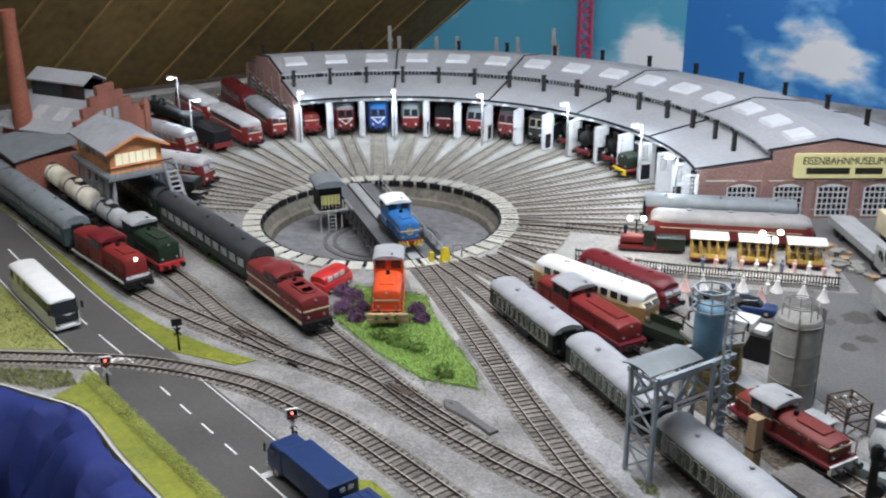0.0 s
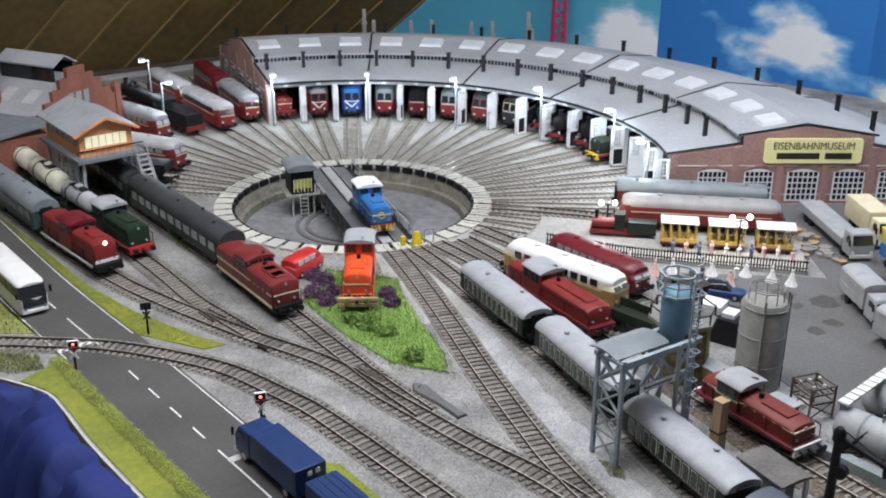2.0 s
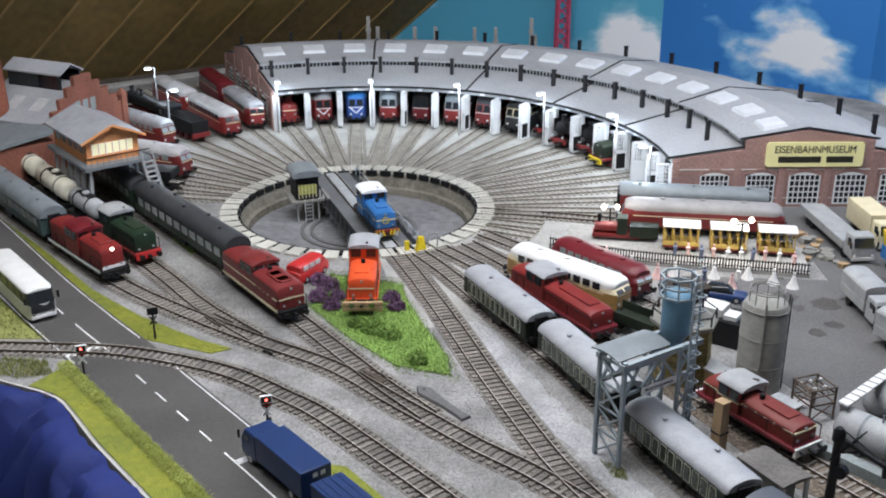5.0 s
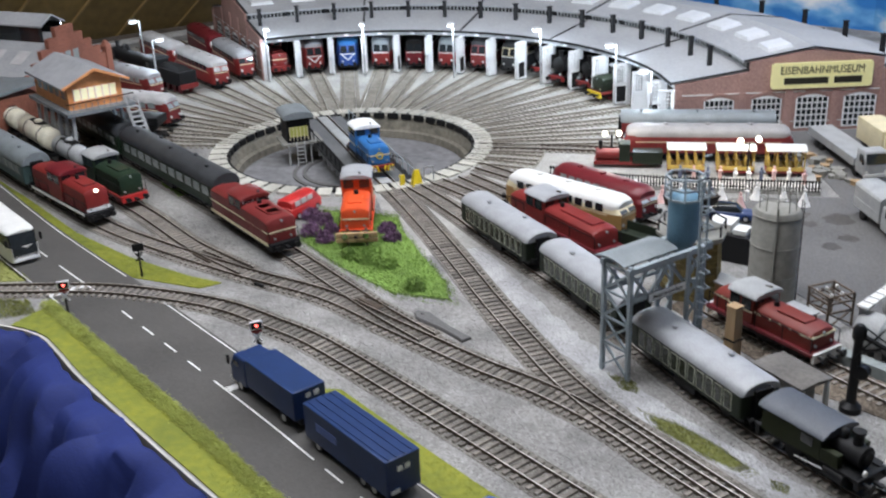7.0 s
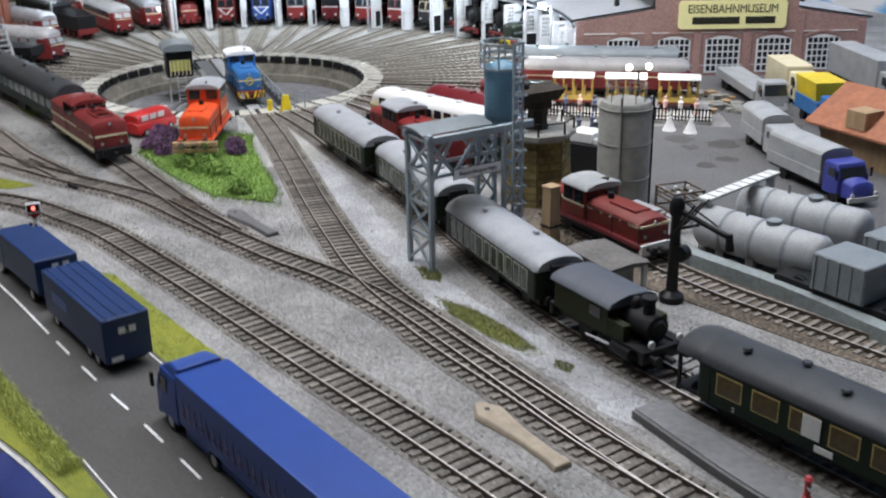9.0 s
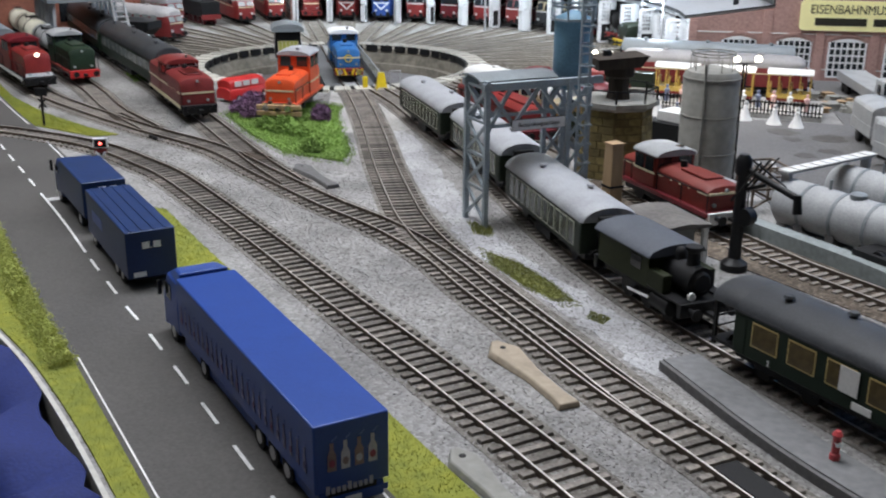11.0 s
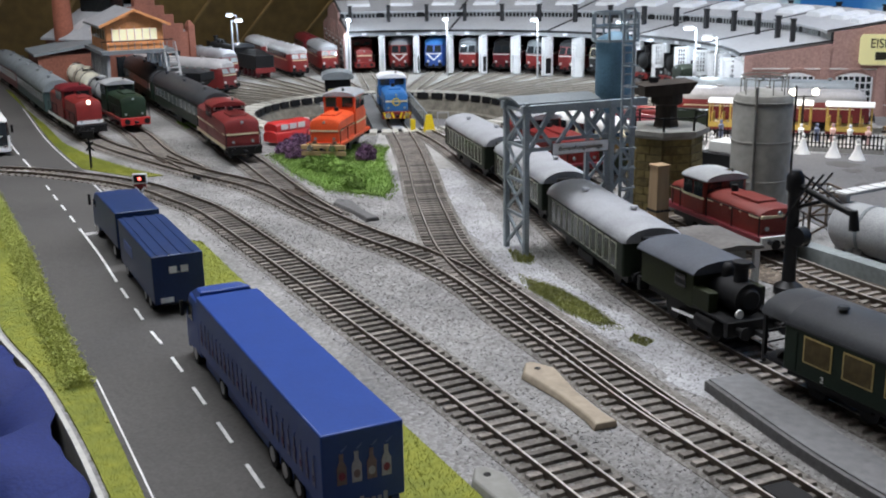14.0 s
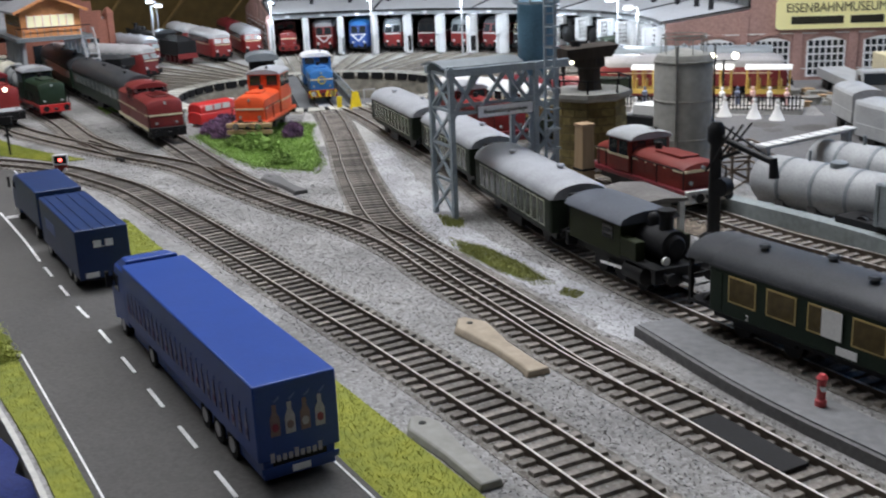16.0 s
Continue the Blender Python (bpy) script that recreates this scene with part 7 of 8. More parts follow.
part("skip", Shape().loft([[(-3.6, -1.2, 1.8), (0.6, -1.2, 1.8), (0.6, 1.2, 1.8), (-3.6, 1.2, 1.8)], [(-4.0, -1.6, 4.2), (1.0, -1.6, 4.2), (1.0, 1.6, 4.2), (-4.0, 1.6, 4.2)]]), YELLOW, mx, "yellow tipping skip")
rh = thing("timber_kiosk", 52.6, 92.5, 0, 28, "timber kiosk with orange-tiled pitched roof", "kiosk")
part("wall", Shape().box(-3.4, -4.4, 0, 3.4, 4.4, 3.4), TIMBER, rh)
TILE = material("tile_orange", (0.38, 0.15, 0.08), 0.8, vary=0.3, grain=200, blotch=40, piece=0.15)
for s_ in (-1, 1):
    part("roof_slope", Shape().loft([[(0, y, 6.0), (s_ * 4.6, y, 3.1), (s_ * 4.6, y, 2.9), (0, y, 5.8)] for y in (-5.2, 5.2)]), TILE, rh, smooth=0)
part("dormer", Shape().box(-4.3, -1.0, 3.4, -2.2, 1.0, 4.9), TIMBER, rh)


def small_car(name, x, y, turn, label, mat, l=4.6, h_=1.7, w=1.9, van=False):
    ob = thing(name, x, y, 0.05, turn, label, "van" if van else "car")
    h = l / 2
    if van:
        part("body", Shape().loft([sec(q, w * k, 0.3, t, 0.35) for q, k, t in ((-h, 0.9, 1.35), (-h + 0.2, 1, 1.5), (h - 0.5, 1, 1.5), (h, 0.85, 1.3))]), mat, ob, smooth=40)
        part("cabin", Shape().loft([sec(q, w * k, 1.3, t, 0.3) for q, k, t in ((-h + 0.1, 0.85, 2.1), (-h + 0.4, 0.92, 2.25), (h - 1.0, 0.92, 2.25), (h - 0.4, 0.8, 1.7))]), mat, ob, smooth=40)
    else:
        part("body", Shape().loft([sec(q, w * k, 0.3, t, 0.25) for q, k, t in ((-h, 0.85, 0.95), (-h + 0.3, 1, 1.1), (h - 0.3, 1, 1.0), (h, 0.85, 0.8))]), mat, ob, smooth=40)
        part("cabin", Shape().loft([sec(q, w * k, 0.95, t, 0.25) for q, k, t in ((-h + 0.6, 0.8, 1.1), (-h + 1.2, 0.85, h_), (0.5, 0.85, h_), (1.1, 0.8, 1.05))]), GLASS, ob, smooth=40)
    for s_ in (-1, 1):
        for q in (-h + 1, h - 1):
            road_wheel(ob, q, s_ * (w / 2 - 0.18), 0.36)
        if van:
            for k in range(3):
                part("side_window", Shape().box(-h + 0.6 + k * 1.05, min(s_ * w * 0.43, s_ * w * 0.475), 1.5, -h + 1.45 + k * 1.05, max(s_ * w * 0.43, s_ * w * 0.475), 2.0), OFFWHITE, ob, "pale side window")
    if van:
        part("nose_vee", Shape().loft([[(h - 0.95 + e, y_, z_ + 0.04) for y_, z_ in ((-0.4, 2.1), (0.4, 2.1), (0.2, 1.6), (-0.2, 1.6))] for e in (0.3, 0.5)]), WHITE, ob, "white windscreen surround")
    return ob


small_car("delivery_van", -14.0, 105.8, 60, "small bright red van with white windscreen trim", paint("van_red", (0.5, 0.03, 0.03), 0.35), 5.2, van=True, w=2.2)
small_car("car", 29.8, 99.8, -20, "dark blue vintage car in the yard", NAVY, 5.0)

# ---- garden train, platform, fence and figures ----
gpl = thing("garden_platform", 0, 0, 0, 0, "raised plank platform with dark picket fence", "platform", "", "structure")
pl_ = Line([(13.0, 113.4), (18, 111.0), (23.2, 109.0), (32, 107.0), (40.6, 105.2)])
part("deck", pl_.ribbon(0.0, 8.0, 0.0, 0.5), APRON, gpl)
pm_ = Shape().box(-0.06, -0.06, 0, 0.06, 0.06, 1.3).mesh("picket", MATTBLACK)
s = 0.2
while s < pl_.length:
    p, d = pl_.at(s)
    part("picket", pm_, MATTBLACK, gpl, at=(p.x, p.y, 0.4))
    s += 0.32
part("fence_rail", pl_.ribbon(-0.05, 0.05, 1.45, 1.55), MATTBLACK, gpl)
part("fence_rail", pl_.ribbon(-0.05, 0.05, 0.75, 0.83), MATTBLACK, gpl)


CARYEL = paint("carriage_yellow", (0.55, 0.38, 0.09), 0.5)


def garden_car(x, y, turn):
    ob = thing("open_carriage", x, y, 0.5, turn, "yellow open garden-railway carriage with white canopy", "carriage", "garden train carriages")
    part("floor", Shape().box(-2.0, -1.0, 0.5, 2.0, 1.0, 0.75), RED, ob)
    part("canopy", Shape().loft([sec(q, 2.4, 3.0, 3.4, 0.3) for q in (-2.1, 2.1)]), OFFWHITE, ob, smooth=40)
    for s_ in (-1, 1):
        part("side_panel", Shape().box(-2.0, s_ * 1.0 - 0.05, 0.75, 2.0, s_ * 1.0 + 0.05, 1.2), CARYEL, ob)
        for k in range(5):
            part("pillar", Shape().box(-2.0 + k * 0.96, s_ * 1.0 - 0.06, 0.75, -1.88 + k * 0.96, s_ * 1.0 + 0.06, 3.05), CARYEL, ob)
    for k in range(4):
        q = -1.45 + k * 0.96
        part("bench", Shape().box(q - 0.3, -0.85, 0.75, q + 0.3, 0.85, 1.15).box(q - 0.35, -0.85, 1.15, q - 0.2, 0.85, 2.0), CARYEL, ob)
    for q in (-1.5, 1.5):
        for s_ in (-1, 1):
            part("wheel", Shape().cyl((q, s_ * 0.6, 0.25), (q, s_ * 0.75, 0.25), 0.28, n=12), BLACK, ob)
    return ob


gh = heading((27, 114.6), (39.5, 112.4))
garden_car(28.0, 112.6, gh), garden_car(33.2, 111.7, gh), garden_car(38.4, 110.8, gh)
gl = thing("garden_locomotive", 20.6, 116.0, 0.5, gh + 180, "small red garden-railway locomotive with dark tender", "locomotive")
part("frame", Shape().box(-3.2, -0.9, 0.4, 2.2, 0.9, 0.8), RED, gl)
part("boiler", Shape().cyl((-0.6, 0, 1.4), (2.0, 0, 1.4), 0.65, n=16), RED, gl)
part("cab", Shape().box(-1.8, -0.9, 0.8, -0.6, 0.9, 2.8), OLIVEGREEN, gl)
part("tender", Shape().box(-5.4, -0.9, 0.5, -2.1, 0.9, 1.9), OLIVEGREEN, gl)
part("chimney", Shape().cyl((1.5, 0, 1.9), (1.5, 0, 3.0), 0.18, 0.26, n=10), BLACK, gl)


def figure(x, y, mat, gown=False, z=0.05, lab="small plain white dressed figurine standing in the yard"):
    g = Shape()
    if gown:
        g.lathe((0, 0), [(0.85, 0), (0.6, 0.5), (0.3, 1.2), (0.26, 1.6), (0.1, 1.75), (0.2, 1.9), (0.2, 2.1), (0.08, 2.25)], 12)
    else:
        g.lathe((0, 0), [(0.28, 0), (0.26, 0.9), (0.36, 1.4), (0.1, 1.62), (0.18, 1.75), (0.18, 1.95), (0.06, 2.05)], 10)
    ob = part("figurine", g, mat, None, "", at=(x, y, z))
    ob.scale = (0.8, 0.8, 0.8)
    return tagged(ob, lab, "figurine", "yard figurines")


random.seed(11)
for x, y, m_, gw in ((38.0, 102.6, FIGURE, True), (36.2, 103.6, FIGURE, True), (21.6, 107.4, FIGURE, True), (16.6, 111.0, FIGURE, False), (19.2, 110.4, FIGPINK, False), (24.0, 105.2, FIGPINK, True), (26.0, 105.6, FIGURE, True), (29.0, 104.6, FIGDARK, False), (30.2, 105.2, FIGURE, True), (32.6, 104.4, FIGURE, False), (27.6, 103.8, FIGDARK, False), (31.4, 102.4, FIGPINK, True), (24.6, 102.2, FIGPINK, False), (33.8, 105.0, FIGURE, True), (28.8, 101.4, FIGURE, False), (22.6, 104.2, FIGURE, True)):
    figure(x, y, m_, gw, lab="small plain pale figurine standing in the yard")
for k in range(10):
    figure(27 + k * 1.4, 110.6 - k * 0.28 + random.uniform(-0.5, 0.5), random.choice((FIGURE, FIGPINK, FIGURE, FIGDARK)), False, 0.5, "small plain pale figurine standing on the garden platform")

# heap of scrap and rubble by the platform end
random.seed(3)
for k in range(26):
    x, y = random.uniform(41.5, 45.5), random.uniform(107, 119)
    r = random.uniform(0.3, 0.8)
    g = Shape()
    g.loft([[(r * math.cos(TAU * i / 6) * random.uniform(0.7, 1.2), r * math.sin(TAU * i / 6) * random.uniform(0.7, 1.2), z * r) for i in range(6)] for z in (0, 0.5, 0.9)])
    tagged(part("rubble", g, CONCRETE if k % 3 else TIMBER, None, at=(x, y, 0.0)), "grey lump of rubble on the yard edge", "rubble", "rubble heap")

# ---- lamps, signals, small fittings ----


def street_lamp(x, y, h, turn, watts=0.0):
    ob = thing("street_lamp", x, y, 0, turn, "white street lamp post with bright bluish LED head", "street lamp", "yard lamps")
    part("post", Shape().cyl((0, 0, 0), (0, 0, h), 0.15, 0.12, n=10), LIGHTGREY, ob)
    part("arm", Shape().bar((0, 0, h - 0.05), (1.1, 0, h + 0.05), 0.2), WHITE, ob)
    part("head", Shape().box(0.55, -0.36, h + 0.05, 1.6, 0.36, h + 0.3), WHITE, ob, bevel=0.05)
    part("diffuser", Shape().box(0.6, -0.3, h - 0.22, 1.55, 0.3, h + 0.05), LED, ob, "glowing bluish white diffuser")
    d = bpy.data.lights.new("lamp_light", "POINT")
    d.energy, d.color, d.shadow_soft_size = watts, (0.75, 0.87, 1.0), 0.006
    l = new("lamp_light", d)
    l.parent = ob
    l.matrix_basis = pose(1.1 * CM, 0, (h - 0.6) * CM)
    return ob


for a, r in ((113.2, 38.6), (90.6, 36.6), (68.2, 36.2), (46.6, 38.0), (23.2, 38.2), (-0.5, 37.0)):
    x, y, _z = pol(r, a, 0)
    street_lamp(x, y, 8.4, a + 180, 0.17)
street_lamp(-46.3, 171.3, 8.7, 200, 0.1)
street_lamp(-40.4, 155.2, 8.8, 20, 0.1)

pg = thing("platform_lamp", 34.2, 110.2, 0.5, 10, "twin-globe platform lamp with bright warm white globes", "lamp")
part("post", Shape().cyl((0, 0, 0), (0, 0, 4.0), 0.1, n=8), BLACK, pg)
part("cross_arm", Shape().bar((-1.1, 0, 3.9), (1.1, 0, 3.9), 0.1), BLACK, pg)
for s_ in (-1, 1):
    part("globe", Shape().sphere((s_ * 1.05, 0, 4.3), 0.34, 10), WARMLED, pg, "glowing globe")
pg2 = thing("platform_lamp", 20.6, 117.6, 0.5, 0, "twin-globe platform lamp with bright warm white globes", "lamp")
part("post", Shape().cyl((0, 0, 0), (0, 0, 3.2), 0.1, n=8), BLACK, pg2)
for s_ in (-1, 1):
    part("globe", Shape().sphere((s_ * 0.8, 0, 3.3), 0.32, 10), WARMLED, pg2, "glowing globe")
# two globe lamps; the third place has no lamp, only added fill light
for x, y in ((34.2, 110.2), (20.6, 117.6), (28.0, 108.5)):
    d = bpy.data.lights.new("globe_light", "POINT")
    d.energy, d.color, d.shadow_soft_size = 0.06, (1.0, 0.95, 0.85), 0.006
    new("globe_light", d).matrix_basis = pose(x * CM, (y - 0.6) * CM, 5.4 * CM)


def crossing(x, y, turn, h=3.6, front=True):
    ob = thing("crossing_signal", x, y, 0, turn, "level-crossing signal with red lamp box and white cross" if front else "level-crossing signal seen from its black back", "crossing signal")
    part("post", Shape().cyl((0, 0, 0), (0, 0, h), 0.1, n=8), BLACK, ob)
    part("lamp_box", Shape().box(-0.1, -0.5, h - 0.25, 0.1, 0.5, h + 0.45), BLACK if not front else WHITE, ob, bevel=0.03)
    m_ = BLACK if not front else WHITE
    part("cross", Shape().bar((0.14, -0.32, h - 1.3), (0.14, 0.32, h - 0.5), 0.08, 0.15).bar((0.14, 0.32, h - 1.3), (0.14, -0.32, h - 0.5), 0.08, 0.15), m_, ob)
    if front:
        part("dark_field", Shape().box(0.1, -0.4, h - 0.16, 0.13, 0.4, h + 0.36), MATTBLACK, ob)
        part("red_lamp", Shape().cyl((0.13, 0, h + 0.1), (0.2, 0, h + 0.1), 0.11, n=10), REDLED, ob, "lit red lamp")
        part("red_band", Shape().box(-0.11, -0.4, h - 0.6, 0.11, 0.4, h - 0.3), RED, ob)
    return ob


face = heading((-14, 74), (0, 30))
crossing(-31.4, 83.2, face, 2.75)
crossing(-13.6, 74.2, face, 2.8)
crossing(-26.9, 90.6, face + 180, 2.9, False)

# turntable control cabin on its outrigger
tc = thing("control_cabin", TX - 7.4, TY + 4.6, 0, BRIDGE_TURN, "small dark-roofed turntable control cabin with green-yellow windows", "cabin")
part("outrigger", Shape().box(-2.0, -2.2, -0.1, 2.2, 3.0, 0.15), CONCRETE, tc)
part("cabin_wall", Shape().box(-1.8, -1.5, 0.15, 1.8, 1.5, 3.4), MATTBLACK, tc)
part("lit_interior", Shape().box(1.8, -1.2, 0.9, 1.84, 1.2, 2.2), paint("cabin_yellow", (0.4, 0.42, 0.1)), tc, "yellow-green cabin front")
for k in range(6):
    part("front_bar", Shape().box(1.84, -1.2 + k * 0.46, 0.4, 1.9, -1.12 + k * 0.46, 2.2), CREAM, tc)
part("roof", Shape().loft([sec(q, 3.8, 3.3, 4.2, 0.6) for q in (-2.3, 2.3)]), MIDROOF, tc, "grey roof")
for s_ in (-1, 1):
    part("leg", Shape().box(1.7, s_ * 1.4 - 0.1, -2.8, 1.9, s_ * 1.4 + 0.1, 0.2), LIGHTGREY, tc)
for k in range(5):
    part("ladder_rung", Shape().box(2.3, -0.5, -2.4 + k * 0.5, 2.4, 0.5, -2.3 + k * 0.5), LIGHTGREY, tc)
for y in (-0.5, 0.5):
    part("ladder_rail", Shape().box(2.3, y - 0.06, -2.8, 2.42, y + 0.06, 0.4), LIGHTGREY, tc)
yb = thing("lever_stand", TX + 8.3, TY - 14.6, 0.0, BRIDGE_TURN, "yellow locking lever stand with railings on the bridge end", "lever stand")
part("lever_box", Shape().loft([[(-0.5, -0.6, 0), (0.5, -0.6, 0), (0.5, 0.6, 0), (-0.5, 0.6, 0)], [(-0.2, -0.3, 1.8), (0.2, -0.3, 1.8), (0.2, 0.3, 1.8), (-0.2, 0.3, 1.8)]]), YELLOW, yb)
part("lever_box", Shape().box(-0.3, -1.9, 0, 0.1, -1.4, 1.4), YELLOW, yb)
for y in (0.9, 2.0):
    part("rail_post", Shape().bar((0, y, 0), (0, y, 2.0), 0.12), LIGHTGREY, yb)
part("rail_bar", Shape().bar((0, 0.9, 1.95), (0, 2.0, 1.95), 0.12), LIGHTGREY, yb)

# switch machines and covers
BEIGE = material("beige_cover", (0.36, 0.3, 0.225), 0.8, vary=0.3, grain=200, blotch=40)
for x, y, a, l, m_, lab in ((18.5, 48.1, heading((16.6, 51.2), (19.6, 46.6)), 6.8, BEIGE, "beige plastic point-machine cover beside the track"), (17.8, 38.6, heading((16.6, 40.6), (20, 35.8)), 5.5, CONCRETE, "grey plastic point-machine cover beside the track"), (0.6, 78.4, heading((-1.5, 81.1), (2.6, 75.8)), 6.7, YARD, "flat grey point machine with black ends beside the track"), (-15.6, 87.6, heading((-15, 93.2), (-13, 91.6)), 1.2, MATTBLACK, "small dark point lever box")):
    ob = thing("point_machine", x, y, 0, a, lab, "point machine")
    h = l / 2
    part("cover", Shape().loft([[(q, -w_, 0), (q, w_, 0), (q, w_ * 0.8, 0.3), (q, -w_ * 0.8, 0.3)] for q, w_ in ((-h, 0.2), (-h * 0.7, 0.13 * l), (h * 0.1, min(0.46, 0.15 * l)), (h * 0.75, min(0.44, 0.14 * l)), (h, 0.08 * l))]), m_, ob, bevel=0.06)
    part("slot", Shape().cyl((-h * 0.75, 0, 0.25), (-h * 0.75, 0, 0.32), 0.14, n=10), BLACK, ob)

for x, y in ((-5.4, 82.9), (-21.7, 94.4)):
    fg = thing("turnout_frog", x, y, 0, -46, "dark metal frog of a turnout between the rails", "turnout frog")
    part("casting", Shape().loft([[(-1.6, -0.1, 0.1), (1.4, -0.5, 0.1), (1.4, 0.5, 0.1), (-1.6, 0.1, 0.1)], [(-1.6, -0.08, 0.26), (1.4, -0.45, 0.26), (1.4, 0.45, 0.26), (-1.6, 0.08, 0.26)]]), RAIL, fg, smooth=0)
    for s_ in (-1, 1):
        part("check_rail", Shape().bar((-1.4, s_ * 0.55, 0.3), (1.6, s_ * 0.7, 0.3), 0.08, 0.14), RAIL, fg)
up_ = thing("uncoupler", 0, 0, 0, 0, "dark grey uncoupling plate between the rails", "uncoupler")
part("plate", T_B.ribbon(-0.55, 0.55, 0.1, 0.22, T_B.near(26.7, 41.9), T_B.near(29.4, 38.4)), MATTBLACK, up_)
# blue dust sheet hanging over the front edge
CLOTH = material("blue_cloth", (0.009, 0.022, 0.14), 0.8, vary=0.35, grain=700, blotch=10, bump=0.2)
rings = []
noise_at = lambda p: noise.noise(Vector(p))
NS = 90
for i in range(NS + 1):
    p, d = edge_line.at(edge_line.near(-60, 88) + i / NS * (edge_line.near(8, 31) - edge_line.near(-60, 88)))
    out = Vector((d.y, -d.x))
    row = []
    for j in range(26):
        v = j / 25
        n1 = noise_at((i * 0.16, v * 1.3, 3.1)) + 0.9 * noise_at((i * 0.5, v * 1.8, 8.0)) + 0.5 * noise_at((i * 0.9, v * 4.0, 2.0))
        o = 0.12 + 11 * v**0.8 + n1 * (0.6 + 3.0 * v)
        z_ = -0.1 - 1.0 * v - 24 * v**1.7 + n1 * 5.0 * min(1, v * 3)
        z_ += 2.2 * math.exp(-((v - 0.22) / 0.16) ** 2) * max(0, noise_at((i * 0.12, 0.3, 1.0)) + 0.3)
        row.append((p.x + out.x * o, p.y + out.y * o, min(z_, 2.0)))
    rings.append(row)
cl = part("dust_sheet", Shape().loft(rings, closed=False, caps=False), CLOTH, None, smooth=60)
tagged(cl, "crumpled royal-blue cloth sheet draped over the layout edge", "cloth")

# pale posts of a fence behind the roundhouse
for x, h_ in ((-13.6, 9.8), (-11.8, 7.8), (-4.6, 7.8), (-0.6, 7.8), (7.0, 7.6), (11.1, 7.6), (18.0, 9.4), (18.8, 6.2)):
    ob = part("fence_post", Shape().box(-0.35, -0.35, 0, 0.35, 0.35, h_ + 1.2).box(-0.6, -0.2, h_ - 1.6, 0.6, 0.2, h_ - 1.2), APRON, None, at=(x, 206.5, 0))
    tagged(ob, "pale weathered post behind the engine shed", "post", "posts behind the shed")

# ---- pieces and loose stuff ----
sl = Shape().loft([[(-0.17, -1.45, 0.0), (0.17, -1.45, 0.0), (0.17, 1.45, 0.0), (-0.17, 1.45, 0.0)], [(-0.14, -1.42, 0.16), (0.14, -1.42, 0.16), (0.14, 1.42, 0.16), (-0.14, 1.42, 0.16)]])
sleeper_mesh = sl.mesh("sleeper", SLEEPER, 0)
random.seed(4)
sleepers_near.sort(key=lambda q: math.hypot(q[1] - 6, q[2] - 58))
for ob, x, y, a in sleepers_near[:300]:
    part("sleeper", sleeper_mesh, SLEEPER, ob, at=(x, y, 0), turn=a + random.uniform(-1.2, 1.2))


def joined(name, rows, shape, mat, label, category):
    v = np.array(shape.v)
    pts, faces = [], []
    for n, (_, x, y, a) in enumerate(rows):
        c, s_ = math.cos(radians(a)), math.sin(radians(a))
        pts.append(np.stack([x + v[:, 0] * c - v[:, 1] * s_, y + v[:, 0] * s_ + v[:, 1] * c, v[:, 2]], 1))
        faces += [tuple(n * len(v) + i for i in f) for f in shape.f]
    return stuff(name, np.concatenate(pts), faces, mat, label, category)


joined("sleepers", sleepers_near[300:] + sleepers_far, sl, SLEEPER, "dark brown sleepers of the farther tracks", "sleepers")
joined("sleepers", pale_far, sl, SLEEPER_PALE, "pale weathered sleepers of the radial tracks", "sleepers")

rng = np.random.default_rng(7)


def inside(poly, x, y):
    hit = np.zeros(len(x), bool)
    for (x0, y0), (x1, y1) in zip(poly, poly[1:] + poly[:1]):
        if y0 != y1:
            cond = (y0 > y) != (y1 > y)
            hit ^= cond & (x < (x1 - x0) * (y - y0) / (y1 - y0) + x0)
    return hit


def scatter(poly, count):
    p = np.array(poly)
    lo, hi = p.min(0), p.max(0)
    xs, ys = [], []
    while sum(map(len, xs)) < count:
        x, y = rng.uniform(lo[0], hi[0], count), rng.uniform(lo[1], hi[1], count)
        ok = inside(poly, x, y)
        xs.append(x[ok]), ys.append(y[ok])
    return np.concatenate(xs)[:count], np.concatenate(ys)[:count]


def blades(name, poly, count, hmin, hmax, wide, mat, label, cat="grass", base=0.0, lift=None):
    """Fibres of static grass: thin leaning triangles; lift gives the mound's height at x, y."""
    x, y = scatter(poly, count)
    z = np.full(count, base) if lift is None else lift(x, y)
    a, h = rng.uniform(0, TAU, count), rng.uniform(hmin, hmax, count)
    lx, ly = rng.normal(0, 0.35, count) * h, rng.normal(0, 0.35, count) * h
    w = wide * rng.uniform(0.6, 1.4, count)
    v = np.empty((count, 3, 3))
    v[:, 0] = np.stack([x - np.cos(a) * w, y - np.sin(a) * w, z - 0.05], 1)
    v[:, 1] = np.stack([x + np.cos(a) * w, y + np.sin(a) * w, z - 0.05], 1)
    v[:, 2] = np.stack([x + lx, y + ly, z + h], 1)
    return stuff(name, v.reshape(-1, 3), [(3 * i, 3 * i + 1, 3 * i + 2) for i in range(count)], mat, label, cat)


def leaf_mound(name, xs, ys, zs, size, mat, label, cat):
    """Small leaf flakes at given places, each turned at random."""
    n = len(xs)
    c = np.stack([xs, ys, zs], 1)[:, None]
    q = rng.normal(0, size, (n, 3, 3))
    return stuff(name, (c + q).reshape(-1, 3), [(3 * i, 3 * i + 1, 3 * i + 2) for i in range(n)], mat, label, cat)


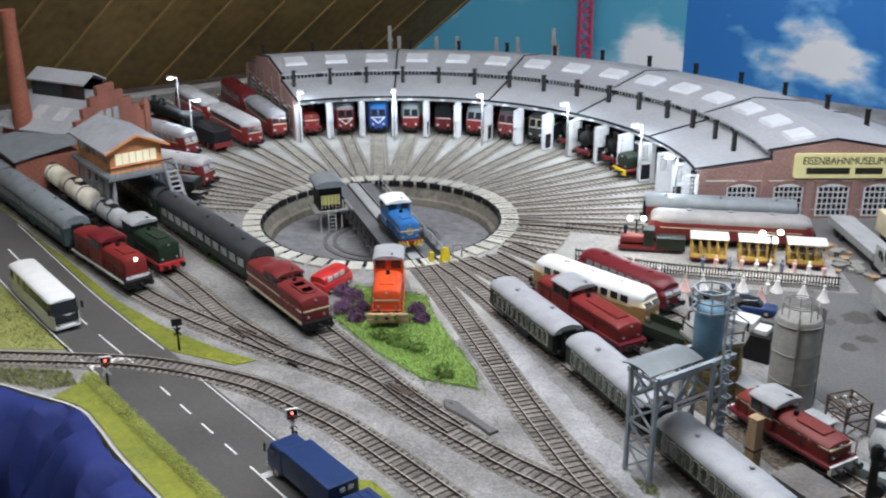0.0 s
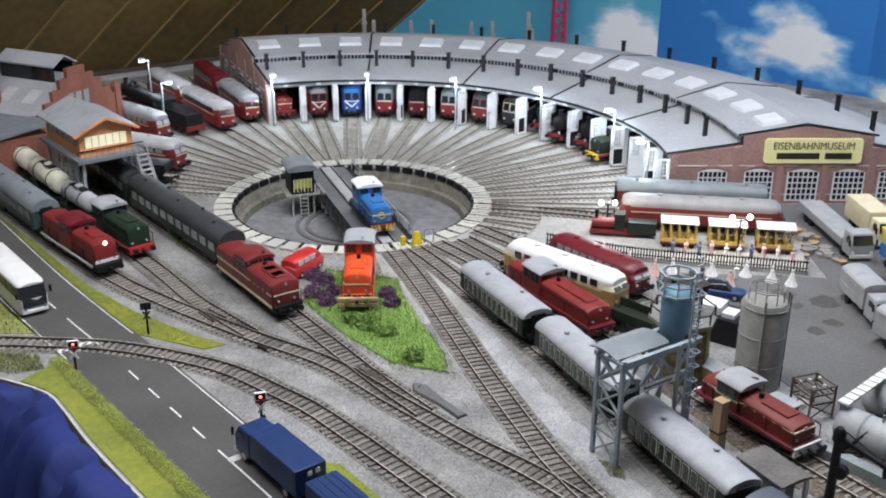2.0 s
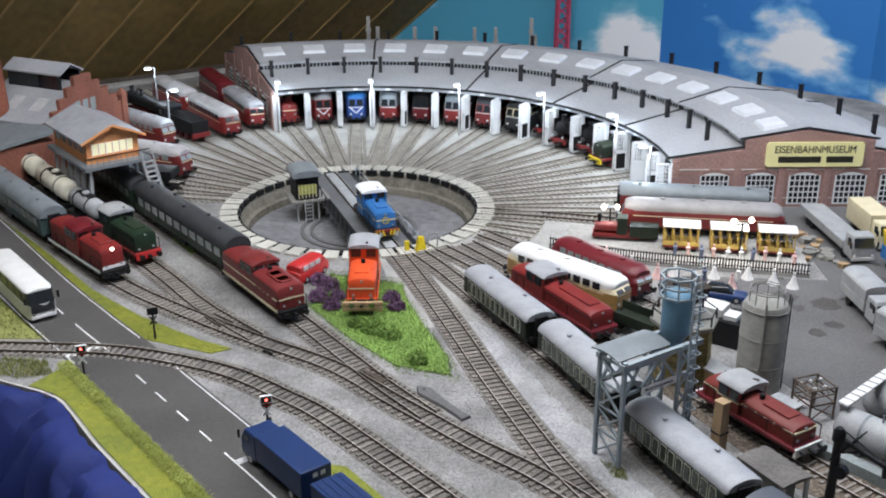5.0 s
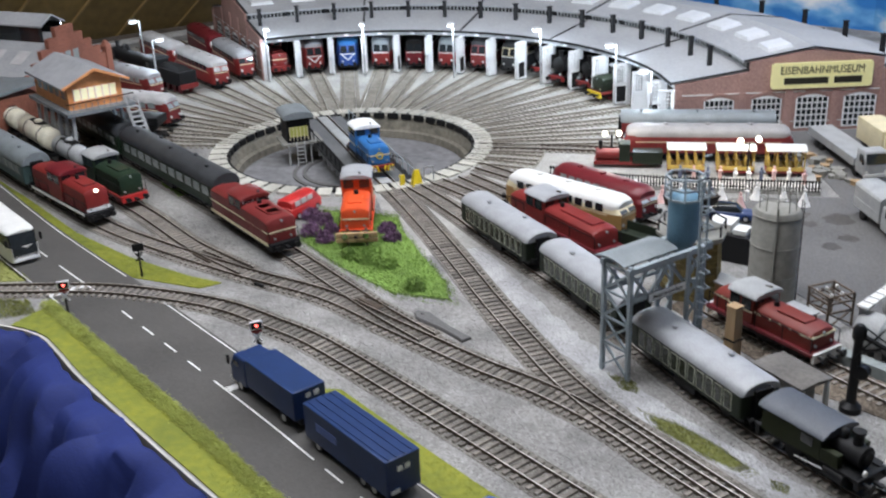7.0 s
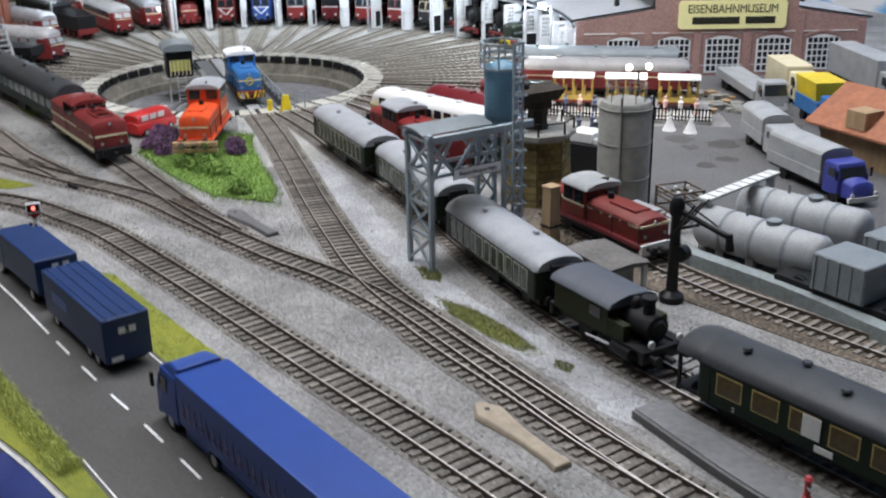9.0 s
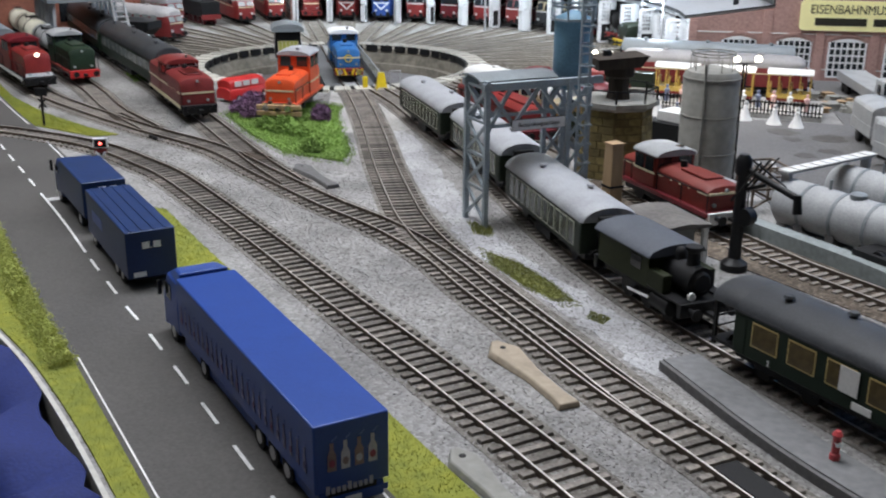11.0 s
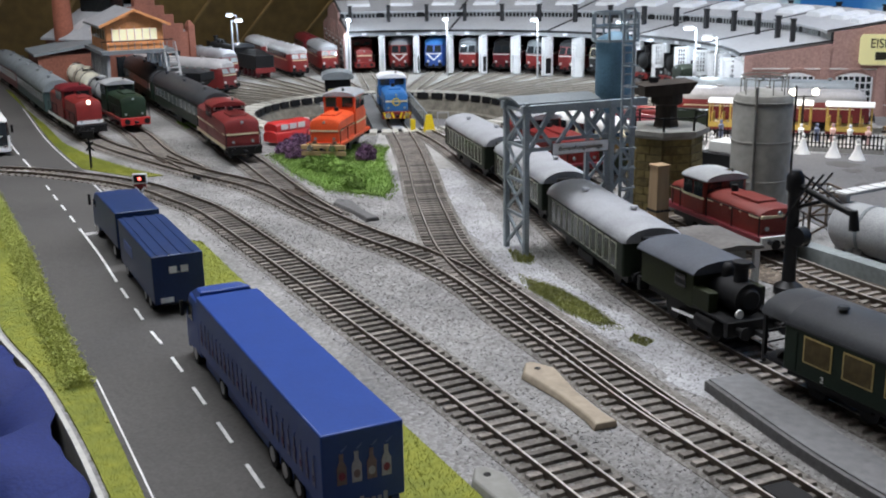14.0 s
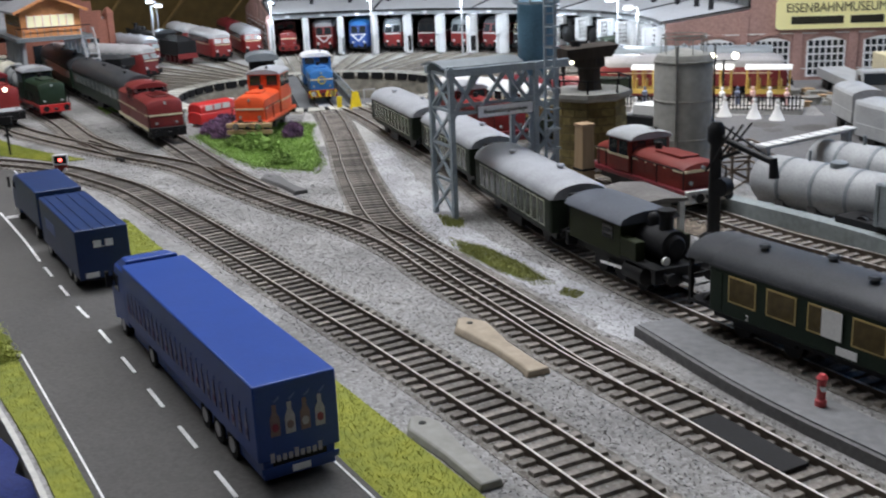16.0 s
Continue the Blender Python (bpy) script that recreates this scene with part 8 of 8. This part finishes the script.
# green wedge with the display locomotive
wedge = [(-13.2, 98.0), (-8.5, 90.8), (-3.5, 84.8), (1.6, 83.0), (1.4, 86.5), (-0.8, 93.0), (-3.0, 100.0), (-3.6, 104.0), (-11.6, 106.5)]
wx, wy = sum(p[0] for p in wedge) / len(wedge), sum(p[1] for p in wedge) / len(wedge)
blades("grass", [(wx + (x - wx) * 1.1, wy + (y - wy) * 1.1) for x, y in wedge], 9000, 0.06, 0.25, 0.035, GRASS, "thin green grass creeping into the gravel round the wedge")
structure("grass_bank", Shape().slab([(wx + (x - wx) * 0.95, wy + (y - wy) * 0.95) for x, y in wedge], -0.1, 0.06), GRASS, "low bank under the green grass", "grass bank")
blades("grass", wedge, 24000, 0.08, 0.32, 0.035, GRASS, "bright green flocked grass wedge between the tracks")
for cx, cy, r in ((-1.6, 86.0, 1.0), (-6.0, 92.6, 1.4), (-4.4, 91.0, 1.1), (-7.8, 93.6, 0.9)):
    n = 1300
    a, u = rng.uniform(0, TAU, n), rng.uniform(0, 1, n) ** 0.5
    leaf_mound("bush", cx + r * u * np.cos(a), cy + r * u * np.sin(a), rng.uniform(0, 1, n) * r * np.sqrt(1 - u * u * 0.9) + 0.1, 0.09, GRASS, "small clumpy green bush on the grass", "bush")
for cx, cy, r in ((-12.2, 99.6, 1.1), (-11.4, 102.4, 1.2), (-10.6, 97.6, 0.9), (-4.0, 97.4, 0.9), (-4.6, 99.6, 0.9), (-12.6, 104.0, 1.0), (-10.2, 100.0, 0.8)):
    n = 1100
    a, u = rng.uniform(0, TAU, n), rng.uniform(0, 1, n) ** 0.5
    leaf_mound("heather_bush", cx + r * u * np.cos(a), cy + r * u * np.sin(a), rng.uniform(0, 1, n) * 1.1 * r * np.sqrt(1 - u * u * 0.9) + 0.1, 0.09, HEATHER, "purple heather bush beside the orange locomotive", "bush")


def band(line, o0, o1, s0, s1):
    return line.side(o0, s0, s1, 1.5) + line.side(o1, s0, s1, 1.5)[::-1]


# verge between road and board edge, with a hedge along the kerb
v0, v1 = road.near(-31.5, 88.5), road.near(16, 29)
edge_part = [(x, y) for x, y in edge_line.side(0.4, edge_line.near(-36, 81), edge_line.near(12, 26), 1.5)]
verge = [(x, y) for x, y in road.side(-HALF, v0 + 1.0, v1, 1.5)] + edge_part[::-1]
structure("verge", Shape().slab(verge, -0.1, 0.1), YGRASS, "soil under the yellow-green verge", "verge")
blades("grass", verge, 80000, 0.06, 0.2, 0.026, YGRASS, "yellow-green flocked grass verge beside the road")
n = 42000
hs = rng.uniform(v0 + 1.0, road.near(-1.8, 46.1) + 1.0, n)
line_p = np.array([[*road.at(s)[0], *road.at(s)[1]] for s in np.linspace(v0 + 1, road.near(-1.8, 46.1) + 1.0, 200)])
ix = ((hs - v0 - 1) / (road.near(-1.8, 46.1) - v0) * 199).clip(0, 199).astype(int)
u = rng.uniform(-1, 1, n)
off = -(HALF + 0.6) + u * 0.55
leaf_mound("hedge", line_p[ix, 0] - line_p[ix, 3] * off + rng.normal(0, 0.15, n), line_p[ix, 1] + line_p[ix, 2] * off + rng.normal(0, 0.15, n), rng.uniform(0, 1, n) * 0.75 * np.sqrt(1 - u * u * 0.8) * (0.75 + 0.25 * np.sin(ix * 0.9)) + 0.05, 0.045, HEDGE, "low clumpy yellow-green hedge along the kerb", "hedge")
# verges on the track side of the road
vb = [(-70, 143), (-57, 127), (-45, 112.8), (-36.5, 102.2), (-29.6, 95.6), (-22.6, 90.4), (-19.2, 88.6), (-21.0, 87.6)] + [(x, y) for x, y in road.side(HALF, road.near(-72, 140), cross - 3.4, 1.5)][::-1]
structure("verge", Shape().slab(vb, -0.1, 0.08), YGRASS, "soil under the yellow-green verge", "verge")
blades("grass", vb, 40000, 0.04, 0.2, 0.03, YGRASS, "yellow-green grass strip between road and tracks")
vc = [(x, y) for x, y in road.side(HALF, stop + 3, road.near(24, 19), 1.5)] + [(x, y) for x, y in road.side(HALF + 2.6, stop + 6, road.near(24, 19), 1.5)][::-1]
structure("verge", Shape().slab(vc, -0.1, 0.06), YGRASS, "soil under the yellow-green verge", "verge")
blades("grass", vc, 34000, 0.06, 0.2, 0.026, YGRASS, "yellow-green grass strip beside the lorries")
vd = [(-70, 98), (-60, 94), (-44, 90.8), (-37.2, 90.6), (-42.5, 96.5), (-55, 112), (-66, 125)]
structure("verge", Shape().slab(vd, -0.1, 0.06), OLIVE, "soil under the dry grass", "verge")
blades("grass", vd, 9000, 0.2, 0.5, 0.05, OLIVE, "dry olive grass at the far side of the road")
blades("grass", [(-60, 86.5), (-44, 85.0), (-37, 82.8), (-34.4, 83.6), (-36, 86.4), (-46, 87.2), (-60, 88)], 5000, 0.2, 0.5, 0.05, OLIVE, "dry olive grass beside the crossing")
ol = [(14.7, 64.2), (16.6, 62.8), (18.6, 60.0), (20.1, 57.2), (19.2, 56.9), (17.2, 59.2), (15.2, 62.2)]
ox, oy = sum(p[0] for p in ol) / len(ol), sum(p[1] for p in ol) / len(ol)
blades("grass", [(ox + (x - ox) * 1.2, oy + (y - oy) * 1.2) for x, y in ol], 5000, 0.03, 0.12, 0.03, OLIVE, "thin olive grass spreading into the pale gravel")
structure("grass_patch", Shape().slab([(ox + (x - ox) * 0.85, oy + (y - oy) * 0.85) for x, y in ol], -0.1, 0.025), OLIVE, "thin olive ground cover in the pale gravel", "grass patch")
blades("grass", ol, 9000, 0.04, 0.13, 0.03, OLIVE, "olive grass patch in the pale gravel")
blades("grass", [(21.0, 56.0), (22.0, 55.2), (21.6, 54.4), (20.8, 55.0)], 500, 0.05, 0.15, 0.05, OLIVE, "small olive grass tuft in the gravel")
blades("grass", [(13.0, 69.6), (14.6, 68.6), (14.8, 66.8), (13.6, 67.4)], 400, 0.15, 0.4, 0.04, OLIVE, "grass tuft at the gantry foot")
blades("grass", [(-30, 121), (-26.5, 119), (-25.5, 114), (-28, 112), (-31, 116)], 3500, 0.2, 0.6, 0.06, GRASS, "green grass beside the turntable")

# loose ballast: small angular stones
n = 90000
area_poly = [(-34, 100), (-20, 112), (-12, 108), (2, 112), (14, 100), (30, 76), (46, 52), (46, 20), (28, 20), (14, 44), (0, 62), (-14, 78), (-24, 88)]
x, y = scatter(area_poly, n)
sz = rng.uniform(0.022, 0.06, n)
c = np.stack([x, y, np.full(n, 0.015)], 1)[:, None]
tet = np.array([(1, 1, 1), (1, -1, -1), (-1, 1, -1), (-1, -1, 1)], float)
rot = rng.normal(0, 1, (n, 3, 3))
q, _r = np.linalg.qr(rot)
v = c + (tet[None] @ q) * sz[:, None, None] * np.array([0.8, 0.8, 0.5])
stuff("ballast", v.reshape(-1, 3), [f for i in range(n) for f in ((4 * i, 4 * i + 1, 4 * i + 2), (4 * i, 4 * i + 3, 4 * i + 1), (4 * i, 4 * i + 2, 4 * i + 3), (4 * i + 1, 4 * i + 3, 4 * i + 2))], PEBBLE, "loose grey ballast stones round the tracks", "ballast")
